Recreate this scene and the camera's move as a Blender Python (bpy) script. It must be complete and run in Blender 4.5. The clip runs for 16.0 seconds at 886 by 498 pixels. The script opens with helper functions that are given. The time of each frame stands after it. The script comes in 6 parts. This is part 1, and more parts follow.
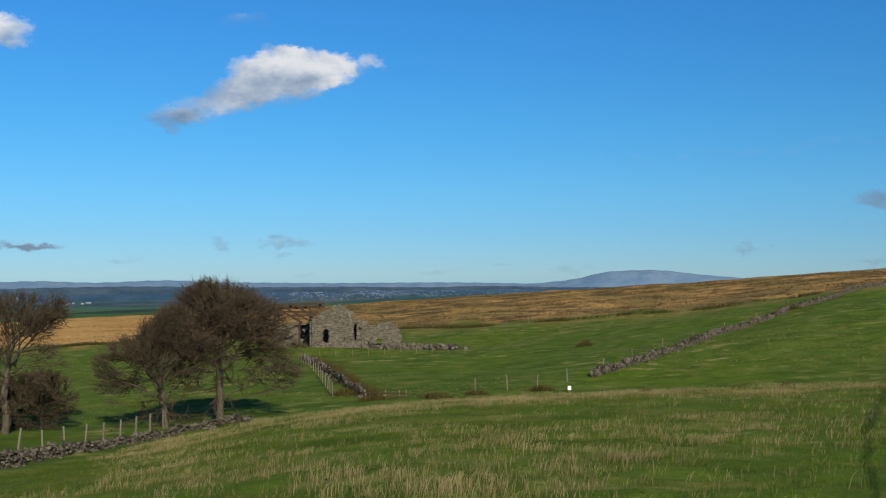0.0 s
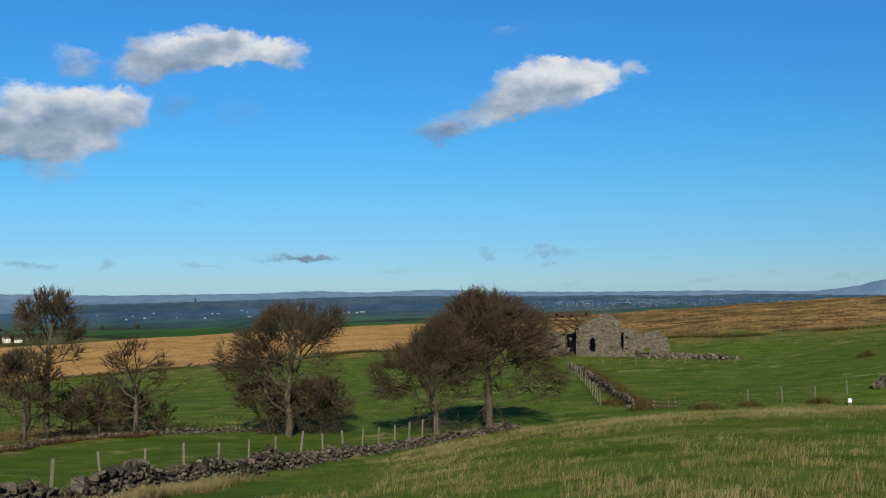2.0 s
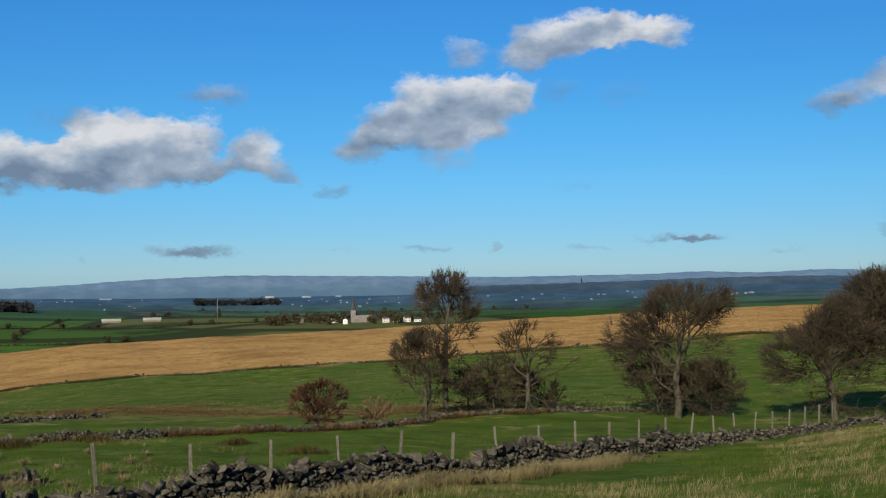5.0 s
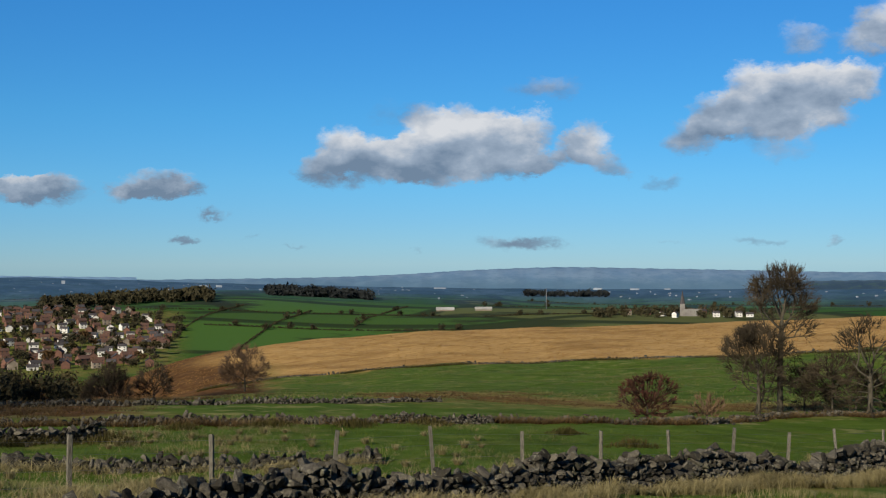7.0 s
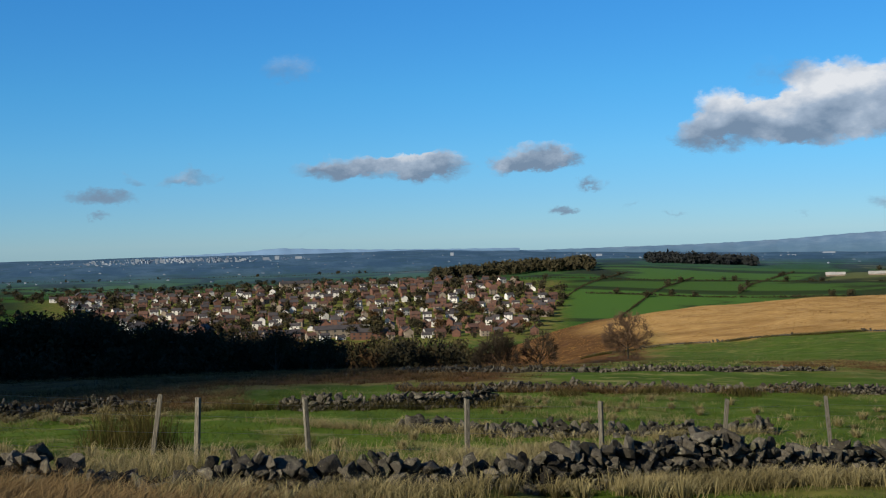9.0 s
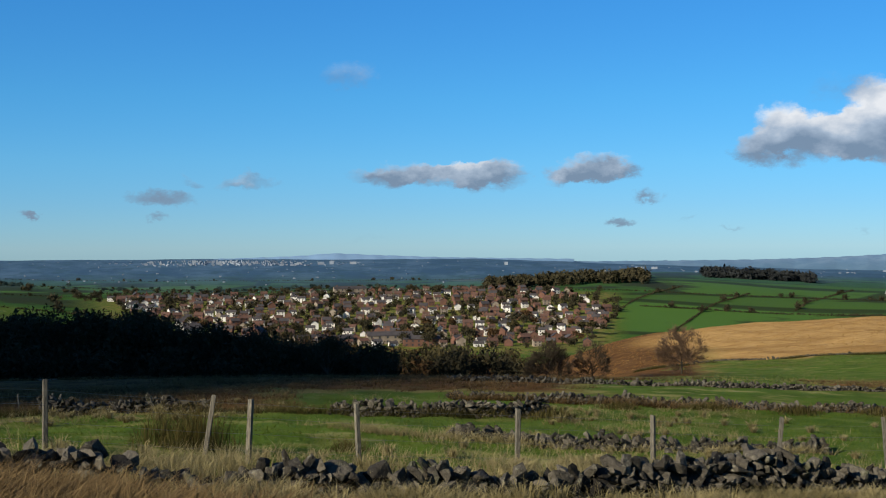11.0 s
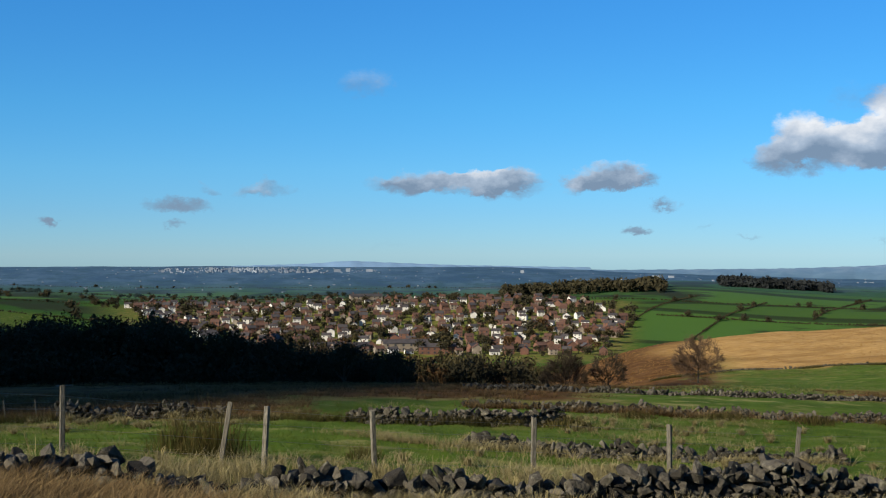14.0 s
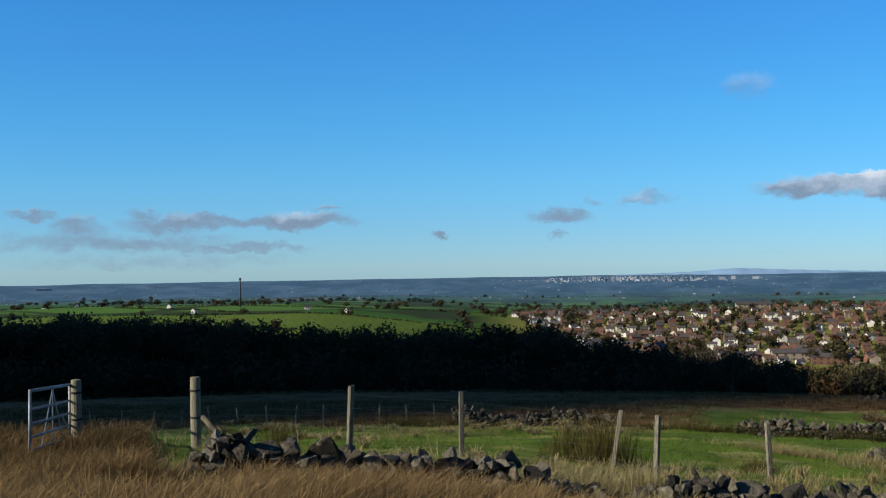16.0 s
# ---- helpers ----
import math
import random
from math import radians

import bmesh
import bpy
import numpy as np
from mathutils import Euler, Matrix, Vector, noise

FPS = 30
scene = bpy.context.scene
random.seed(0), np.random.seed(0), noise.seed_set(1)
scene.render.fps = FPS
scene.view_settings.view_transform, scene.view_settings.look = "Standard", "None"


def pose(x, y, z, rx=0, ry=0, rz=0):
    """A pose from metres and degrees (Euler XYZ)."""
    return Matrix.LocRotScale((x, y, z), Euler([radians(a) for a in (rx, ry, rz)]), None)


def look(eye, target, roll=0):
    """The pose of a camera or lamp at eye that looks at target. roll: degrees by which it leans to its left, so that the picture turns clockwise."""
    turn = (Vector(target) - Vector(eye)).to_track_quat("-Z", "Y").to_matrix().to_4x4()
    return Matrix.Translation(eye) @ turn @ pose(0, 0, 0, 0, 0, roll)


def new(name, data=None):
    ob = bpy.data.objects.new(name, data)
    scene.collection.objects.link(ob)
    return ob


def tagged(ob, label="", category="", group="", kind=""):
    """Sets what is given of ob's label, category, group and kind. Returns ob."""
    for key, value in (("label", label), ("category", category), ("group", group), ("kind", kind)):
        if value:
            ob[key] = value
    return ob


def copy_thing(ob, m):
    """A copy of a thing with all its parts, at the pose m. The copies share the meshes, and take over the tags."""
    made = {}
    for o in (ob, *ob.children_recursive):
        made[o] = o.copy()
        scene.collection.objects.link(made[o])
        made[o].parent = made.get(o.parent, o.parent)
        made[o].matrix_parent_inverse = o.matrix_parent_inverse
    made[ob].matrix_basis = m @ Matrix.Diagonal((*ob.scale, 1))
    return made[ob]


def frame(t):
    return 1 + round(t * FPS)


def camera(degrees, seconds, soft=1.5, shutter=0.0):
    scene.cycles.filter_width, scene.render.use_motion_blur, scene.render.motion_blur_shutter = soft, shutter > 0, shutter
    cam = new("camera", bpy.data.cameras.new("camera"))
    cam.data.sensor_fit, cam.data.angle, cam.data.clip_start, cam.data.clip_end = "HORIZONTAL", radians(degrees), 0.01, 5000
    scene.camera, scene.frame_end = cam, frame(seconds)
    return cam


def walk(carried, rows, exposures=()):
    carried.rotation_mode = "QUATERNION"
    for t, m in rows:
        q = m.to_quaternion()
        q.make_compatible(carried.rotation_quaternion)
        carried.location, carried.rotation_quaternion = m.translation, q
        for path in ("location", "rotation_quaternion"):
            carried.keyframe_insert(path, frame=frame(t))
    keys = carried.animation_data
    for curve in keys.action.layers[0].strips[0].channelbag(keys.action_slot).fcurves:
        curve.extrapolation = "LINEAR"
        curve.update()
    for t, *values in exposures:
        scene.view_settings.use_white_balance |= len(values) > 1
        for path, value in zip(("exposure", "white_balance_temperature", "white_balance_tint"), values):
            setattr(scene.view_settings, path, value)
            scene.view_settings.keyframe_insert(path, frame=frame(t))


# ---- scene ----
cam = camera(40.05, 16.0, 1.15)
EYE = 1.65    # eye height; the ground under the walker is at 0
ARM = 0.3     # the camera is held out this far while the walker turns on the spot
ROWS = [  # seconds, yaw to the left, pitch, roll
    (0.0, 0.00, 1.22, -0.05),
    (0.5, 3.29, 0.87, 0.06),
    (1.0, 6.30, 0.87, 0.46),
    (1.5, 9.26, 1.25, 0.04),
    (2.0, 12.45, 1.68, -0.40),
    (2.5, 15.36, 1.37, -0.37),
    (3.0, 19.39, 1.18, 0.06),
    (3.5, 23.93, 1.09, 0.02),
    (6.0, 35.97, 1.45, -1.60),
    (6.5, 40.93, 1.66, -1.45),
    (7.0, 45.85, 0.72, -0.15),
    (7.5, 52.07, 0.48, -1.05),
    (8.0, 57.12, 0.42, -1.17),
    (8.5, 61.69, 0.13, -1.53),
    (9.0, 63.61, -0.51, -1.65),
    (9.5, 65.12, 0.03, -1.35),
    (12.0, 66.13, -0.19, 0.03),
    (12.5, 65.41, -0.16, 0.59),
    (13.0, 65.96, -0.57, 0.25),
    (13.5, 65.78, 0.25, 0.12),
    (14.0, 66.93, 0.30, -0.00),
    (14.5, 70.78, 0.62, -0.87),
    (15.0, 76.45, 0.82, -1.17),
    (15.5, 81.45, 0.77, -1.17),
    (16.0, 84.80, 0.86, -0.96),
]
walk(cam, [(t, pose(-ARM * math.sin(radians(yaw)), ARM * math.cos(radians(yaw)), EYE, 90 + pitch, 0, yaw) @ pose(0, 0, 0, 0, 0, roll))
           for t, yaw, pitch, roll in ROWS],
     [(0.0, 0.68), (3.5, 0.60), (7.0, 0.57), (9.5, 0.76), (13.0, 0.84), (16.0, 0.98)])

# ---- light: low autumn sun behind the walker, blue sky with fair-weather clouds ----
SUN_AZ, SUN_EL = 194.0, 24.0
SKY_STRENGTH, CLOUD_STRENGTH, SKY_SAT = 0.073, 0.5, 1.1
# the phone camera's rendering of a clear sky: hazy grey-blue low down, deep blue above (elevation in degrees, colour)
SKY_TINT = ((0, (0.385, 0.525, 0.675)), (2, (0.40, 0.60, 0.735)), (4, (0.425, 0.705, 0.79)), (7, (0.405, 0.79, 0.86)), (12, (0.39, 0.845, 0.98)), (30, (0.56, 0.69, 0.775)))


def heading(az, el=0.0):
    a, e = radians(az), radians(el)
    return Vector((-math.sin(a) * math.cos(e), math.cos(a) * math.cos(e), math.sin(e)))


sun = new("sun", bpy.data.lights.new("sun", "SUN"))
sun.data.energy, sun.data.angle, sun.data.color = 3.95, radians(0.55), (1.0, 0.89, 0.72)
sun.matrix_world = look(heading(SUN_AZ, SUN_EL) * 300, (0, 0, 0))

world = bpy.data.worlds.new("world")
scene.world = world
world.use_nodes = True
wt = world.node_tree
wt.nodes.clear()


def wnode(kind, **values):
    n = wt.nodes.new(kind)
    for k, v in values.items():
        n.inputs[k].default_value = v
    return n


def wmath(op, a, b=None, c=None, tree=None):
    n = (tree or wt).nodes.new("ShaderNodeMath")
    n.operation = op
    for i, v in enumerate((a, b, c)):
        if v is None:
            continue
        if isinstance(v, (int, float)):
            n.inputs[i].default_value = v
        else:
            (tree or wt).links.new(v, n.inputs[i])
    return n.outputs[0]


sky = wt.nodes.new("ShaderNodeTexSky")
sky.sky_type, sky.sun_disc = "NISHITA", False
sky.sun_elevation, sky.sun_rotation = radians(SUN_EL), radians(-SUN_AZ)
sky.altitude, sky.air_density, sky.dust_density, sky.ozone_density = 2500, 1.0, 0.0, 5.0
coord = wt.nodes.new("ShaderNodeTexCoord")
# ragged cloud edges: the direction is shaken by noise before the shapes are laid in
ragged = wnode("ShaderNodeTexNoise", Scale=26.0, Detail=9.0, Roughness=0.66)
squash = wt.nodes.new("ShaderNodeMapping")
squash.inputs["Scale"].default_value = (1, 1, 1.7)
wt.links.new(coord.outputs["Generated"], squash.inputs["Vector"])
wt.links.new(squash.outputs["Vector"], ragged.inputs["Vector"])
split = wt.nodes.new("ShaderNodeSeparateXYZ")
wt.links.new(coord.outputs["Generated"], split.inputs[0])
shake = wt.nodes.new("ShaderNodeSeparateColor")
wt.links.new(ragged.outputs["Color"], shake.inputs[0])
deg = 180 / math.pi
az_out = wmath("MULTIPLY", wmath("ARCTAN2", wmath("MULTIPLY", split.outputs["X"], -1.0), split.outputs["Y"]), deg)
el_out = wmath("MULTIPLY", wmath("ARCSINE", split.outputs["Z"]), deg)
az_s = wmath("ADD", az_out, wmath("MULTIPLY", wmath("SUBTRACT", shake.outputs[0], 0.5), 2.7))
el_s = wmath("ADD", el_out, wmath("MULTIPLY", wmath("SUBTRACT", shake.outputs[1], 0.5), 2.1))
CLOUDS = []


def cloud(az, el, wide, high, thick, sunny, shade_el, shade_high):
    """A puff of cloud: its middle, half width and half height in degrees, how dense it is how much of its lit side
    shows, and the middle and half height of the whole cloud, for light tops and grey undersides."""
    if sunny < 0.5:
        thick *= 0.8 if az < 70 else 1.35
    CLOUDS.append((az, el, wide, high, thick, sunny, shade_el, shade_high))


# the heaped clouds
cloud(12.7, 7.18, 1.56, 0.65, 0.50, 1.0, 7.95, 1.21)
cloud(11.6, 7.55, 1.56, 0.75, 0.55, 1.0, 8.15, 1.28)
cloud(10.1, 8.15, 1.43, 0.97, 0.70, 1.0, 8.47, 1.39)
cloud(9.1, 8.82, 1.46, 1.46, 1.00, 1.0, 8.82, 1.49)
cloud(7.8, 9.24, 1.63, 1.63, 1.10, 1.0, 9.04, 1.54)
cloud(6.5, 9.26, 1.56, 1.46, 1.10, 1.0, 9.06, 1.49)
cloud(5.3, 9.28, 1.24, 0.98, 0.80, 1.0, 9.08, 1.34)
cloud(4.2, 9.63, 1.14, 0.62, 0.42, 1.0, 9.26, 1.25)
cloud(3.4, 10.00, 0.85, 0.49, 0.40, 1.0, 9.45, 1.18)
cloud(7.3, 10.0, 0.95, 0.8, 0.8, 1.0, 9.1, 1.5)
cloud(8.3, 8.19, 2.28, 0.81, 0.40, 1.0, 8.51, 1.28)
cloud(34.2, 5.68, 1.46, 1.24, 0.90, 1.0, 6.29, 1.69)
cloud(33.0, 6.74, 1.69, 1.46, 1.00, 1.0, 6.83, 1.77)
cloud(31.5, 7.68, 1.79, 1.69, 1.10, 1.0, 7.32, 1.85)
cloud(30.0, 7.83, 1.79, 1.56, 1.10, 1.0, 7.40, 1.81)
cloud(28.4, 7.85, 1.89, 1.46, 1.10, 1.0, 7.42, 1.78)
cloud(27.1, 7.87, 1.46, 1.24, 1.00, 1.0, 7.44, 1.71)
cloud(31.5, 6.37, 2.44, 1.24, 1.00, 1.0, 6.66, 1.70)
cloud(29.4, 6.53, 2.28, 1.14, 0.90, 1.0, 6.76, 1.67)
cloud(30.3, 5.34, 1.79, 0.85, 0.45, 1.0, 6.15, 1.57)
cloud(27.8, 6.55, 1.14, 0.65, 0.50, 1.0, 6.77, 1.51)
cloud(26.6, 9.70, 1.46, 0.85, 0.80, 1.0, 10.02, 1.05)
cloud(25.2, 10.49, 1.95, 1.24, 1.00, 1.0, 10.42, 1.18)
cloud(23.5, 10.83, 2.11, 1.17, 1.05, 1.0, 10.59, 1.16)
cloud(21.8, 10.72, 2.11, 1.04, 1.00, 1.0, 10.53, 1.12)
cloud(20.2, 10.65, 1.69, 0.85, 0.90, 1.0, 10.49, 1.05)
cloud(29.1, 10.11, 1.43, 0.91, 0.60, 1.0, 10.10, 0.71)
cloud(51.5, 4.27, 1.37, 1.04, 1.00, 1.0, 4.86, 1.52)
cloud(50.5, 5.33, 1.46, 1.46, 1.10, 1.0, 5.39, 1.67)
cloud(49.3, 4.80, 1.69, 1.46, 1.05, 1.0, 5.13, 1.67)
cloud(47.8, 4.79, 1.69, 1.46, 1.00, 1.0, 5.12, 1.67)
cloud(46.5, 5.97, 1.63, 1.63, 1.10, 1.0, 5.71, 1.72)
cloud(44.9, 6.09, 1.95, 1.63, 1.10, 1.0, 5.76, 1.72)
cloud(43.3, 5.81, 1.79, 1.56, 1.05, 1.0, 5.61, 1.70)
cloud(41.7, 6.32, 1.63, 1.17, 1.00, 1.0, 5.85, 1.57)
cloud(43.1, 4.49, 2.28, 0.91, 0.95, 1.0, 4.95, 1.49)
cloud(46.3, 4.25, 2.28, 0.85, 0.95, 1.0, 4.85, 1.47)
cloud(47.4, 5.1, 2.2, 1.0, 0.9, 1.0, 5.3, 1.67)
cloud(45.0, 5.0, 2.0, 1.0, 0.9, 1.0, 5.3, 1.67)
cloud(42.6, 5.2, 1.8, 0.9, 0.9, 1.0, 5.3, 1.6)
cloud(41.1, 4.73, 1.30, 0.85, 0.85, 1.0, 5.05, 1.46)
cloud(39.6, 5.23, 1.24, 0.98, 0.80, 1.0, 5.29, 1.50)
cloud(38.8, 5.61, 1.24, 1.24, 0.85, 1.0, 5.47, 1.59)
cloud(38.0, 4.67, 1.11, 0.72, 0.70, 1.0, 5.00, 1.41)
cloud(64.3, 3.29, 2.28, 0.77, 0.68, 0.72, 3.34, 0.73)
cloud(65.2, 3.53, 1.63, 0.66, 0.64, 0.72, 3.45, 0.68)
cloud(59.2, 3.54, 2.60, 0.83, 0.81, 0.72, 3.56, 0.77)
cloud(60.3, 3.33, 1.63, 0.61, 0.68, 0.72, 3.44, 0.68)
cloud(58.0, 3.34, 1.46, 0.61, 0.68, 0.72, 3.46, 0.69)
cloud(70.0, 3.32, 0.98, 0.44, 0.42, 0.72, 3.31, 0.70)
cloud(68.9, 3.15, 1.24, 0.66, 0.72, 0.72, 3.24, 0.79)
cloud(67.9, 3.51, 1.37, 0.77, 0.77, 0.72, 3.42, 0.83)
cloud(66.6, 3.26, 1.69, 0.77, 0.81, 0.72, 3.30, 0.83)
cloud(65.0, 3.44, 1.89, 0.72, 0.77, 0.72, 3.40, 0.81)
cloud(63.4, 3.61, 1.46, 0.50, 0.51, 0.72, 3.50, 0.72)
# small flat clouds and wisps, grey against the light sky
cloud(10.4, 1.54, 0.64, 0.27, 0.51, 0.30, 1.54, 0.40)
cloud(7.5, 1.53, 1.57, 0.32, 0.59, 0.30, 1.53, 0.48)
cloud(7.4, 0.94, 0.53, 0.23, 0.42, 0.30, 0.94, 0.35)
cloud(18.8, 1.30, 1.73, 0.25, 0.51, 0.30, 1.30, 0.37)
cloud(14.5, 0.65, 1.79, 0.18, 0.30, 0.30, 0.65, 0.27)
cloud(9.2, 11.60, 1.52, 0.49, 0.26, 0.60, 11.60, 0.72)
cloud(-13.9, 1.22, 0.64, 0.25, 0.51, 0.30, 1.22, 0.37)
cloud(-14.8, 1.24, 0.45, 0.14, 0.26, 0.30, 1.24, 0.21)
cloud(-19.8, 3.22, 1.41, 0.56, 0.68, 0.30, 3.22, 0.83)
cloud(-19.4, 0.50, 1.20, 0.22, 0.42, 0.30, 0.50, 0.32)
cloud(0.2, 0.13, 1.76, 0.29, 0.26, 0.30, 0.13, 0.43)
cloud(-2.8, 0.34, 1.04, 0.22, 0.26, 0.30, 0.34, 0.32)
cloud(-6.2, 0.25, 1.36, 0.18, 0.30, 0.30, 0.25, 0.27)
cloud(6.1, 0.03, 1.12, 0.22, 0.26, 0.30, 0.03, 0.32)
cloud(2.5, 1.47, 0.67, 0.16, 0.17, 0.30, 1.47, 0.24)
cloud(24.7, 8.34, 1.12, 0.81, 0.30, 0.60, 8.34, 1.20)
cloud(22.1, 8.07, 1.68, 0.99, 0.26, 0.60, 8.07, 1.47)
cloud(24.2, 3.82, 1.28, 0.49, 0.26, 0.30, 3.82, 0.72)
cloud(35.6, 3.80, 1.12, 0.50, 0.30, 0.30, 3.80, 0.75)
cloud(41.1, 8.05, 2.08, 0.79, 0.30, 0.60, 8.05, 1.17)
cloud(42.1, 0.86, 2.48, 0.43, 0.51, 0.30, 0.86, 0.64)
cloud(31.3, 1.00, 1.65, 0.29, 0.51, 0.30, 1.00, 0.43)
cloud(27.9, 1.09, 0.64, 0.25, 0.59, 0.30, 1.09, 0.37)
cloud(23.8, 1.11, 1.31, 0.23, 0.42, 0.30, 1.11, 0.35)
cloud(19.4, 1.33, 2.40, 0.32, 0.59, 0.30, 1.33, 0.48)
cloud(35.4, 1.05, 0.61, 0.16, 0.34, 0.30, 1.05, 0.24)
cloud(47.9, 6.97, 1.92, 0.81, 0.26, 0.60, 6.97, 1.20)
cloud(40.8, 8.27, 2.00, 0.72, 0.30, 0.60, 8.27, 1.07)
cloud(35.6, 3.80, 1.25, 0.49, 0.30, 0.30, 3.80, 0.72)
cloud(56.8, 2.33, 0.75, 0.25, 0.51, 0.30, 2.33, 0.37)
cloud(58.0, 1.16, 0.80, 0.25, 0.51, 0.30, 1.16, 0.37)
cloud(42.3, 1.05, 2.48, 0.43, 0.55, 0.30, 1.05, 0.64)
cloud(46.9, 0.75, 0.35, 0.25, 0.34, 0.30, 0.75, 0.37)
cloud(55.0, 1.25, 0.40, 0.18, 0.26, 0.30, 1.25, 0.27)
cloud(52.9, 0.75, 0.85, 0.16, 0.26, 0.30, 0.75, 0.24)
cloud(70.5, 7.94, 1.76, 0.95, 0.38, 0.60, 7.94, 1.41)
cloud(79.3, 2.25, 1.87, 0.52, 0.55, 0.30, 2.25, 0.77)
cloud(79.4, 1.36, 0.64, 0.25, 0.42, 0.30, 1.36, 0.37)
cloud(75.4, 2.98, 1.79, 0.45, 0.42, 0.30, 2.98, 0.67)
cloud(78.0, 3.18, 0.80, 0.27, 0.26, 0.30, 3.18, 0.40)
cloud(56.5, 2.46, 0.75, 0.29, 0.51, 0.30, 2.46, 0.43)
cloud(57.8, 1.23, 0.83, 0.23, 0.42, 0.30, 1.23, 0.35)
cloud(54.7, 1.39, 0.40, 0.18, 0.34, 0.30, 1.39, 0.27)
cloud(52.6, 0.85, 0.85, 0.16, 0.30, 0.30, 0.85, 0.24)
cloud(84.7, 1.53, 0.56, 0.20, 0.42, 0.30, 1.53, 0.29)
cloud(69.9, 0.27, 1.44, 0.18, 0.17, 0.30, 0.27, 0.27)
cloud(96.9, 2.18, 3.12, 0.54, 0.59, 0.30, 2.18, 0.80)
cloud(91.8, 2.18, 3.84, 0.61, 0.64, 0.30, 2.18, 0.91)
cloud(101.5, 2.10, 1.60, 0.59, 0.51, 0.30, 2.10, 0.88)
cloud(99.7, 1.33, 6.72, 0.61, 0.47, 0.30, 1.33, 0.91)
cloud(93.8, 0.98, 3.44, 0.31, 0.47, 0.30, 0.98, 0.45)
cloud(90.1, 2.80, 1.12, 0.18, 0.51, 0.30, 2.80, 0.27)
cloud(98.6, 2.68, 0.96, 0.31, 0.42, 0.30, 2.68, 0.45)
cloud(103.5, 2.61, 1.28, 0.36, 0.51, 0.30, 2.61, 0.53)
cloud(98.0, 0.43, 8.95, 0.54, 0.26, 0.30, 0.43, 0.80)
cloud(84.8, 1.59, 0.64, 0.20, 0.30, 0.30, 1.59, 0.29)
cloud(-9.7, 5.28, 4.80, 0.25, 0.14, 0.60, 5.28, 0.37)
cloud(-14.5, 5.57, 4.48, 0.29, 0.17, 0.60, 5.57, 0.43)
cloud(-18.2, 5.89, 3.52, 0.32, 0.17, 0.60, 5.89, 0.48)
cloud(4.6, 12.00, 3.52, 0.36, 0.10, 0.60, 12.00, 0.53)

# one puff as a node group: density, and how high in the puff the direction lies
puff = bpy.data.node_groups.new("puff", "ShaderNodeTree")
for nm in ("az", "el", "mid_az", "mid_el", "wide", "high", "thick", "sunny", "shade_el", "shade_high"):
    puff.interface.new_socket(nm, in_out="INPUT", socket_type="NodeSocketFloat")
for nm in ("density", "raised", "glow"):
    puff.interface.new_socket(nm, in_out="OUTPUT", socket_type="NodeSocketFloat")
gi, go = puff.nodes.new("NodeGroupInput").outputs, puff.nodes.new("NodeGroupOutput")
pu = wmath("DIVIDE", wmath("SUBTRACT", gi["az"], gi["mid_az"], tree=puff), gi["wide"], tree=puff)
pv = wmath("DIVIDE", wmath("SUBTRACT", gi["el"], gi["mid_el"], tree=puff), gi["high"], tree=puff)
# flat undersides: below the middle the shape closes faster
pv2 = wmath("MULTIPLY", pv, wmath("ADD", 1.0, wmath("MULTIPLY", wmath("LESS_THAN", pv, 0.0, tree=puff), 0.25, tree=puff), tree=puff), tree=puff)
pd = wmath("SUBTRACT", 1.0, wmath("ADD", wmath("MULTIPLY", pu, pu, tree=puff), wmath("MULTIPLY", pv2, pv2, tree=puff), tree=puff), tree=puff)
dens = wmath("MULTIPLY", wmath("MAXIMUM", pd, 0.0, tree=puff), gi["thick"], tree=puff)
puff.links.new(dens, go.inputs["density"])
tall = wmath("DIVIDE", wmath("SUBTRACT", gi["el"], gi["shade_el"], tree=puff), gi["shade_high"], tree=puff)
puff.links.new(wmath("MULTIPLY", dens, tall, tree=puff), go.inputs["raised"])
puff.links.new(wmath("MULTIPLY", dens, gi["sunny"], tree=puff), go.inputs["glow"])
total, raised, glow = None, None, None
for spec in CLOUDS:
    g = wt.nodes.new("ShaderNodeGroup")
    g.node_tree = puff
    wt.links.new(az_s, g.inputs["az"])
    wt.links.new(el_s, g.inputs["el"])
    for nm, v in zip(("mid_az", "mid_el", "wide", "high", "thick", "sunny", "shade_el", "shade_high"), spec):
        g.inputs[nm].default_value = v
    total = g.outputs["density"] if total is None else wmath("ADD", total, g.outputs["density"])
    glow = g.outputs["glow"] if glow is None else wmath("ADD", glow, g.outputs["glow"])
    raised = g.outputs["raised"] if raised is None else wmath("ADD", raised, g.outputs["raised"])
fine = wnode("ShaderNodeTexNoise", Scale=55.0, Detail=8.0, Roughness=0.65)
wt.links.new(squash.outputs["Vector"], fine.inputs["Vector"])
broken = wmath("ADD", total, wmath("MULTIPLY", wmath("SUBTRACT", fine.outputs[0], 0.52), 0.6))
cover = wt.nodes.new("ShaderNodeMapRange")
cover.interpolation_type = "SMOOTHSTEP"
cover.inputs["From Min"].default_value, cover.inputs["From Max"].default_value = 0.02, 0.92
cover.inputs["To Max"].default_value = 0.94
wt.links.new(broken, cover.inputs["Value"])
veiled = wmath("MULTIPLY", cover.outputs[0], wmath("MINIMUM", wmath("MULTIPLY", total, 6.0), 1.0))
lift = wmath("DIVIDE", raised, wmath("MAXIMUM", total, 0.05))
lit = wt.nodes.new("ShaderNodeValToRGB")
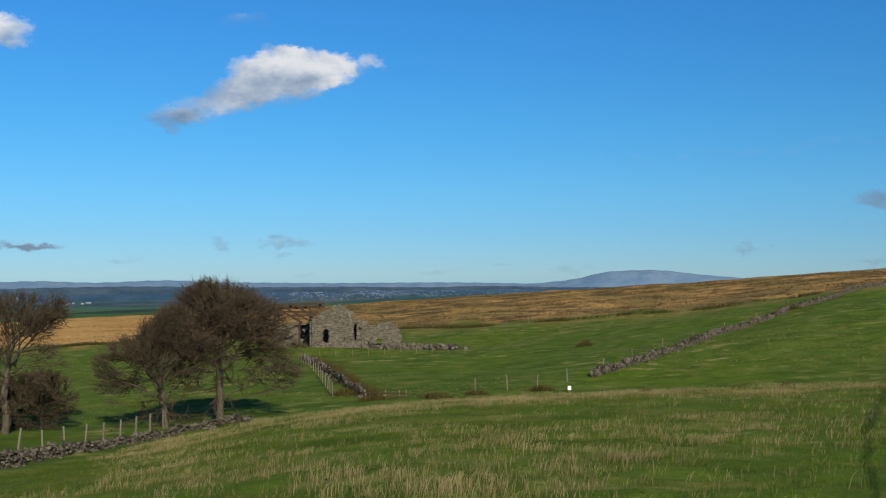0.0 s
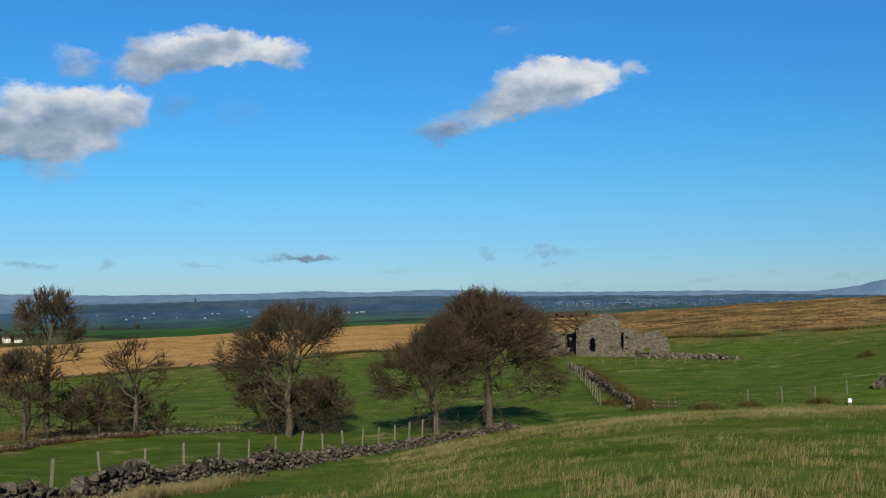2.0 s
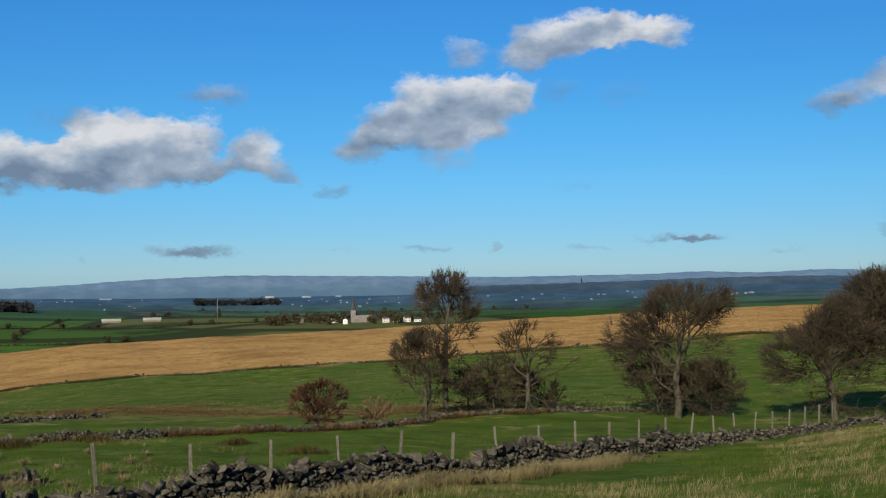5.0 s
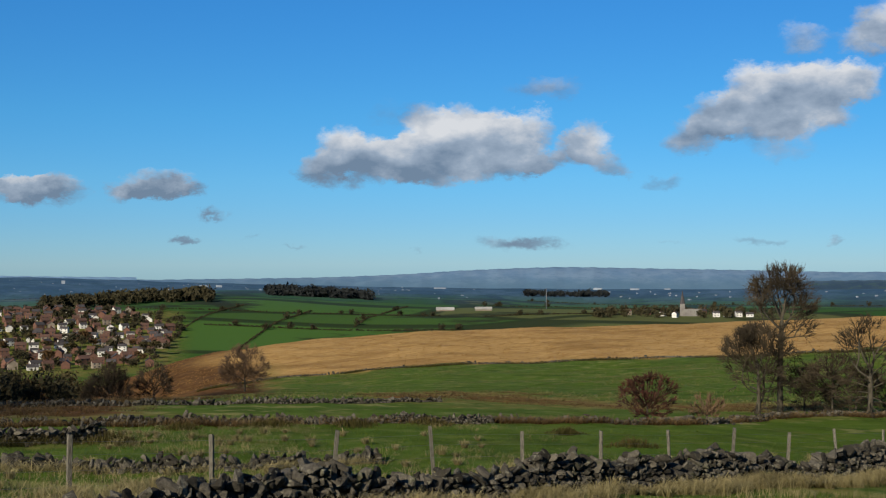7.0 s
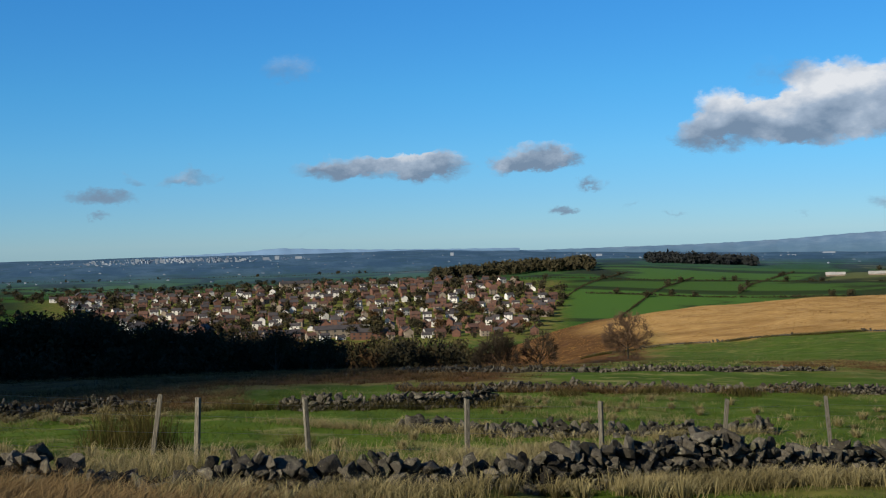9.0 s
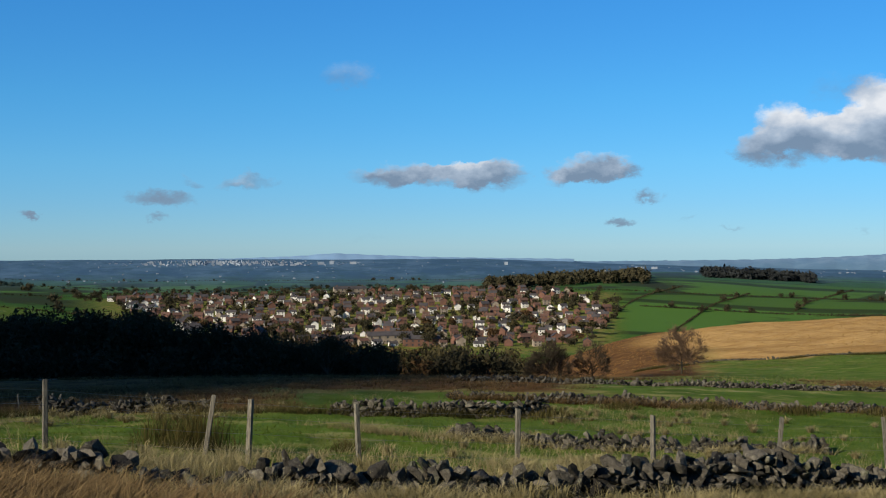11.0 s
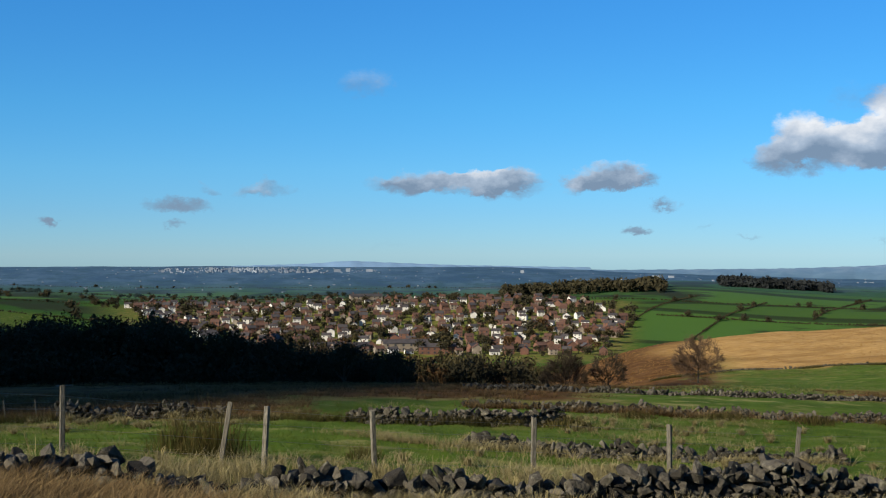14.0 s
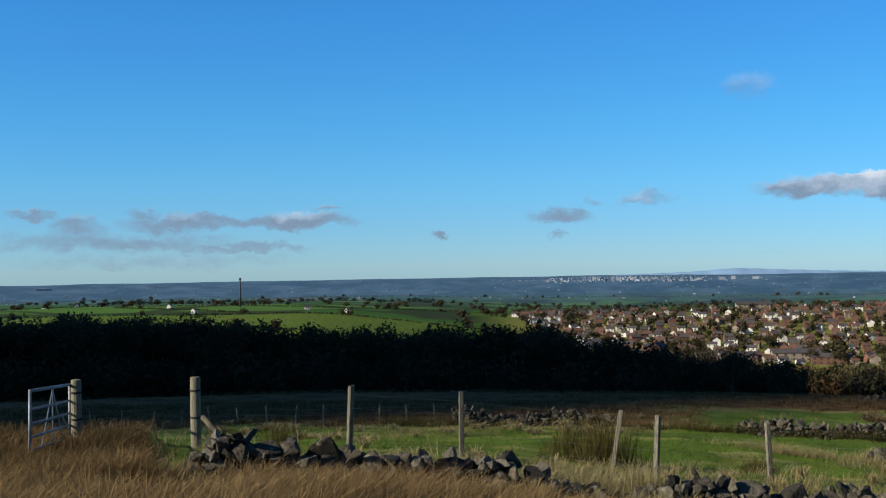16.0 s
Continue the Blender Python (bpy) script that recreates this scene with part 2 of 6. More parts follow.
lit.color_ramp.elements[0].position, lit.color_ramp.elements[0].color = 0.10, (0.22, 0.30, 0.42, 1)
lit.color_ramp.elements[1].position, lit.color_ramp.elements[1].color = 0.74, (0.97, 0.98, 1.0, 1)
lit.color_ramp.elements.new(0.40).color = (0.46, 0.55, 0.68, 1)
sunny = wmath("DIVIDE", glow, wmath("MAXIMUM", total, 0.05))
# heaped relief: the billows are lighter on their upper, sunward sides
relief = []
for step_ in ((0, 0, 0), (-0.008, -0.006, 0.020)):
    moved = wt.nodes.new("ShaderNodeMapping")
    moved.inputs["Location"].default_value = step_
    wt.links.new(squash.outputs["Vector"], moved.inputs["Vector"])
    heap = wnode("ShaderNodeTexNoise", Scale=17.0, Detail=5.0, Roughness=0.5)
    wt.links.new(moved.outputs["Vector"], heap.inputs["Vector"])
    relief.append(heap.outputs[0])
heaped = wmath("MULTIPLY", wmath("SUBTRACT", relief[0], relief[1]), 1.3)
grain = wmath("ADD", wmath("MULTIPLY", wmath("SUBTRACT", ragged.outputs[0], 0.5), 0.22), wmath("MULTIPLY", wmath("SUBTRACT", fine.outputs[0], 0.5), 0.16))
billow = wmath("ADD", wmath("ADD", wmath("MULTIPLY", lift, 0.42), heaped), wmath("ADD", wmath("MULTIPLY", sunny, 0.62), wmath("ADD", -0.20, grain)))
wt.links.new(billow, lit.inputs[0])
blue = wt.nodes.new("ShaderNodeHueSaturation")
blue.inputs["Saturation"].default_value, blue.inputs["Value"].default_value = SKY_SAT, 1.0
wt.links.new(sky.outputs[0], blue.inputs["Color"])
sky_bg, cloud_bg, both = wt.nodes.new("ShaderNodeBackground"), wt.nodes.new("ShaderNodeBackground"), wt.nodes.new("ShaderNodeMixShader")
sky_bg.inputs["Strength"].default_value, cloud_bg.inputs["Strength"].default_value = SKY_STRENGTH, CLOUD_STRENGTH
cool = wt.nodes.new("ShaderNodeMix")
tint = wt.nodes.new("ShaderNodeValToRGB")
while len(tint.color_ramp.elements) < len(SKY_TINT):
    tint.color_ramp.elements.new(0.5)
for e_, (el_, c_) in zip(tint.color_ramp.elements, SKY_TINT):
    e_.position, e_.color = el_ / 30, (*c_, 1)
wt.links.new(wmath("DIVIDE", el_out, 30.0), tint.inputs[0])
wt.links.new(tint.outputs[0], cool.inputs[7])
cool.data_type, cool.blend_type = "RGBA", "MULTIPLY"
cool.inputs[0].default_value = 1.0
wt.links.new(blue.outputs[0], cool.inputs[6])
wt.links.new(cool.outputs[2], sky_bg.inputs["Color"])
# the sky brightens smoothly from the north-east round to the west
west = wmath("ADD", 1.0, wmath("MULTIPLY", wmath("SINE", wmath("MULTIPLY", wmath("SUBTRACT", az_out, 20.0), math.pi / 180)), 0.2))
wt.links.new(wmath("MULTIPLY", west, SKY_STRENGTH), sky_bg.inputs["Strength"])
wt.links.new(lit.outputs[0], cloud_bg.inputs["Color"])
wt.links.new(veiled, both.inputs[0])
wt.links.new(sky_bg.outputs[0], both.inputs[1])
wt.links.new(cloud_bg.outputs[0], both.inputs[2])
wt.links.new(both.outputs[0], wt.nodes.new("ShaderNodeOutputWorld").inputs["Surface"])

# ---- materials ----
class Nodes:
    """A small builder for procedural materials."""

    def __init__(self, name, gloss=0.2):
        self.m = bpy.data.materials.new(name)
        self.m.use_nodes = True
        self.t = self.m.node_tree
        self.t.nodes.clear()
        self.out = self.t.nodes.new("ShaderNodeOutputMaterial")
        self.b = self.t.nodes.new("ShaderNodeBsdfPrincipled")
        self.b.inputs["Specular IOR Level"].default_value = gloss
        self.t.links.new(self.b.outputs[0], self.out.inputs["Surface"])

    def put(self, socket, v):
        if isinstance(v, (int, float)):
            socket.default_value = v
        elif isinstance(v, tuple):
            socket.default_value = (*v, 1) if len(v) == 3 and len(socket.default_value) == 4 else v
        else:
            self.t.links.new(v, socket)

    def math(self, op, a, b=0.0, clamp=False):
        n = self.t.nodes.new("ShaderNodeMath")
        n.operation, n.use_clamp = op, clamp
        self.put(n.inputs[0], a), self.put(n.inputs[1], b)
        return n.outputs[0]

    def ramp(self, v, lo, hi, a=0.0, b=1.0):
        n = self.t.nodes.new("ShaderNodeMapRange")
        n.interpolation_type = "SMOOTHSTEP"
        for k, x in (("Value", v), ("From Min", lo), ("From Max", hi), ("To Min", a), ("To Max", b)):
            self.put(n.inputs[k], x)
        return n.outputs[0]

    def mix(self, f, a, b, kind="MIX"):
        n = self.t.nodes.new("ShaderNodeMix")
        n.data_type, n.blend_type = "RGBA", kind
        self.put(n.inputs[0], f), self.put(n.inputs[6], a), self.put(n.inputs[7], b)
        return n.outputs[2]

    def place(self, scale=(1, 1, 1)):
        g = self.t.nodes.new("ShaderNodeNewGeometry")
        n = self.t.nodes.new("ShaderNodeMapping")
        n.inputs["Scale"].default_value = scale
        self.t.links.new(g.outputs["Position"], n.inputs["Vector"])
        return n.outputs[0]

    def polar(self, across=3000.0, deep=0.12):
        """Bearing and distance from the hilltop as a flat pattern, for land seen at a grazing angle."""
        g = self.t.nodes.new("ShaderNodeNewGeometry")
        s = self.t.nodes.new("ShaderNodeSeparateXYZ")
        self.t.links.new(g.outputs["Position"], s.inputs[0])
        r = self.math("SQRT", self.math("ADD", self.math("MULTIPLY", s.outputs[0], s.outputs[0]), self.math("MULTIPLY", s.outputs[1], s.outputs[1])))
        c = self.t.nodes.new("ShaderNodeCombineXYZ")
        self.put(c.inputs[0], self.math("MULTIPLY", self.math("ARCTAN2", s.outputs[0], s.outputs[1]), across))
        self.put(c.inputs[1], self.math("MULTIPLY", r, deep))
        return c.outputs[0]

    def own(self):
        return self.t.nodes.new("ShaderNodeTexCoord").outputs["Object"]

    def noise(self, scale, detail=4.0, rough=0.55, where=None, warp=0.0):
        n = self.t.nodes.new("ShaderNodeTexNoise")
        self.put(n.inputs["Scale"], scale), self.put(n.inputs["Detail"], detail), self.put(n.inputs["Roughness"], rough), self.put(n.inputs["Distortion"], warp)
        self.t.links.new(where or self.place(), n.inputs["Vector"])
        return n.outputs[0]

    def cells(self, scale, where=None, feature="F1"):
        n = self.t.nodes.new("ShaderNodeTexVoronoi")
        n.feature = feature
        self.put(n.inputs["Scale"], scale)
        self.t.links.new(where or self.place(), n.inputs["Vector"])
        return n

    def attr(self, name):
        n = self.t.nodes.new("ShaderNodeAttribute")
        n.attribute_name = name
        return n

    def island(self):
        return self.t.nodes.new("ShaderNodeNewGeometry").outputs["Random Per Island"]

    def single(self):
        return self.t.nodes.new("ShaderNodeObjectInfo").outputs["Random"]

    def bump(self, height, strength=0.3, distance=0.02):
        n = self.t.nodes.new("ShaderNodeBump")
        self.put(n.inputs["Strength"], strength), self.put(n.inputs["Distance"], distance), self.put(n.inputs["Height"], height)
        self.t.links.new(n.outputs[0], self.b.inputs["Normal"])

    def done(self, colour, rough=0.85, metal=0.0):
        self.put(self.b.inputs["Base Color"], colour), self.put(self.b.inputs["Roughness"], rough), self.put(self.b.inputs["Metallic"], metal)
        return self.m


def ground_material():
    n = Nodes("ground", 0.03)
    big, mid, small = n.noise(0.05, 5), n.noise(0.45, 5, 0.6), n.noise(5.0, 4, 0.65)
    patch = n.noise(0.16, 6, 0.65, n.place((1, 1, 1)), 0.6)
    streak = n.noise(0.9, 5, 0.6, n.place((1, 0.35, 1)), 0.3)
    # pasture: lush green, worn yellowish where the old grass stands
    green = n.mix(n.ramp(mid, 0.3, 0.7), (0.064, 0.114, 0.013), (0.110, 0.160, 0.026))
    green = n.mix(n.ramp(small, 0.35, 0.75, 0, 0.4), green, (0.026, 0.056, 0.005))
    green = n.mix(n.ramp(big, 0.4, 0.7, 0, 0.5), green, (0.085, 0.135, 0.008))
    # mottling of grazed tussocks: dark hollows, pale dead tops in loose patches
    tuss = n.noise(0.34, 5, 0.62, n.place((1, 1, 0)))
    green = n.mix(n.ramp(n.noise(0.21, 5, 0.65, n.place((1, 1, 0))), 0.44, 0.66, 0, 0.55), green, (0.034, 0.060, 0.007))
    fleck = n.math("MULTIPLY", n.ramp(tuss, 0.53, 0.66), n.ramp(n.noise(0.045, 4, 0.6), 0.42, 0.62, 0.15, 0.9))
    green = n.mix(fleck, green, (0.26, 0.24, 0.085))
    straw = n.mix(n.ramp(streak, 0.3, 0.7), (0.15, 0.12, 0.032), (0.25, 0.205, 0.07))
    cov = n.attr("cover")
    sep = n.t.nodes.new("ShaderNodeSeparateColor")
    n.t.links.new(cov.outputs["Color"], sep.inputs[0])
    moor, rough, far = sep.outputs[0], sep.outputs[1], sep.outputs[2]
    dry = n.math("MULTIPLY", n.ramp(n.math("ADD", patch, n.math("MULTIPLY", n.math("ADD", rough, n.math("MULTIPLY", n.attr("sere").outputs["Fac"], 0.1)), 0.35)), 0.54, 0.80), 0.9)
    land = n.mix(dry, green, straw)
    rust = n.mix(n.ramp(mid, 0.35, 0.65), (0.075, 0.036, 0.012), (0.15, 0.078, 0.026))
    land = n.mix(n.ramp(n.math("ADD", n.math("MULTIPLY", rough, 1.0), n.math("MULTIPLY", n.math("SUBTRACT", mid, 0.5), 1.4)), 0.55, 0.95), land, rust)
    # moor grass: tawny, with darker rushes in bands
    gold = n.mix(n.ramp(streak, 0.3, 0.72), (0.37, 0.215, 0.068), (0.52, 0.335, 0.125))
    bands = n.noise(0.035, 5, 0.6, n.place((1, 1, 1)), 1.0)
    gold = n.mix(n.ramp(bands, 0.47, 0.66, 0, 0.5), gold, (0.20, 0.108, 0.034))
    gold = n.mix(n.ramp(n.noise(0.09, 5, 0.65), 0.52, 0.64, 0, 0.45), gold, (0.20, 0.108, 0.032))
    gold = n.mix(n.math("MULTIPLY", n.ramp(n.noise(0.05, 4, 0.6, n.place((1, 1, 0))), 0.35, 0.6), n.math("MULTIPLY", n.attr("heath").outputs["Fac"], 0.85)), gold, (0.185, 0.145, 0.050))
    gold = n.mix(n.ramp(n.noise(0.12, 5, 0.7), 0.44, 0.62, 0, n.attr("heath").outputs["Fac"]), gold, (0.080, 0.060, 0.024))
    land = n.mix(moor, land, gold)
    # the plain: fields between hedges, woods; distance haze is mixed in as blue
    cell = n.cells(0.0042, n.place((1, 1, 0)))
    edge = n.cells(0.0042, n.place((1, 1, 0)), "DISTANCE_TO_EDGE")
    tone = n.t.nodes.new("ShaderNodeSeparateColor")
    n.t.links.new(cell.outputs["Color"], tone.inputs[0])
    field = n.mix(n.ramp(tone.outputs[0], 0.2, 0.8), (0.034, 0.088, 0.014), (0.062, 0.132, 0.024))
    field = n.mix(n.ramp(tone.outputs[1], 0.78, 0.82, 0, 0.6), field, (0.14, 0.12, 0.05))
    wood = n.noise(0.006, 6, 0.65)
    field = n.mix(n.ramp(edge.outputs["Distance"], 0.03, 0.06, 0.85, 0), field, (0.022, 0.032, 0.012))
    field = n.mix(n.ramp(wood, 0.52, 0.6, 0, 0.9), field, (0.026, 0.032, 0.014))
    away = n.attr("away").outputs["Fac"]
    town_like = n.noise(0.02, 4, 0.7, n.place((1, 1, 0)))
    haze_blue = n.mix(n.ramp(n.noise(0.008, 6, 0.7, n.polar()), 0.4, 0.62), (0.043, 0.093, 0.155), (0.075, 0.138, 0.210))
    haze_blue = n.mix(n.ramp(n.noise(0.02, 6, 0.7, n.polar(3000, 0.2)), 0.5, 0.6, 0, 0.6), haze_blue, (0.040, 0.088, 0.115))
    haze_blue = n.mix(n.ramp(town_like, 0.63, 0.72, 0, 0.3), haze_blue, (0.17, 0.22, 0.27))
    field = n.mix(away, field, haze_blue)
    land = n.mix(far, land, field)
    n.bump(n.math("ADD", n.math("MULTIPLY", small, 0.5), mid), 0.6, 0.12)
    return n.done(land, 0.95)


def stone_material(name, dark, light, lichen, by_object):
    n = Nodes(name)
    r = n.single() if by_object else n.island()
    v = n.noise(9.0, 6, 0.65)
    c = n.mix(r, dark, light)
    c = n.mix(n.ramp(v, 0.35, 0.75, 0, 0.55), c, tuple(x * 0.45 for x in dark))
    c = n.mix(n.ramp(n.noise(5.0, 6, 0.75), 0.54, 0.68, 0, 0.7), c, lichen)
    c = n.mix(n.ramp(n.noise(1.7, 4, 0.7), 0.56, 0.72, 0, 0.5), c, (0.04, 0.05, 0.014))
    n.bump(n.math("ADD", v, n.math("MULTIPLY", n.noise(40.0, 3), 0.4)), 1.0, 0.06)
    return n.done(c, 0.9)


def plain_material(name, a, b, scale=6.0, rough=0.85, metal=0.0, bump=0.3, stretch=(1, 1, 1), vary=0.0, by_object=True):
    """Two tones mixed by noise, with a per-piece shift in brightness."""
    n = Nodes(name)
    v = n.noise(scale, 5, 0.62, n.place(stretch))
    c = n.mix(n.ramp(v, 0.3, 0.7), a, b)
    if vary:
        r = n.single() if by_object else n.island()
        c = n.mix(n.math("MULTIPLY", r, vary), c, tuple(x * 0.35 for x in a))
    if bump:
        n.bump(v, bump, 0.02)
    return n.done(c, rough, metal)


def blade_material(name, a, b, tip):
    """Grass: colour by blade, paler towards the dry tip; lets some light through."""
    n = Nodes(name, 0.06)
    r = n.island()
    c = n.mix(r, a, b)
    up = n.attr("up").outputs["Fac"]
    c = n.mix(n.math("MULTIPLY", n.math("MULTIPLY", up, up), 0.8), c, tip)
    c = n.mix(n.ramp(n.noise(0.5, 4), 0.35, 0.7, 0, 0.5), c, tuple(x * 0.6 for x in a))
    tr = n.t.nodes.new("ShaderNodeBsdfTranslucent")
    n.put(tr.inputs["Color"], c)
    mx = n.t.nodes.new("ShaderNodeMixShader")
    mx.inputs[0].default_value = 0.3
    n.t.links.new(n.b.outputs[0], mx.inputs[1])
    n.t.links.new(tr.outputs[0], mx.inputs[2])
    n.t.links.new(mx.outputs[0], n.out.inputs["Surface"])
    return n.done(c, 0.75)


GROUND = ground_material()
STONE = stone_material("gritstone", (0.016, 0.014, 0.010), (0.132, 0.118, 0.090), (0.26, 0.25, 0.18), True)
STONE_RUN = stone_material("gritstone_run", (0.016, 0.014, 0.010), (0.132, 0.118, 0.090), (0.26, 0.25, 0.18), False)
RUIN_STONE = stone_material("ruin_stone", (0.060, 0.053, 0.040), (0.165, 0.150, 0.115), (0.06, 0.064, 0.042), False)
POST = plain_material("weathered_post", (0.20, 0.182, 0.14), (0.055, 0.050, 0.038), 14, 0.85, 0, 0.4, (4, 4, 0.5), 0.4)
RAIL = plain_material("old_timber", (0.060, 0.034, 0.020), (0.034, 0.021, 0.014), 8, 0.85, 0, 0.4, (1, 1, 1), 0.3)
ROUND_POST = plain_material("round_timber", (0.24, 0.215, 0.15), (0.10, 0.09, 0.065), 16, 0.8, 0, 0.4, (4, 4, 0.4), 0.2)
WIRE = plain_material("galvanised_wire", (0.20, 0.20, 0.195), (0.13, 0.13, 0.125), 30, 0.5, 0.8, 0)
GALV = plain_material("galvanised_steel", (0.26, 0.28, 0.30), (0.13, 0.14, 0.15), 12, 0.65, 0.5, 0.1)
BARK = plain_material("bark", (0.088, 0.077, 0.053), (0.034, 0.029, 0.021), 5, 0.9, 0, 0.6, (2, 2, 0.5))
TWIG = plain_material("twigs", (0.062, 0.047, 0.028), (0.030, 0.023, 0.014), 0.6, 0.9, 0, 0)
TWIG_RED = plain_material("red_twigs", (0.075, 0.024, 0.016), (0.042, 0.026, 0.015), 0.9, 0.9, 0, 0)
TWIG_TAN = plain_material("tan_twigs", (0.16, 0.10, 0.055), (0.10, 0.066, 0.04), 0.9, 0.9, 0, 0)

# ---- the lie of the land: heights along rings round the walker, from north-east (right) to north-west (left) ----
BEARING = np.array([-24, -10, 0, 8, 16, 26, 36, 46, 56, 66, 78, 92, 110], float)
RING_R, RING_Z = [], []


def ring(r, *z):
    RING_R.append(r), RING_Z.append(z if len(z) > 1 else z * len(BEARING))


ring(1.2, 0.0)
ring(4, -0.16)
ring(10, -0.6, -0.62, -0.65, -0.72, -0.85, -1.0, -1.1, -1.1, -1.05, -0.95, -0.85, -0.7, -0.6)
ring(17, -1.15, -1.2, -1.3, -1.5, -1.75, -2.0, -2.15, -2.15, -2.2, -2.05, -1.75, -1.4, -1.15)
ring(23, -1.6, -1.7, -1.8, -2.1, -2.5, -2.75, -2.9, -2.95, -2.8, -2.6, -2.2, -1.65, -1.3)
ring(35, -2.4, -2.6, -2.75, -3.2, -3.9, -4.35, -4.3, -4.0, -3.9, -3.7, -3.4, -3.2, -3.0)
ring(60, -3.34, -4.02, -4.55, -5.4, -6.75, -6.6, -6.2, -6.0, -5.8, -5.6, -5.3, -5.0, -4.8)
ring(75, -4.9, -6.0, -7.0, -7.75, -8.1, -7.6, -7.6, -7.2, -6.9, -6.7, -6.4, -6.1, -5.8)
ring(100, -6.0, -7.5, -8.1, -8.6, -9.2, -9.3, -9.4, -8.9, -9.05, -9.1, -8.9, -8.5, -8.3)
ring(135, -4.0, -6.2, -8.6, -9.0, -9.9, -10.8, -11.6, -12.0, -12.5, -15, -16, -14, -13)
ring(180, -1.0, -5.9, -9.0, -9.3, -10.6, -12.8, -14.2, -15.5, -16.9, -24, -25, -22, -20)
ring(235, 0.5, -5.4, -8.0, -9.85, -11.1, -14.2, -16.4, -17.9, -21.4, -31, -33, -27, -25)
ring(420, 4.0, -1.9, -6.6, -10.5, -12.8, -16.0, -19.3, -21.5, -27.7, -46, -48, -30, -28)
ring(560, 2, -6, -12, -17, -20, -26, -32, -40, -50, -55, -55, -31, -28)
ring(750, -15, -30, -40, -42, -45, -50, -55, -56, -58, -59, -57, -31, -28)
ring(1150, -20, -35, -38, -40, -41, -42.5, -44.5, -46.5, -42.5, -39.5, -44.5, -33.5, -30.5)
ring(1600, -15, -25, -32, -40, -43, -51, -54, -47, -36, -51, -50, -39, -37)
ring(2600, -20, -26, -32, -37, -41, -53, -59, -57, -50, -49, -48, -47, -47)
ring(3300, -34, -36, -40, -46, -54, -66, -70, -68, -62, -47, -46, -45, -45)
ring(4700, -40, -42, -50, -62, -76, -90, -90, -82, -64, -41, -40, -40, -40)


def bend(xk, yk, x):
    """A smooth curve through (xk, yk) that does not overshoot; yk may have columns."""
    xk, yk, x = np.asarray(xk, float), np.asarray(yk, float), np.asarray(x, float)
    h = np.diff(xk)
    h = h.reshape(-1, *[1] * (yk.ndim - 1))
    d = np.diff(yk, axis=0) / h
    m = np.zeros_like(yk)
    same = d[:-1] * d[1:] > 0
    m[1:-1] = np.where(same, 2 * d[:-1] * d[1:] / np.where(same, d[:-1] + d[1:], 1), 0)
    m[0], m[-1] = d[0], d[-1]
    i = np.clip(np.searchsorted(xk, x) - 1, 0, len(xk) - 2)
    s = ((x - xk[i]) / (xk[i + 1] - xk[i])).reshape(-1, *[1] * (yk.ndim - 1))
    hh = h[i]
    return (1 + 2 * s) * (1 - s) ** 2 * yk[i] + s * (1 - s) ** 2 * hh * m[i] + s * s * (3 - 2 * s) * yk[i + 1] + s * s * (s - 1) * hh * m[i + 1]


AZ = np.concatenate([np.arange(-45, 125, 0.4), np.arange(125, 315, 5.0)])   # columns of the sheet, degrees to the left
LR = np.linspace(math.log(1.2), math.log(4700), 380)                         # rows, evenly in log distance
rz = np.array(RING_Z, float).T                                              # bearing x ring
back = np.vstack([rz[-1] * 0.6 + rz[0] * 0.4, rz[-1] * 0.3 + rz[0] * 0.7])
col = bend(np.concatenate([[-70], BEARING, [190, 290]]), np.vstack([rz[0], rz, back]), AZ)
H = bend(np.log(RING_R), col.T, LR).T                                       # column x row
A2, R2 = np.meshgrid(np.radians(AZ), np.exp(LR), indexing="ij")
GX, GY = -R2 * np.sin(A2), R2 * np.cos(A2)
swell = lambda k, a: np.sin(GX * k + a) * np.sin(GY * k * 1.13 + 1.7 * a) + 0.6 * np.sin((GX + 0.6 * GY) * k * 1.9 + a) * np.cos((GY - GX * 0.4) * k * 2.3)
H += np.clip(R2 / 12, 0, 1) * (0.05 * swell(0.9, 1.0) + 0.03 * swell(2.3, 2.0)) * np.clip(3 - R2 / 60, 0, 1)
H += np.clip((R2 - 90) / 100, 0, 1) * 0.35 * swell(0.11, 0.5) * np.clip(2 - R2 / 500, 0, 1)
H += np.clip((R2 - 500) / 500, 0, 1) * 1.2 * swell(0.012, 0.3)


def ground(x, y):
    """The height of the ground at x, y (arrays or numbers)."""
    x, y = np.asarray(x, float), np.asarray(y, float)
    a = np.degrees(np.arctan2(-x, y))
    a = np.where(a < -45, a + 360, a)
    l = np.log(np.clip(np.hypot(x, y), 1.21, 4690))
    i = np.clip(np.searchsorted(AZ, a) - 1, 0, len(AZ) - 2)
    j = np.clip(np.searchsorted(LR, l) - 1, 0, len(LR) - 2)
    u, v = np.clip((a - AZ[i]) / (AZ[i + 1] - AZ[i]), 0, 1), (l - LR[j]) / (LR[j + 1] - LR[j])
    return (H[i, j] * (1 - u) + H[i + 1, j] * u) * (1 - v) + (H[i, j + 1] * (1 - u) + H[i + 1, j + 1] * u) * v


def spot(az, r, up=0.0):
    """A point of the ground by bearing and distance."""
    x, y = -r * math.sin(radians(az)), r * math.cos(radians(az))
    return Vector((x, y, float(ground(x, y)) + up))


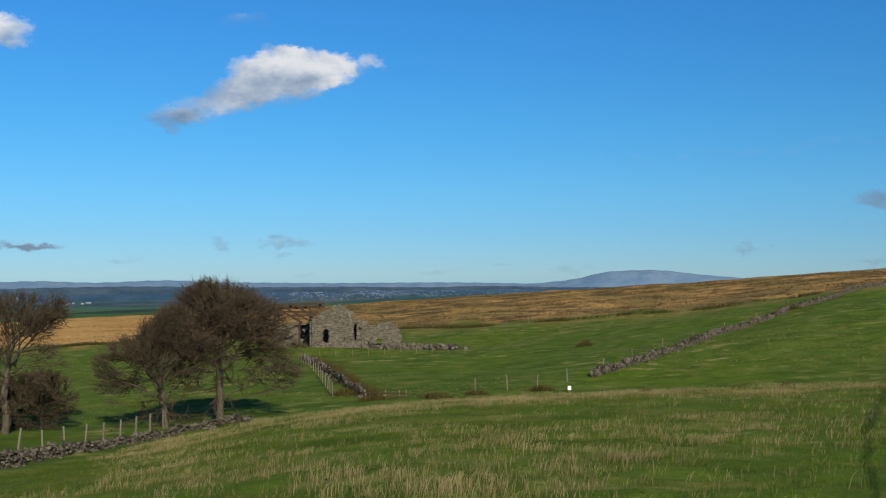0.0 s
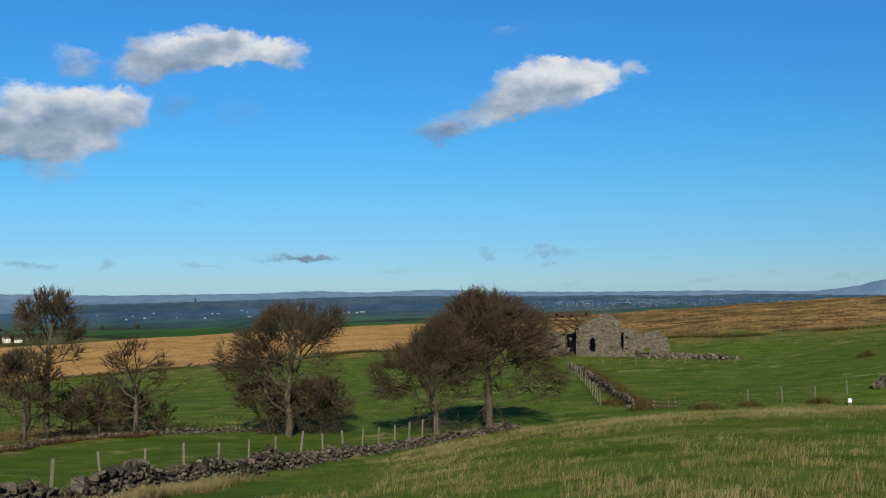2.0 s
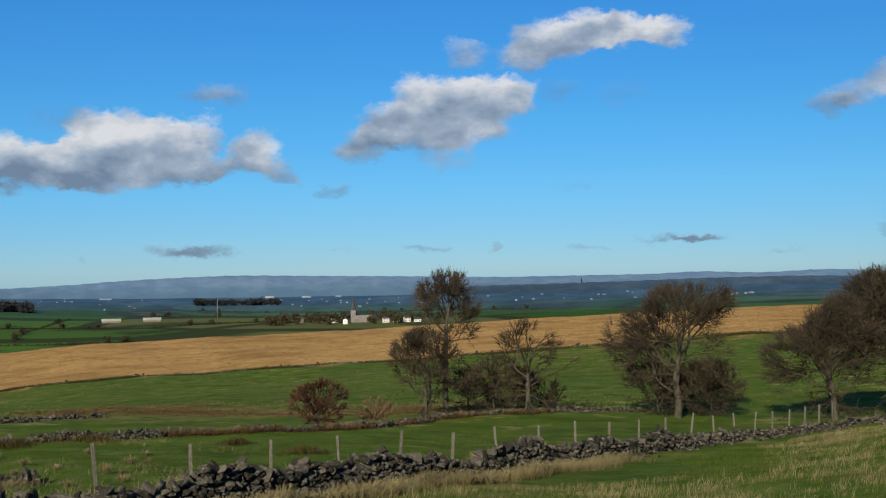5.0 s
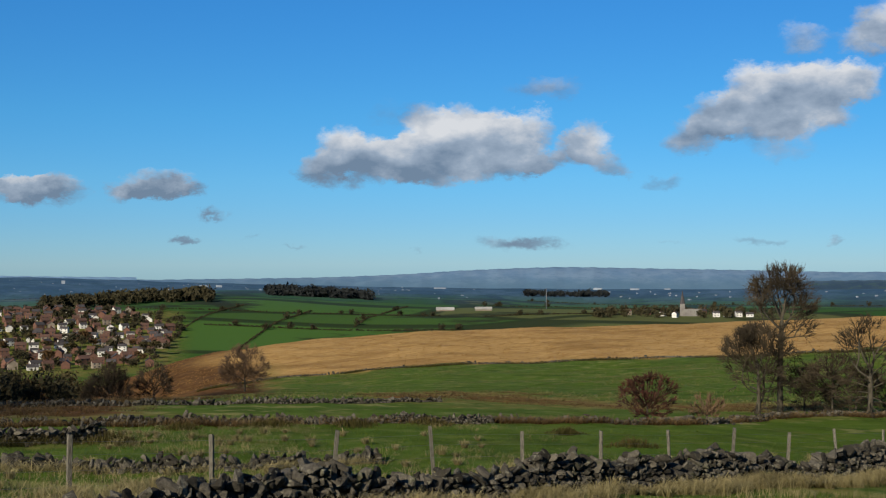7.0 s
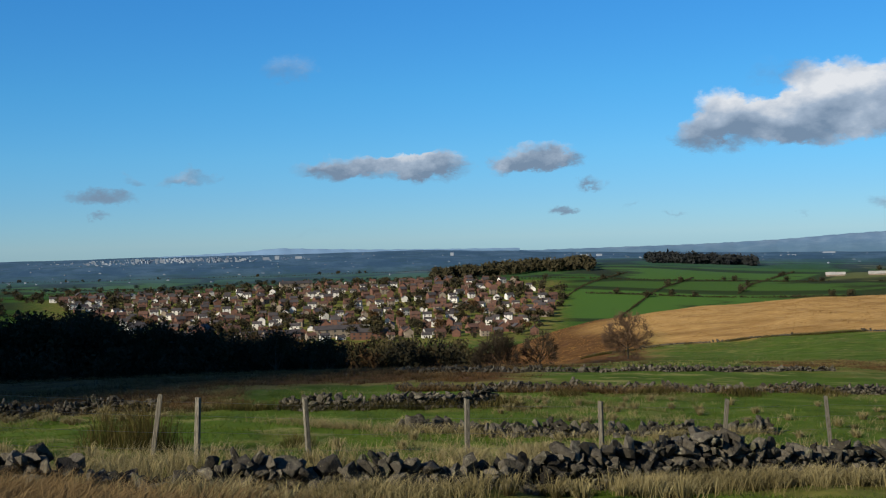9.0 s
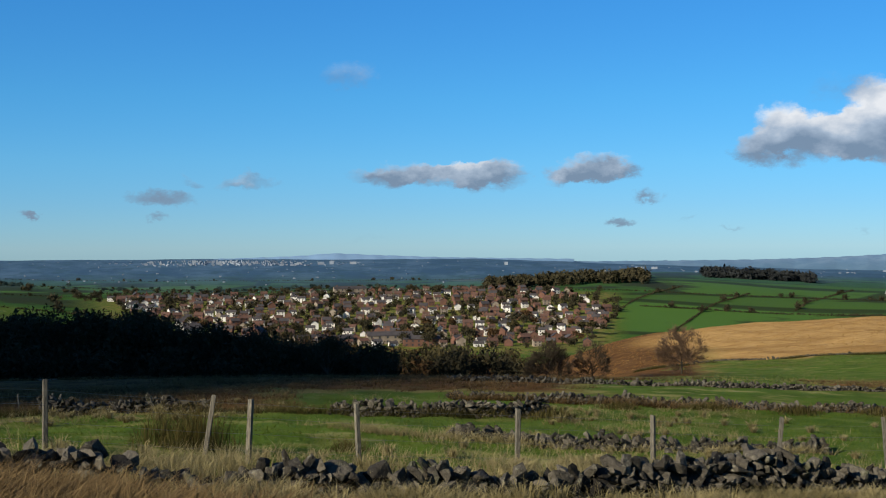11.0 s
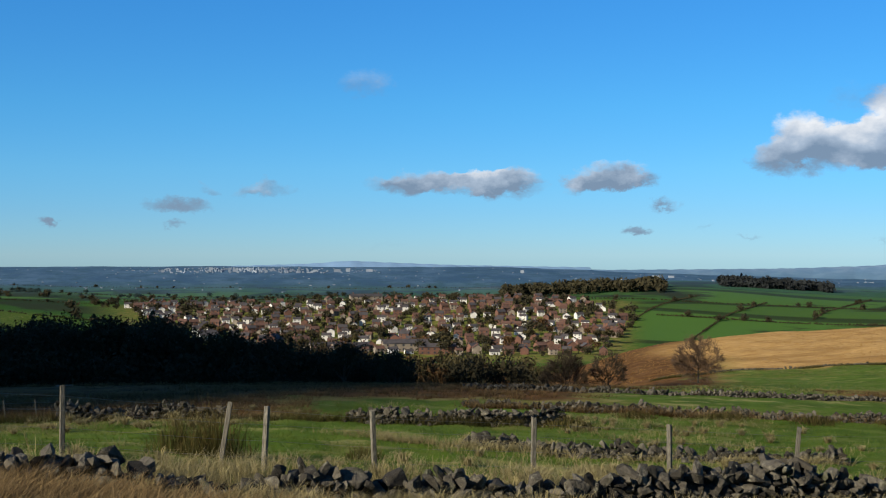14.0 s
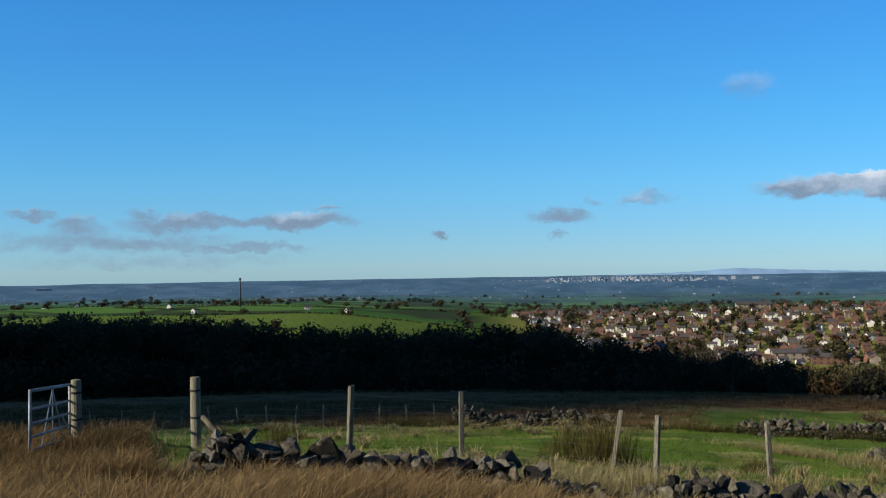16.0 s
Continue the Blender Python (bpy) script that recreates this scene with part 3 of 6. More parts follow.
def mesh_of(name, verts, faces, material, smooth=False):
    me = bpy.data.meshes.new(name)
    verts, faces = np.asarray(verts, np.float32), np.asarray(faces, np.int32)
    me.vertices.add(len(verts))
    me.vertices.foreach_set("co", verts.ravel())
    k = faces.shape[1]
    me.loops.add(faces.size)
    me.loops.foreach_set("vertex_index", faces.ravel())
    me.polygons.add(len(faces))
    me.polygons.foreach_set("loop_start", np.arange(0, faces.size, k, dtype=np.int32))
    me.polygons.foreach_set("use_smooth", np.full(len(faces), smooth))
    me.materials.append(material)
    me.update(calc_edges=True)
    me.validate()
    return me


def blend(x, lo, hi):
    s = np.clip((x - lo) / (hi - lo), 0, 1)
    return s * s * (3 - 2 * s)


nA, nR = AZ.size, LR.size
idx = np.arange(nA * nR).reshape(nA, nR)
nxt = np.roll(idx, -1, axis=0)
quads = np.stack([idx[:, :-1], nxt[:, :-1], nxt[:, 1:], idx[:, 1:]], -1).reshape(-1, 4)[:, ::-1]
verts = np.stack([GX, GY, H], -1).reshape(-1, 3)
verts = np.vstack([verts, [[0, 0, 0.0]]])
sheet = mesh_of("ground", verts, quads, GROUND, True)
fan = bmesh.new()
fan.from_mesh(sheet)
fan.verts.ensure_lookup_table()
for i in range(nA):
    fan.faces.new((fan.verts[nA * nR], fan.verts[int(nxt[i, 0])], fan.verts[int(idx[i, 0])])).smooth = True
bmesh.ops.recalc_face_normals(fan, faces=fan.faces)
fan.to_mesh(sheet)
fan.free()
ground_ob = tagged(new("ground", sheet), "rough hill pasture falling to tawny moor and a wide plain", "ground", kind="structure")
# land cover: moor grass, rough ground, the far plain, how far off it lies, heathery moor
vx, vy = verts[:, 0], verts[:, 1]
vr, va = np.hypot(vx, vy), np.degrees(np.arctan2(-vx, vy))
wob = 6 * np.sin(va * 0.9) + 4 * np.sin(va * 2.3 + 1)
moor = blend(vr + wob, 232, 240) * (1 - blend(va + 1.5 * np.sin(vr * 0.03), 54, 57)) * (1 - blend(vr, 600, 680))
farland = blend(vr, 600, 700) * (1 - 0 * va)
farland = np.maximum(farland, blend(va, 76, 82) * blend(vr, 250, 300))
farland *= 1 - blend(va, 82, 86) * blend(vr, 400, 450) * (1 - blend(vr, 900, 960))                       # bright pastures beyond the wood and on the hill
in_town = blend(va, 57.2, 58.6) * (1 - blend(va, 81, 84)) * blend(vr, 640, 700) * (1 - blend(vr, 1120, 1180))
farland *= 1 - in_town
rough = np.zeros_like(vr)
rough = np.maximum(rough, blend(va, 52, 56) * (1 - blend(va, 73, 77)) * blend(vr, 112, 135) * (1 - blend(vr, 560, 640)) * 1.25)           # bracken in the hollow
rough = np.maximum(rough, 0.5 * in_town)                                                               # yards and gardens between the houses
rough = np.maximum(rough, blend(va, 50, 62) * blend(vr, 90, 101) * (1 - blend(vr, 112, 140)) * 0.75)                                  # the crest before the valley
rough = np.maximum(rough, blend(va, 57, 62) * blend(vr, 58, 68) * (1 - blend(vr, 112, 140)))                    # dead grass behind the far wall
rough = np.maximum(rough, blend(va, 70, 78) * blend(vr, 40, 50) * (1 - blend(vr, 130, 180)) * 1.15)
rough = np.maximum(rough, np.exp(-((vr - 92) / 12) ** 2) * blend(va, 26, 32) * (1 - blend(va, 48, 52)) * 0.75)   # rusty strip behind the old wall
rough = np.maximum(rough, blend(va, 78, 92) * (1 - blend(vr, 16, 24)) * 0.8)                              # long grass by the gate
rough = np.maximum(rough, np.exp(-((vx + 15.6) / 2.2) ** 2) * blend(vy, -4, 2) * (1 - blend(vy, 40, 60)) * 0.3)  # dead grass at the foot of the wall
rough = np.maximum(rough, np.exp(-((vr - 58) / 5) ** 2) * (1 - blend(va, 6, 12)) * 0.45)                  # pale brow
rough = np.maximum(rough, np.exp(-((vr - 222) / 9) ** 2) * (1 - blend(va, 18, 30)) * 0.6)
cover = np.stack([moor, rough, farland, np.ones_like(vr)], -1).astype(np.float32)
sheet.attributes.new("cover", "FLOAT_COLOR", "POINT").data.foreach_set("color", cover.ravel())
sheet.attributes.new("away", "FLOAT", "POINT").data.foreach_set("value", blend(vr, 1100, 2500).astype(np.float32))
sere = (1 - blend(vr, 66, 80)) * np.clip(blend(vx, -16, -13) + blend(vr, 9, 5), 0, 1)      # old grass left standing in the near field
sheet.attributes.new("sere", "FLOAT", "POINT").data.foreach_set("value", sere.astype(np.float32))
sheet.attributes.new("heath", "FLOAT", "POINT").data.foreach_set("value", (1 - blend(va, 2, 12)).astype(np.float32))


def backdrop_ridge(name, label, r, az0, az1, material, *crest):
    """A far ridge: bearings and heights of its skyline; a rounded back slope, closed underneath."""
    a = np.arange(az0, az1, 0.15)
    k = np.array(crest, float)
    top = bend(k[:, 0], k[:, 1], a) + 0.8 * np.sin(a * 7) + 0.5 * np.sin(a * 17 + 2)
    shape = ((-900, 0.0), (-600, 0.35), (-300, 0.72), (-100, 0.95), (0, 1.0), (80, 0.9), (250, 0.0))
    base = -130.0
    vs = [[-(r + d) * np.sin(np.radians(a)), (r + d) * np.cos(np.radians(a)), base + (top - base) * s] for d, s in shape]
    vs = np.array(vs).transpose(0, 2, 1)
    m, n = vs.shape[:2]
    vs[1:5, :, 2] += 1.6 * np.sin(a * 3.1)[None] * np.array([0.6, 1, 0.5, 0])[:, None]
    q = np.arange(m * n).reshape(m, n)
    f = np.stack([q[:-1, :-1], q[:-1, 1:], q[1:, 1:], q[1:, :-1]], -1).reshape(-1, 4)
    return tagged(new(name, mesh_of(name, vs.reshape(-1, 3), f, material, True)), label, "hill", kind="structure")


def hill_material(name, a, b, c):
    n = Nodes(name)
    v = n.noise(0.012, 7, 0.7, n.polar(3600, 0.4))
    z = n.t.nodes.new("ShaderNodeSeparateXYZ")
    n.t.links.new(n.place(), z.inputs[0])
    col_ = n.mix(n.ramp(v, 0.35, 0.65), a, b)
    # walled green land below the open fell, its colour blued by haze too
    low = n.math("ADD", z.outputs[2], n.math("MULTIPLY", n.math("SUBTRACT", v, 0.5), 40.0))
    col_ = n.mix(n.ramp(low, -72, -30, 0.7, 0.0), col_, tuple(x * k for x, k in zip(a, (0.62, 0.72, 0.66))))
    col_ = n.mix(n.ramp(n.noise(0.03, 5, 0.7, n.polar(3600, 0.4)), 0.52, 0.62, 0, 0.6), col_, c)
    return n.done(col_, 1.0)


# aerial haze is mixed into these hill colours as blue
HILL = hill_material("hazed_hill", (0.125, 0.225, 0.35), (0.18, 0.28, 0.385), (0.105, 0.195, 0.29))
HILL_NEAR = hill_material("hazed_near_hill", (0.034, 0.070, 0.120), (0.075, 0.125, 0.165), (0.055, 0.105, 0.085))
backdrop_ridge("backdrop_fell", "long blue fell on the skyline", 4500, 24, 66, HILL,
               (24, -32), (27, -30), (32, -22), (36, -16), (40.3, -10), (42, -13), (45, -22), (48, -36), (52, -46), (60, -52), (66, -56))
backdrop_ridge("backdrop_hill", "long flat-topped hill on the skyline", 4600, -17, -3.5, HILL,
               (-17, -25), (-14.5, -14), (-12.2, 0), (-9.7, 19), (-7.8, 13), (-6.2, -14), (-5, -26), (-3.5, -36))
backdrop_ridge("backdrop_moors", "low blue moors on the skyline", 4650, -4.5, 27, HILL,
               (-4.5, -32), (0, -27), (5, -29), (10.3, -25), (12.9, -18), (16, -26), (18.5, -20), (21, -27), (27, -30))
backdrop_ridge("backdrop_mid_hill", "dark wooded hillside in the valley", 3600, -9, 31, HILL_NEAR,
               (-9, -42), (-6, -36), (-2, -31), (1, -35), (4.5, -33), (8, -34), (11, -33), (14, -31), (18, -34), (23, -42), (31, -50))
# farthest fell: more haze in the colour, so paler and bluer
HILL_PALE = hill_material("hazed_far_hill", (0.20, 0.34, 0.50), (0.22, 0.36, 0.52), (0.19, 0.33, 0.49))
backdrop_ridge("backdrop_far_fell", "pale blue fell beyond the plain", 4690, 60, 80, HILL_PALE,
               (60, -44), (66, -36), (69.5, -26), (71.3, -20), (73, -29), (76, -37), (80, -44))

# ---- builders shared by the things ----
def thing(name, at, label, category, group="", kind="", turn=0.0):
    ob = new(name)
    ob.empty_display_size = 0.2
    ob.matrix_world = Matrix.Translation(at) @ Matrix.Rotation(radians(turn), 4, "Z")
    return tagged(ob, label, category, group, kind)


def part(name, me, parent, m=None, label="", kind=""):
    """A mesh as a part of a thing (or of a part), at the pose m within it."""
    ob = new(name, me)
    ob.parent = parent
    if m is not None:
        ob.matrix_basis = m
    return tagged(ob, label, kind=kind)


def mesh_from(name, bm, material, smooth=False):
    me = bpy.data.meshes.new(name)
    bmesh.ops.recalc_face_normals(bm, faces=bm.faces)
    for f in bm.faces:
        f.smooth = smooth
    bm.to_mesh(me)
    bm.free()
    me.materials.append(material)
    return me


def add_box(bm, size, m=Matrix(), bevel=0.0):
    made = bmesh.ops.create_cube(bm, size=1.0, matrix=m @ Matrix.Diagonal((*size, 1)))["verts"]
    if bevel:
        edges = list({e for v in made for e in v.link_edges})
        bmesh.ops.bevel(bm, geom=edges, offset=bevel, segments=1, affect="EDGES")
    return made


def add_rod(bm, a, b, r0, r1=None, sides=8):
    """A round bar from a to b."""
    a, b = Vector(a), Vector(b)
    m = Matrix.Translation((a + b) / 2) @ (b - a).to_track_quat("Z", "Y").to_matrix().to_4x4()
    bmesh.ops.create_cone(bm, cap_ends=True, segments=sides, radius1=r0, radius2=r0 if r1 is None else r1, depth=(b - a).length, matrix=m)


def rod_mesh(name, a, b, r0, material, r1=None, sides=8):
    bm = bmesh.new()
    add_rod(bm, a, b, r0, r1, sides)
    return mesh_from(name, bm, material, True)


def box_mesh(name, size, material, m=Matrix(), bevel=0.0):
    bm = bmesh.new()
    add_box(bm, size, m, bevel)
    return mesh_from(name, bm, material)


# ---- drystone ----
def rock(seed):
    """An angular stone of unit size: the hull of points on a squarish ball."""
    rnd = random.Random(seed)
    bm = bmesh.new()
    for _ in range(21):
        v = Vector((rnd.uniform(-1, 1), rnd.uniform(-1, 1), rnd.uniform(-1, 1)))
        v /= (sum(abs(c) ** 7 for c in v)) ** (1 / 7)
        bm.verts.new(v * 0.5 * rnd.uniform(0.9, 1.08))
    got = bmesh.ops.convex_hull(bm, input=bm.verts)
    bmesh.ops.delete(bm, geom=[g for g in got["geom_interior"] if isinstance(g, bmesh.types.BMVert)], context="VERTS")
    bmesh.ops.triangulate(bm, faces=bm.faces)
    return bm


ROCK_ME, ROCK_V, ROCK_F = [], [], []
for s in range(14):
    b = rock(s)
    ROCK_V.append(np.array([v.co[:] for v in b.verts]))
    b.verts.index_update()
    ROCK_F.append(np.array([[v.index for v in f.verts] for f in b.faces]))
    bmesh.ops.bevel(b, geom=b.edges, offset=0.02, segments=1, affect="EDGES")   # worn edges on the stones seen close
    ROCK_ME.append(mesh_from("stone", b, STONE))


def joined_stones(name, mats, material):
    """Many stones as one mesh."""
    vs, fs, n = [], [], 0
    for i, m in enumerate(mats):
        k = (i * 7 + i // 5) % len(ROCK_V)
        a = np.array(m)
        vs.append(ROCK_V[k] @ a[:3, :3].T + a[:3, 3])
        fs.append(ROCK_F[k] + n)
        n += len(ROCK_V[k])
    return mesh_of(name, np.vstack(vs), np.vstack(fs), material)


def along(line, step=0.1):
    """Points every step metres along a line of (x, y), with the way it goes."""
    pts, out = [Vector(p) for p in line], []
    for a, b in zip(pts, pts[1:]):
        n = max(1, int((b - a).length / step))
        out += [(a.lerp(b, i / n), (b - a).normalized()) for i in range(n)]
    return out


def wall_stones(line, high, thick, seed, size=0.27, tumble=0.15, fallen=0.5, faces=2):
    """Poses of the stones of a drystone wall along a line; high: its height by the distance along it."""
    rnd, mats, step = random.Random(seed), [], 0.05
    pts = along(line, step)
    total = len(pts) * step
    course = size * 0.55

    def at(s):
        return pts[min(len(pts) - 1, max(0, int(s / step)))]

    for face in range(faces):
        k = 0
        while k * course < 1.6:
            s = rnd.uniform(0, size)
            while s < total:
                w = size * rnd.choice((0.5, 0.7, 0.85, 1.0, 1.2, 1.7)) * rnd.uniform(0.85, 1.15)
                h = high(s)
                if k * course < h - rnd.uniform(-0.05, 0.12):
                    p, d = at(s + w / 2)
                    side = Vector((d.y, -d.x)) * (1 if face == 0 else -1)
                    lean = thick * (0.27 - 0.10 * k * course)
                    q = p + side * (lean + rnd.uniform(-0.04, 0.05))
                    big = rnd.uniform(0.8, 1.35)
                    top = k * course > h - course * 1.3
                    t = tumble * (2.2 if top else 1.0)
                    m = Matrix.Translation((q.x, q.y, float(ground(q.x, q.y)) + (k + 0.35) * course + (rnd.uniform(0, 0.06) if top else 0)))
                    m @= Matrix.Rotation(math.atan2(d.y, d.x) + rnd.uniform(-0.25, 0.25), 4, "Z")
                    m @= Euler((rnd.gauss(0, t), rnd.gauss(0, t), 0)).to_matrix().to_4x4()
                    mats.append(m @ Matrix.Diagonal((w * 1.02, thick * rnd.uniform(0.5, 0.75), course * big * 1.12, 1)))
                s += w
            k += 1
    for _ in range(int(total * fallen)):
        p, d = at(rnd.uniform(0, total))
        q = p + Vector((d.y, -d.x)) * rnd.choice((1, 1, -1)) * (thick * 0.5 + abs(rnd.gauss(0, 0.35)))
        w = size * rnd.uniform(0.5, 1.4)
        mats.append(Matrix.Translation((q.x, q.y, float(ground(q.x, q.y)) + w * 0.15)) @ Euler([rnd.uniform(-0.6, 0.6), rnd.uniform(-0.6, 0.6), rnd.uniform(0, 6)]).to_matrix().to_4x4() @ Matrix.Diagonal((w, w * 0.8, w * 0.6, 1)))
    return mats


def xy(az, r):
    return (-r * math.sin(radians(az)), r * math.cos(radians(az)))


def far_wall(label, polar, high, seed, size=0.22, fallen=0.3, tumble=0.2, group="drystone walls"):
    line = [xy(a, r) for a, r in polar]
    at = Vector((*line[0], float(ground(*line[0]))))
    w = thing("drystone_wall", at, label, "wall", group)
    rnd = random.Random(seed)
    ph = [rnd.uniform(0, 6) for _ in range(4)]
    prof = lambda s: high * (0.8 + 0.22 * math.sin(s * 0.7 + ph[0]) * math.sin(s * 0.23 + ph[1]) + 0.16 * math.sin(s * 1.9 + ph[2]))
    mats = [Matrix.Translation(-at) @ m for m in wall_stones(line, prof, 0.6, seed, size, tumble, fallen, 2 if polar[0][1] < 120 else 1)]
    part("stone_course", joined_stones("stone_course", mats, STONE_RUN), w, kind="stuff")
    return w


# ---- the near wall, part tumbled, below the brow ----
near_line = [(-17.1, -2.0), (-17.3, -0.5), (-17.4, 1.5), (-17.3, 6), (-17.2, 12), (-17.2, 22), (-17.3, 36), (-17.7, 52), (-17.9, 66), (-16.4, 76), (-13.4, 84)]
at0 = Vector((-17.2, 12, float(ground(-17.2, 12))))
near_wall = thing("drystone_wall", at0, "long tumbled drystone wall of dark gritstone in rough grass", "wall", "drystone walls")


def near_high(s):
    y = s - 2.0
    # ragged and low by the gate, whole and higher further on
    base = 0.47 + 0.08 * math.sin(s * 2.1) + 0.12 * math.sin(s * 0.9 + 1)
    gap = 0.42 * math.exp(-((y - 4.0) / 0.9) ** 2)
    whole = 0.22 / (1 + math.exp(-(y - 13.5) / 1.2)) + 0.10 * math.sin(s * 0.55)
    return max(0.12, base - gap + whole) * (1.0 if y < 40 else max(0.42, 1 - (y - 40) * 0.03))


nm = wall_stones(near_line, near_high, 0.62, 5, 0.20, 0.30, 3.2)
front = sorted((m for m in nm if -2.5 < m.translation.y < 14), key=lambda m: (m.translation.x < -17.25, m.translation.y))[:300]
keep = {id(m) for m in front}
rest = [m for m in nm if id(m) not in keep]
part("stone_course", joined_stones("stone_course", [Matrix.Translation(-at0) @ m for m in rest], STONE_RUN), near_wall, kind="stuff")
NEAR_STONES = front   # laid as single stones at the end of the file

far_wall("low ruined drystone wall at the foot of bare trees", [(21, 88), (26, 84), (30, 79), (33.5, 66), (36.6, 61), (44, 59)], 0.26, 21, 0.17)
far_wall("broken-down drystone wall across green pasture", [(43.5, 58), (50, 56), (55, 55.5), (61, 56), (66, 57)], 0.34, 22, 0.16, 2.0, 0.35)
far_wall("spread heap of a fallen drystone wall in pasture", [(65.8, 34), (62, 32.6), (58, 32), (54, 33), (49, 35)], 0.26, 23, 0.17, 5.0, 0.4)
far_wall("collapsed drystone wall below the crest", [(84.5, 45), (81, 45), (77, 45.2)], 0.42, 24, 0.17, 4.0, 0.35)
far_wall("collapsed drystone wall in rushes", [(71.5, 44), (69, 43.5), (65, 44), (61.5, 46)], 0.5, 25, 0.17, 4.0, 0.3)
far_wall("low broken wall on the crest of the pasture", [(66, 82), (60, 78), (52, 80), (46, 84)], 0.26, 26, 0.22, 0.5, 0.3)
far_wall("drystone wall climbing the green hillside", [(-7.0, 110), (-8.3, 116), (-10.9, 130), (-13.5, 155), (-16, 180), (-18, 205), (-20, 240), (-25, 300)], 0.62, 27, 0.3, 1.2, 0.4)
far_wall("overgrown drystone wall running down from the ruin", [(6.5, 158), (5.4, 132), (4.4, 112), (3.6, 100)], 0.65, 28, 0.34, 0.8)
far_wall("dark boundary wall between pasture and moor", [(57, 226), (54, 231), (50, 233), (44, 232), (36, 233), (26, 232), (16, 232), (9, 231)], 0.3, 29, 0.55, 0.2)


# ---- post-and-wire fences ----
def post_mesh(seed, h, w):
    rnd = random.Random(seed)
    bm = bmesh.new()
    add_box(bm, (w, w * 0.9, h + 0.3), Matrix.Translation((0, 0, (h - 0.3) / 2)), w * 0.12)
    for v in bm.verts:
        v.co += Vector((rnd.uniform(-1, 1), rnd.uniform(-1, 1), rnd.uniform(-1, 1))) * w * 0.07
        if v.co.z > h * 0.9:
            v.co.z += 0.25 * v.co.x + rnd.uniform(-0.02, 0.02)
    return mesh_from("post", bm, POST)


POSTS = [post_mesh(i, 1.22, 0.095) for i in range(5)]


def wire_mesh(points, r=0.004):
    bm = bmesh.new()
    for a, b in zip(points, points[1:]):
        add_rod(bm, a, b, r, sides=4)
    return mesh_from("wire", bm, WIRE)


def fence(label, feet, seed, wires=(0.25, 0.55, 0.85, 1.1), lean=2.5, scale=1.0, leaners={}, wr=0.004):
    """Posts at feet, (x, y) each, strung with wires."""
    rnd = random.Random(seed)
    at = Vector((*feet[0], float(ground(*feet[0]))))
    f = thing("fence", at, label, "fence", "post-and-wire fences")
    base = [Vector((x, y, float(ground(x, y)))) - at for x, y in feet]
    for i, p in enumerate(base):
        tilt = leaners.get(i, (rnd.gauss(0, lean), rnd.gauss(0, lean)))
        part("post", POSTS[(i * 3 + seed) % 5], f, Matrix.Translation(p) @ Euler((radians(tilt[0]), radians(tilt[1]), rnd.uniform(0, 6))).to_matrix().to_4x4()
             @ Matrix.Diagonal((scale, scale, scale * rnd.uniform(0.94, 1.06), 1)))
    for h in wires:
        part("wire", wire_mesh([p + Vector((0.05, 0, h * scale)) for p in base], wr), f, label="thin galvanised wire", kind="stuff")
    return f


line_x = lambda y: -21.2 + 0.049 * (y - 23.4)


def on_line(az):
    # where a bearing meets the fence line
    t = math.tan(radians(az))
    y = (21.2 + 0.049 * 23.4) / (t + 0.049)
    return (line_x(y), y)


feet = [on_line(a) for a in (89.3, 84.1, 77.2, 75.2, 70.1, 62.75, 56.5)] + [(line_x(23.4 + 3 * i), 23.4 + 3 * i) for i in range(-2, 20)]
fence("weathered post-and-wire fence behind the tumbled wall", feet, 3, leaners={2: (-9.0, 0.0)}, wr=0.0026)
fence("stock fence beside the overgrown wall", [xy(7.0 - 0.028 * (160 - r) - 0.2, r) for r in range(102, 162, 4)], 4, (0.6, 1.1), 4)
fence("stock fence round the ruin", [xy(a, 165 + 2 * math.sin(a)) for a in np.arange(-1.0, 6.2, 0.75)], 5, (0.6, 1.1), 5, 0.72)
fence("stock fence along the moor edge", [xy(a, 229 - abs(a) * 0.2) for a in np.arange(-17.0, 3.0, 1.0)], 6, (0.6, 1.1), 4, 1.15)
fence("stock fence beside the climbing wall", [xy(a, r) for a, r in ((-1.5, 100), (-3, 101), (-4.4, 102), (-5.8, 107), (-7.4, 114), (-8.8, 121), (-10.2, 129), (-11.6, 139), (-13, 153), (-14.4, 167), (-15.8, 181))], 7, (0.6, 1.1), 4)
fence("old fence on the dark rough ground", [xy(a, 47 - (a - 82) * 0.12) for a in np.arange(84.0, 104.0, 1.3)], 8, (0.6, 1.0), 5, 0.55)

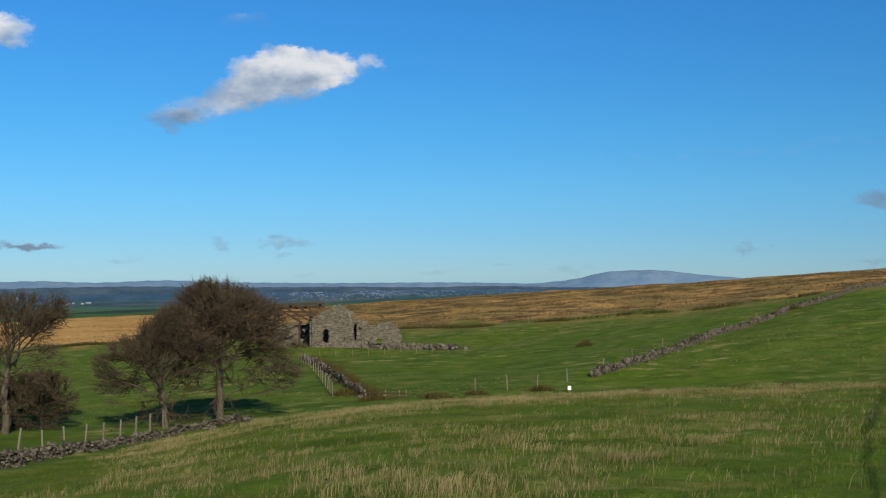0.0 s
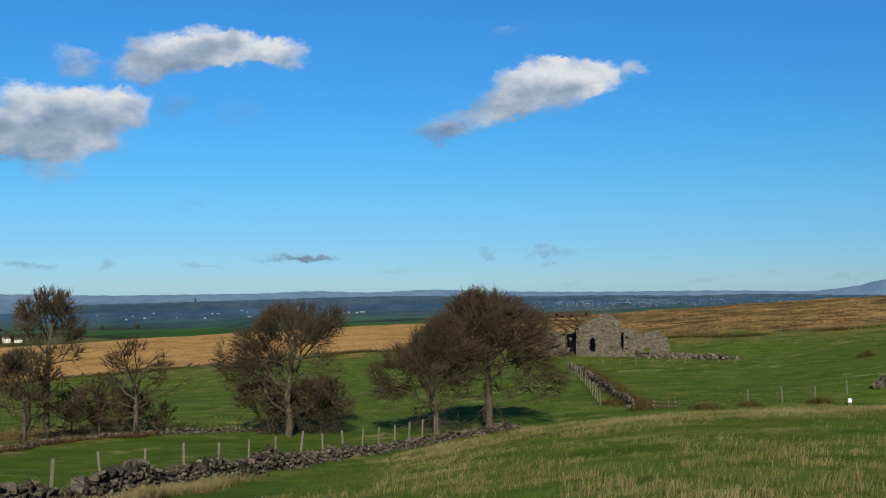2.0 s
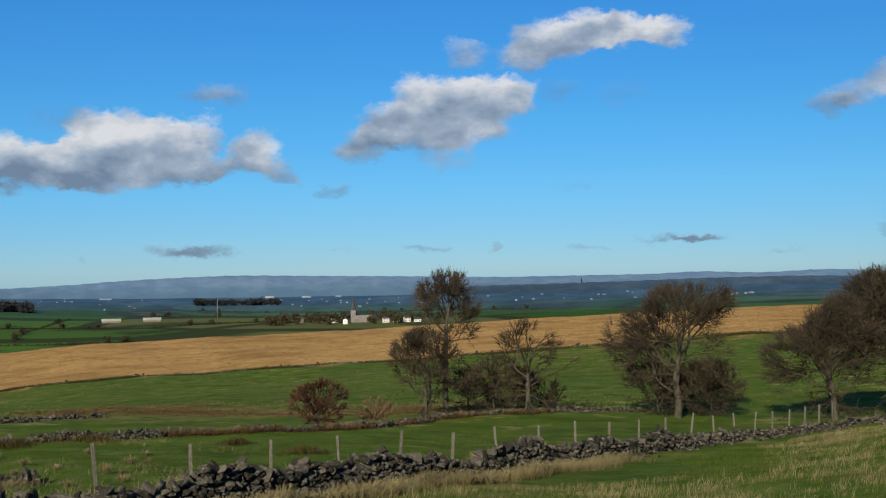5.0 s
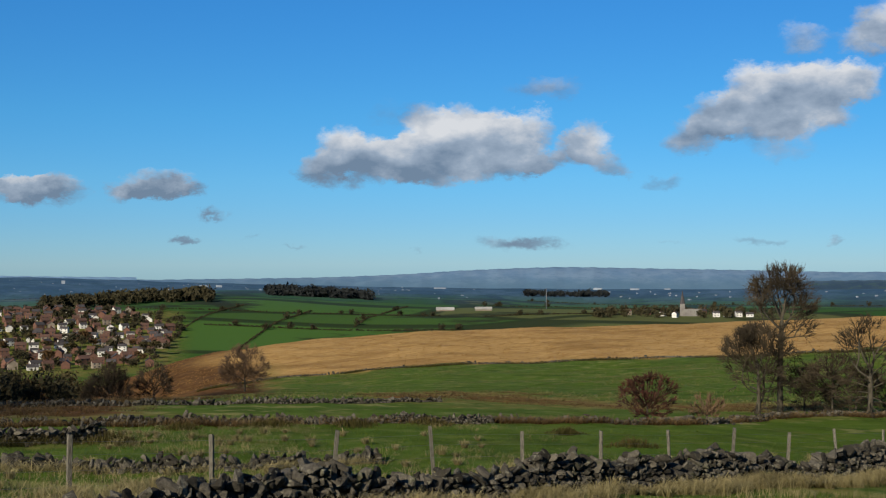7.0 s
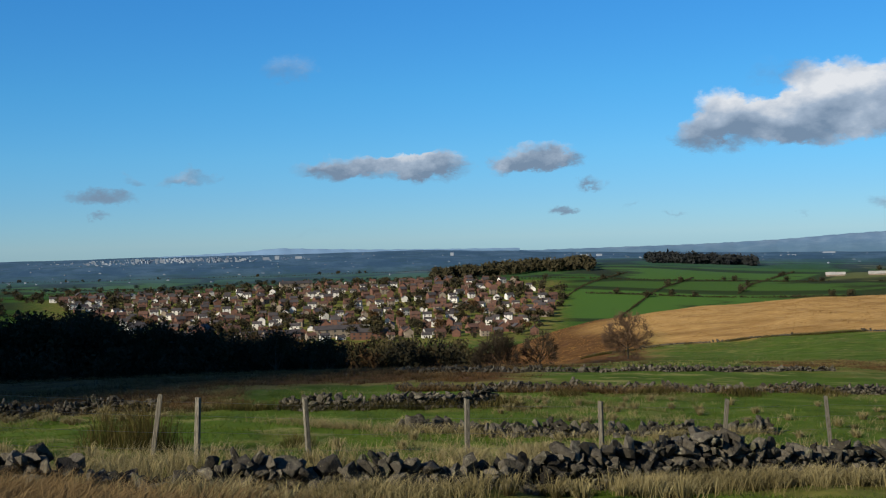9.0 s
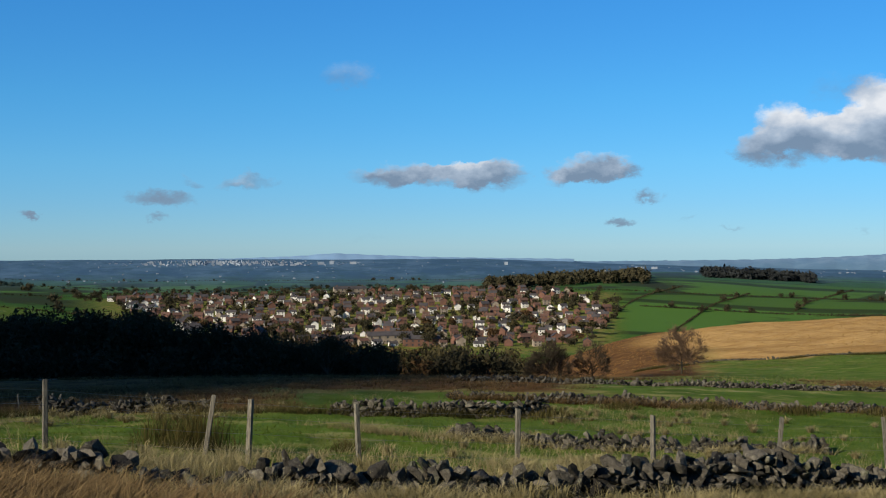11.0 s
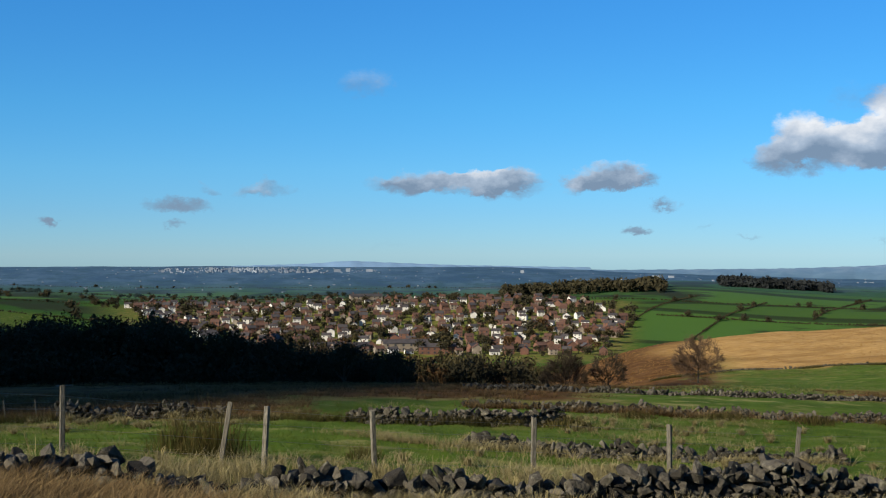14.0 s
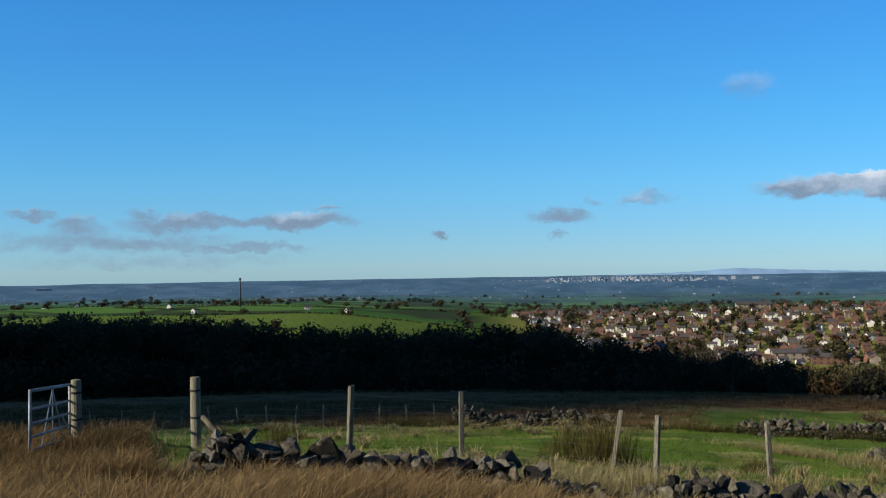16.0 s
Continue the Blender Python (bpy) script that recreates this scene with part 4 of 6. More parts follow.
# ---- bare trees: branches grow towards points scattered through the crown ----
def tubes(segs, sides):
    """Tapered tubes for segments (a, b, ra, rb), all in one set of vertices and faces."""
    a, b = np.array([s[0] for s in segs]), np.array([s[1] for s in segs])
    ra, rb = np.array([s[2] for s in segs]), np.array([s[3] for s in segs])
    d = b - a
    d /= np.linalg.norm(d, axis=1, keepdims=True) + 1e-9
    ref = np.where(np.abs(d[:, 2:3]) < 0.9, [[0, 0, 1.0]], [[1.0, 0, 0]])
    u = np.cross(d, ref)
    u /= np.linalg.norm(u, axis=1, keepdims=True)
    w = np.cross(d, u)
    ang = np.arange(sides) * 2 * np.pi / sides
    rim = np.cos(ang)[None, :, None] * u[:, None] + np.sin(ang)[None, :, None] * w[:, None]
    vs = np.concatenate([a[:, None] + rim * ra[:, None, None], b[:, None] + rim * rb[:, None, None]], 1)
    n = len(segs)
    i = np.arange(sides)
    q = np.stack([i, (i + 1) % sides, (i + 1) % sides + sides, i + sides], -1)
    f = (q[None] + (np.arange(n) * 2 * sides)[:, None, None]).reshape(-1, 4)
    return vs.reshape(-1, 3), f


def spikes(segs, rng):
    """Tapered slivers for twigs: segments (a, b, ra), one triangle each, turned at random."""
    a, b, r = np.array([s[0] for s in segs]), np.array([s[1] for s in segs]), np.array([s[2] for s in segs])
    d = b - a
    u = np.cross(d, rng.normal(size=d.shape))
    u /= np.linalg.norm(u, axis=1, keepdims=True) + 1e-9
    vs = np.stack([a - u * r[:, None], a + u * r[:, None], b], 1).reshape(-1, 3)
    return vs, np.arange(len(vs)).reshape(-1, 3)


def grow(rng, crown, trunk, limbs, step=0.3, depth=4):
    """Nodes and parents of a branch system: limbs fan out from the stem and fork until they leave the crown.
    crown: ellipsoids (x, y, z, rx, ry, rz, share); trunk: points of the stem."""
    mid, rad = np.array([c[:3] for c in crown], float), np.array([c[3:6] for c in crown], float)
    nodes, parent = [np.array(trunk[0], float)], [-1]
    for q in trunk[1:]:
        q = np.array(q, float)
        while np.linalg.norm(q - nodes[-1]) > step * 1.2:
            nodes.append(nodes[-1] + (q - nodes[-1]) / np.linalg.norm(q - nodes[-1]) * step)
            parent.append(len(nodes) - 2)
    stem = len(nodes)
    low = max(2, int(stem * 0.30))
    every, queue = (0.5, 0.42, 0.36, 0.33, 0.4), []
    for k in range(limbs):
        f = k / max(1, limbs - 1)
        j = int(low + (stem - 1 - low) * min(1.0, f * 1.25))
        az, el = k * 2.4 + rng.uniform(-0.4, 0.4), math.radians(-10 + 86 * f ** 1.6 + rng.uniform(-10, 10))
        queue.append((j, np.array([math.cos(az) * math.cos(el), math.sin(az) * math.cos(el), math.sin(el)]), 0, 9.0))
    while queue:
        j, d, level, life = queue.pop()
        gone, since, entered, at_ = 0.0, rng.uniform(-0.3, 0.2) - (0.5 if level == 0 else 0), False, j
        bow = rng.normal(size=3) * 0.05
        while gone < life:
            d = d + bow + rng.normal(size=3) * 0.11
            d[2] += 0.008
            d = d / np.linalg.norm(d)
            q = nodes[at_] + d * step
            r2 = (((q - mid) / rad) ** 2).sum(1).min()
            if r2 < 1:
                entered = True
            elif entered or level > 0 or gone > 3.5:
                break
            nodes.append(q)
            parent.append(at_)
            at_ = len(nodes) - 1
            gone += step
            since += step
            if level < depth and since > every[level]:
                since = rng.uniform(-0.1, 0.1)
                side = np.cross(d, rng.normal(size=3))
                side /= np.linalg.norm(side) + 1e-9
                t = math.radians(rng.uniform(28, 58))
                queue.append((at_, d * math.cos(t) + side * math.sin(t), level + 1, max(0.45, min(4.2, (life - gone) * 0.7)) * rng.uniform(0.75, 1.1) / (1 + 0.35 * level)))
    return np.array(nodes), np.array(parent)


def bare_tree(name, at, label, crown, trunk, trunk_r, seed, limbs=14, twigs=7, twig_len=0.75, twig_mat=None, group="", category="tree", step=0.3, twig_r=0.022, depth=4):
    rng = np.random.default_rng(seed)
    nodes, parent = grow(rng, crown, trunk, limbs, step, depth)
    n = len(nodes)
    load = np.ones(n)
    for i in range(n - 1, 0, -1):
        load[parent[i]] += load[i]
    kids = np.bincount(parent[1:], minlength=n)
    load = np.where(kids == 0, 1, load)
    rad = trunk_r * (load / load[0]) ** 0.5
    rad = np.maximum(rad, 0.009)
    rad[0] *= 1.35
    thick, thin = [], []
    for i in range(1, n):
        (thick if rad[i] > 0.03 else thin).append((nodes[parent[i]], nodes[i], min(rad[parent[i]], rad[i] * 1.6), rad[i]))
    v, f = tubes(thick, 7)
    t = thing(name, at, label, category, group)
    part("trunk", mesh_of("trunk", v, f, BARK, True), t, label="ridged grey-brown trunk and limbs")
    # twigs sprout from the thin outer growth and reach outwards
    heart = np.array([sum(c[k] * c[6] for c in crown) / sum(c[6] for c in crown) for k in range(3)]) - [0, 0, 1.2]
    ends = np.nonzero((kids == 0) | (rad < 0.03))[0]
    segs = [(a, b, rb * 1.1) for a, b, ra, rb in thin]
    for i in ends:
        d0 = nodes[i] - nodes[parent[i]]
        d0 = d0 / (np.linalg.norm(d0) + 1e-9)
        out = nodes[i] - heart
        out = out / (np.linalg.norm(out) + 1e-9)
        for _ in range(twigs if kids[i] == 0 else max(1, twigs // 2)):
            d = d0 * 0.5 + out * 0.55 + rng.normal(size=3) * 0.38
            d[2] += 0.05
            d /= np.linalg.norm(d)
            L = twig_len * rng.uniform(0.4, 1.15)
            segs.append((nodes[i], nodes[i] + d * L, twig_r))
            for q in (0.4, 0.7):
                d2 = d * 0.8 + rng.normal(size=3) * 0.38
                segs.append((nodes[i] + d * L * q, nodes[i] + d * L * q + d2 * L * 0.5, twig_r * 0.7))
    v1, f1 = tubes([q for q in thin if q[3] > 0.016], 3)
    v2, f2 = spikes(segs, rng)
    t1 = np.vstack([f1[:, [0, 1, 2]], f1[:, [0, 2, 3]]])
    part("crown", mesh_of("crown", np.vstack([v1, v2]), np.vstack([t1, f2 + len(v1)]), twig_mat or TWIG), t, label="fine leafless twigs", kind="stuff")
    return t


row = "bare trees along the wall"
bare_tree("tree", spot(10.35, 84), "tall bare domed tree with dense brown twigs behind the wall",
          [(0.1, 0, 5.7, 4.5, 4.0, 3.2, 1.0), (2.5, 0, 4.2, 3.3, 2.9, 2.2, 0.45), (-0.3, 0, 7.7, 2.5, 2.3, 1.7, 0.4), (-2.6, 0, 4.6, 2.2, 2.2, 1.4, 0.2)],
          [(0, 0, -0.2), (0.05, 0, 1.6), (-0.05, 0.1, 3.2), (0, 0, 5.6)], 0.25, 11, 32, 7, 0.8, group=row)
bare_tree("tree", spot(12.75, 83), "bare spreading tree with a pale forked trunk behind the wall",
          [(-1.2, 0, 3.9, 3.4, 2.8, 2.1, 0.8), (0.9, 0, 5.2, 2.8, 2.6, 2.6, 0.8), (-2.7, 0, 2.7, 1.8, 1.7, 0.9, 0.3)],
          [(0, 0, -0.2), (-0.05, 0, 1.0), (-0.3, 0, 1.9), (-0.4, 0, 3.0)], 0.24, 12, 26, 7, 0.8, group=row)
bare_tree("tree", spot(19.7, 83), "bare wide-spreading tree with crooked limbs",
          [(0.5, 0, 6.5, 2.9, 2.6, 2.3, 0.9), (-2.7, 0, 5.3, 2.5, 2.2, 1.7, 0.5), (2.5, 0, 7.5, 2.1, 1.9, 1.2, 0.4), (2.5, 0, 3.4, 2.3, 2.0, 1.6, 0.4), (-1.2, 0, 3.8, 3.0, 2.4, 1.9, 0.55)],
          [(0, 0, -0.2), (0.1, 0, 1.4), (-0.2, 0, 2.4), (0.2, 0, 4.4)], 0.27, 13, 26, 7, 0.75, group=row)
bare_tree("tree", spot(26.65, 83), "small bare twin-stemmed tree with a round head",
          [(0.1, 0, 4.2, 2.3, 2.0, 1.7, 0.8), (0.4, 0, 5.5, 1.5, 1.4, 0.9, 0.4)],
          [(0, 0, -0.2), (0.15, 0, 1.2), (0.1, 0, 2.4), (0.2, 0, 3.4)], 0.19, 14, 20, 8, 0.65, group=row)
bare_tree("tree", spot(30.45, 84), "tall slender bare tree with a round twiggy head",
          [(0.2, 0, 7.5, 2.3, 2.1, 2.1, 1.0), (0.4, 0, 5.6, 2.5, 1.8, 0.6, 0.3), (0.6, 0, 3.2, 2.2, 1.8, 1.3, 0.35)],
          [(0, 0, -0.2), (0.0, 0, 2.6), (0.1, 0, 5.2), (0.2, 0, 6.4)], 0.2, 15, 28, 8, 0.65, group=row)
bare_tree("tree", spot(31.4, 82), "small bare bushy tree in the shade of a taller one",
          [(0.0, 0, 3.6, 2.3, 2.0, 2.0, 1.0), (0.3, 0, 2.0, 2.1, 1.8, 1.0, 0.4)],
          [(0, 0, -0.2), (0.05, 0, 1.3), (0, 0, 3)], 0.15, 16, 22, 8, 0.6, group=row)


def shrub(at, label, wide, high, seed, mat=None, limbs=24, twigs=9, category="shrub", group="", twig_len=0.55, r=0.07, step=0.25, twig_r=0.023, name="shrub", depth=3):
    return bare_tree(name, at, label, [(0, 0, high * 0.52, wide / 2, wide / 2, high * 0.5, 1.0)], [(0, 0, -0.15), (0.02, 0, high * 0.2), (0, 0, high * 0.42)],
                     r, seed, limbs, twigs, twig_len, mat, group, category, step, twig_r, depth)


under = "thorn scrub under the bare trees"
shrub(spot(20.6, 85), "dense dark bare thorn bush under a tree", 4.4, 3.6, 31, group=under)
shrub(spot(18.2, 86), "dense dark bare thorn bush under a tree", 4.6, 3.6, 32, group=under)
shrub(spot(19.0, 87), "dense dark bare thorn bush under a tree", 4.6, 3.0, 33, group=under)
shrub(spot(28.2, 86), "tangled dark bare thorn bush between trees", 4.4, 3.8, 34, group=under)
shrub(spot(27.2, 87), "tangled dark bare thorn bush between trees", 4.0, 2.8, 35, group=under)
shrub(spot(25.7, 87), "tangled dark bare thorn bush between trees", 2.6, 2.0, 36, group=under)
shrub(spot(29.4, 87), "tangled dark bare thorn bush between trees", 3.0, 2.8, 37, group=under)
shrub(spot(36.4, 66), "dark red-berried thorn bush beside the broken wall", 3.2, 2.4, 38, TWIG_RED, 34, 10, twig_len=0.36, twig_r=0.03, depth=4)
shrub(spot(33.7, 70), "low brown bush in rusty grass", 1.9, 1.5, 39, TWIG_TAN, 24, 9, twig_len=0.35, twig_r=0.028)
shrub(spot(55.1, 150), "round bare birch bush at the foot of the moor", 5.6, 5.4, 40, TWIG_TAN, 22, 8, twig_len=0.8, r=0.12, step=0.35, twig_r=0.024)
shrub(spot(61.2, 185), "bare dark tree in the valley", 7, 8, 41, None, 22, 8, twig_len=1.0, r=0.16, step=0.5, twig_r=0.035, category="tree", name="tree")
shrub(spot(59.2, 190), "bare dark tree in the valley", 5, 6, 42, None, 20, 8, twig_len=1.0, r=0.14, step=0.45, twig_r=0.035, category="tree", name="tree")

# ---- grass: single blades near the walker, tufts further off ----
GRASS_GREEN = blade_material("pasture_grass", (0.048, 0.088, 0.007), (0.095, 0.140, 0.016), (0.145, 0.158, 0.042))
GRASS_STRAW = blade_material("dry_grass", (0.12, 0.100, 0.036), (0.30, 0.25, 0.115), (0.50, 0.43, 0.235))
GRASS_TAWNY = blade_material("tawny_moor_grass", (0.024, 0.013, 0.005), (0.13, 0.078, 0.028), (0.38, 0.27, 0.13))
GRASS_GOLD = blade_material("golden_moor_grass", (0.27, 0.15, 0.042), (0.45, 0.27, 0.085), (0.54, 0.36, 0.14))
GRASS_FADED = blade_material("faded_grass", (0.095, 0.118, 0.030), (0.18, 0.175, 0.062), (0.27, 0.25, 0.105))
RUSH = blade_material("rushes", (0.036, 0.042, 0.012), (0.085, 0.070, 0.02), (0.16, 0.115, 0.045))


def lumpy(x, y, k, seed):
    """A smooth field of about 0 to 1 that makes grass grow in patches."""
    rng = np.random.default_rng(seed)
    v = np.zeros_like(x)
    for o in range(4):
        for _ in range(3):
            a, p = rng.uniform(0, 2 * np.pi), rng.uniform(0, 6.3)
            kk = k * 1.9 ** o * rng.uniform(0.7, 1.3)
            v += np.sin((x * np.cos(a) + y * np.sin(a)) * kk + p) / 1.6 ** o
    return 0.5 + v / 9


rng = np.random.default_rng(7)


def likely(p, mid, soft=0.05):
    """Chance by a patch field, with a soft edge."""
    return rng.random(len(p)) < 1 / (1 + np.exp(-(p - mid) / soft))


def slivers(name, label, x, y, height, width, lean, material, seed, wind=(0.5, -0.15)):
    """Grass seen from far: one leaning triangle a blade."""
    rng = np.random.default_rng(seed)
    n = len(x)
    h, w = height * rng.uniform(0.6, 1.25, n), width * rng.uniform(0.7, 1.3, n)
    root = np.stack([x, y, ground(x, y) - 0.02], -1)
    tip = root + np.stack([(rng.normal(size=n) + wind[0]) * lean * h, (rng.normal(size=n) + wind[1]) * lean * h, h], -1)
    a = rng.uniform(0, 2 * np.pi, n)
    u = np.stack([np.cos(a), np.sin(a), 0 * a], -1) * (w / 2)[:, None]
    me = mesh_of(name, np.stack([root - u, root + u, tip], 1).reshape(-1, 3), np.arange(3 * n).reshape(-1, 3), material)
    me.attributes.new("up", "FLOAT", "POINT").data.foreach_set("value", np.tile(np.array([0, 0, 1.0], np.float32), n))
    return tagged(new(name, me), label, "grass", kind="stuff")


def blades(name, label, x, y, height, width, lean, material, seed, wind=(0.5, -0.15)):
    """Bent tapering blades of grass rooted at x, y; height and width may be arrays."""
    rng = np.random.default_rng(seed)
    n = len(x)
    h, w = np.broadcast_to(height, n) * rng.uniform(0.6, 1.25, n), np.broadcast_to(width, n) * rng.uniform(0.7, 1.3, n)
    root = np.stack([x, y, ground(x, y) - 0.02], -1)
    out = np.stack([rng.normal(size=n) + wind[0], rng.normal(size=n) + wind[1]], -1) * (lean * h)[:, None]
    mid = root + np.stack([out[:, 0] * 0.35, out[:, 1] * 0.35, h * 0.6], -1)
    tip = root + np.stack([out[:, 0], out[:, 1], h * rng.uniform(0.8, 1.0, n)], -1)
    a = rng.uniform(0, 2 * np.pi, n)
    u = np.stack([np.cos(a), np.sin(a), 0 * a], -1) * (w / 2)[:, None]
    vs = np.stack([root - u, root + u, mid - u * 0.8, mid + u * 0.8, tip], 1).reshape(-1, 3)
    k = (np.arange(n) * 5)[:, None, None]
    fs = (np.array([[0, 1, 3], [0, 3, 2], [2, 3, 4]])[None] + k).reshape(-1, 3)
    me = mesh_of(name, vs, fs, material)
    me.attributes.new("up", "FLOAT", "POINT").data.foreach_set("value", np.tile(np.array([0, 0, 0.55, 0.55, 1.0], np.float32), n))
    return tagged(new(name, me), label, "grass", kind="stuff")


def scatter(rng, n, az0, az1, r0, r1):
    a, r = np.radians(rng.uniform(az0, az1, n)), np.sqrt(rng.uniform(r0 * r0, r1 * r1, n))
    return -r * np.sin(a), r * np.cos(a)


def clumps(rng, cx, cy, per, spread):
    """Blades gathered round clump middles."""
    n = len(cx)
    x, y = np.repeat(cx, per), np.repeat(cy, per)
    return x + rng.normal(size=n * per) * spread, y + rng.normal(size=n * per) * spread


# short green sward
x, y = scatter(rng, 60000, -24, 60, 8.5, 30)
keep_ = x > -15.5
blades("pasture_grass", "short green pasture grass on the hillside", x[keep_], y[keep_], 0.03 + 0.16 * lumpy(x[keep_], y[keep_], 1.6, 21) ** 1.5, 0.009, 0.5, GRASS_GREEN, 1)
x, y = scatter(rng, 110000, -24, 20, 28, 62)
keep_ = x > -15.5
slivers("pasture_grass", "green pasture grass towards the brow", x[keep_], y[keep_], 0.04 + 0.18 * lumpy(x[keep_], y[keep_], 0.8, 22) ** 1.5, 0.016, 0.5, GRASS_GREEN, 2)
# standing dry stalks in drifts
x, y = scatter(rng, 42000, -24, 42, 8.5, 30)
p_ = 0.25 + 0.5 * lumpy(x, y, 0.22, 3) + 0.4 * (lumpy(x, y, 1.3, 4) - 0.5)
keep_ = (x > -15.0) & likely(p_ - 0.20 * np.clip((np.degrees(np.arctan2(x, y)) - 6) / 12, 0, 1), 0.66, 0.085)
x, y = clumps(rng, x[keep_], y[keep_], 5, 0.05)
blades("dry_grass", "pale dry grass stalks standing in drifts in the pasture", x, y, 0.10 + 0.20 * lumpy(x, y, 1.1, 31), 0.007, 0.30, GRASS_STRAW, 3)
x, y = scatter(rng, 36000, -24, 16, 28, 66)
p_ = 0.2 + 0.6 * lumpy(x, y, 0.16, 5) + 0.35 * (lumpy(x, y, 0.9, 6) - 0.5) + 0.10 * np.exp(-((np.hypot(x, y) - 57) / 6) ** 2)
keep_ = (x > -15.0) & likely(p_ - 0.16 * np.clip((np.degrees(np.arctan2(x, y)) - 6) / 12, 0, 1), 0.64, 0.08)
x, y = clumps(rng, x[keep_], y[keep_], 5, 0.09)
slivers("dry_grass", "pale dry grass along the brow of the field", x, y, 0.08 + 0.22 * lumpy(x, y, 0.9, 32), 0.016, 0.34, GRASS_STRAW, 4)
# long tawny grass by the gate
x, y = scatter(rng, 7500, 68, 108, 9.5, 17.0)
g_ = lumpy(x, y, 0.9, 8)
keep_ = (g_ > 0.28) & (np.hypot(x, y) < 12.3 + (np.degrees(np.arctan2(-x, y)) - 76 + 8 * (g_ - 0.5)) * 0.4) & (x > -16.6)
x, y = clumps(rng, x[keep_], y[keep_], 9, 0.09)
blades("moor_grass", "long tawny tussock grass blown over by wind", x, y, 0.56, 0.014, 0.42, GRASS_TAWNY, 5, (0.9, 0.4))
x, y = scatter(rng, 1500, 98.5, 108, 16.5, 24)
x, y = clumps(rng, x, y, 7, 0.1)
blades("moor_grass", "long tawny tussock grass round the gate", x, y, 0.42, 0.009, 0.45, GRASS_TAWNY, 6, (0.9, 0.4))
# grass along the foot of the wall
cy_ = rng.uniform(-2, 40, 1500)
cx_ = -16.75 + np.abs(rng.normal(size=1500)) * 0.55
keep_ = lumpy(cx_, cy_, 0.8, 9) > 0.42
x, y = clumps(rng, cx_[keep_], cy_[keep_], 16, 0.09)
blades("tussock_grass", "tussocks of dead grass at the foot of the wall", x, y, 0.40, 0.009, 0.5, GRASS_STRAW, 7)
cy_ = rng.uniform(-3, 34, 2600)
cx_ = -19.5 + rng.normal(size=2600) * 1.2
keep_ = lumpy(cx_, cy_, 0.6, 10) > 0.45
x, y = clumps(rng, cx_[keep_], cy_[keep_], 14, 0.10)
blades("tussock_grass", "pale tussock grass between wall and fence", x, y, 0.46, 0.009, 0.5, GRASS_STRAW, 8)
# arching tussocks, pale on top and dark at the heart
def tussocks(label, cx, cy, per, length, width, material, seed):
    rng = np.random.default_rng(seed)
    n = len(cx) * per
    a = rng.uniform(0, 2 * np.pi, n)
    q = np.sqrt(rng.random(n))
    size = np.repeat(rng.uniform(0.6, 1.25, len(cx)), per) * length
    x, y = np.repeat(cx, per) + np.cos(a) * q * size * 0.25, np.repeat(cy, per) + np.sin(a) * q * size * 0.25
    h = size * rng.uniform(0.7, 1.2, n)
    root = np.stack([x, y, ground(x, y) - 0.02], -1)
    far = h * (0.15 + 0.75 * q) + rng.normal(size=n) * 0.04
    way = np.stack([np.cos(a), np.sin(a)], -1)
    mid = root + np.stack([way[:, 0] * far * 0.45, way[:, 1] * far * 0.45, h * 0.62], -1)
    tip = root + np.stack([way[:, 0] * far + 0.06, way[:, 1] * far - 0.02, h * (0.85 - 0.5 * q * q)], -1)
    u = np.stack([-way[:, 1], way[:, 0], 0 * a], -1) * (width * rng.uniform(0.6, 1.3, n) / 2)[:, None]
    vs = np.stack([root - u, root + u, mid - u * 0.8, mid + u * 0.8, tip], 1).reshape(-1, 3)
    fs = (np.array([[0, 1, 3], [0, 3, 2], [2, 3, 4]])[None] + (np.arange(n) * 5)[:, None, None]).reshape(-1, 3)
    me = mesh_of("tussock_grass", vs, fs, material)
    me.attributes.new("up", "FLOAT", "POINT").data.foreach_set("value", np.tile(np.array([0, 0, 0.55, 0.55, 1.0], np.float32), n))
    return tagged(new("tussock_grass", me), label, "grass", kind="stuff")


cy_ = rng.uniform(-1, 34, 150)
cx_ = -16.72 + np.abs(rng.normal(size=150)) * 0.5
tussocks("arching straw-coloured tussocks at the foot of the wall", cx_, cy_, 80, 0.42, 0.014, GRASS_STRAW, 71)
cy_ = rng.uniform(-2, 40, 220)
tussocks("arching pale tussocks between wall and fence", -19.6 + rng.normal(size=220) * 1.0, cy_, 60, 0.48, 0.015, GRASS_STRAW, 72)
cx_, cy_ = scatter(rng, 320, 44, 96, 22, 50)
keep_ = (cx_ < -21.5) & likely(lumpy(cx_, cy_, 0.25, 11), 0.52, 0.06)
tussocks("pale tussocks scattered in the walled field", cx_[keep_], cy_[keep_], 70, 0.34, 0.018, GRASS_STRAW, 73)
# green grass of the field behind the fence
x, y = scatter(rng, 90000, 26, 95, 21, 58)
keep_ = (x < -18.5) & ((np.degrees(np.arctan2(-x, y)) < 72) | (np.hypot(x, y) < 43))
slivers("pasture_grass", "short green grass in the walled field", x[keep_], y[keep_], 0.09, 0.02, 0.6, GRASS_GREEN, 9)
x, y = scatter(rng, 5000, 40, 92, 22, 62)
p_ = lumpy(x, y, 0.25, 11)
keep_ = (x < -19) & likely(p_, 0.6, 0.04)
x, y = clumps(rng, x[keep_], y[keep_], 9, 0.13)
slivers("dry_grass", "dry tufts in the walled field", x, y, 0.2, 0.016, 0.5, GRASS_STRAW, 10)
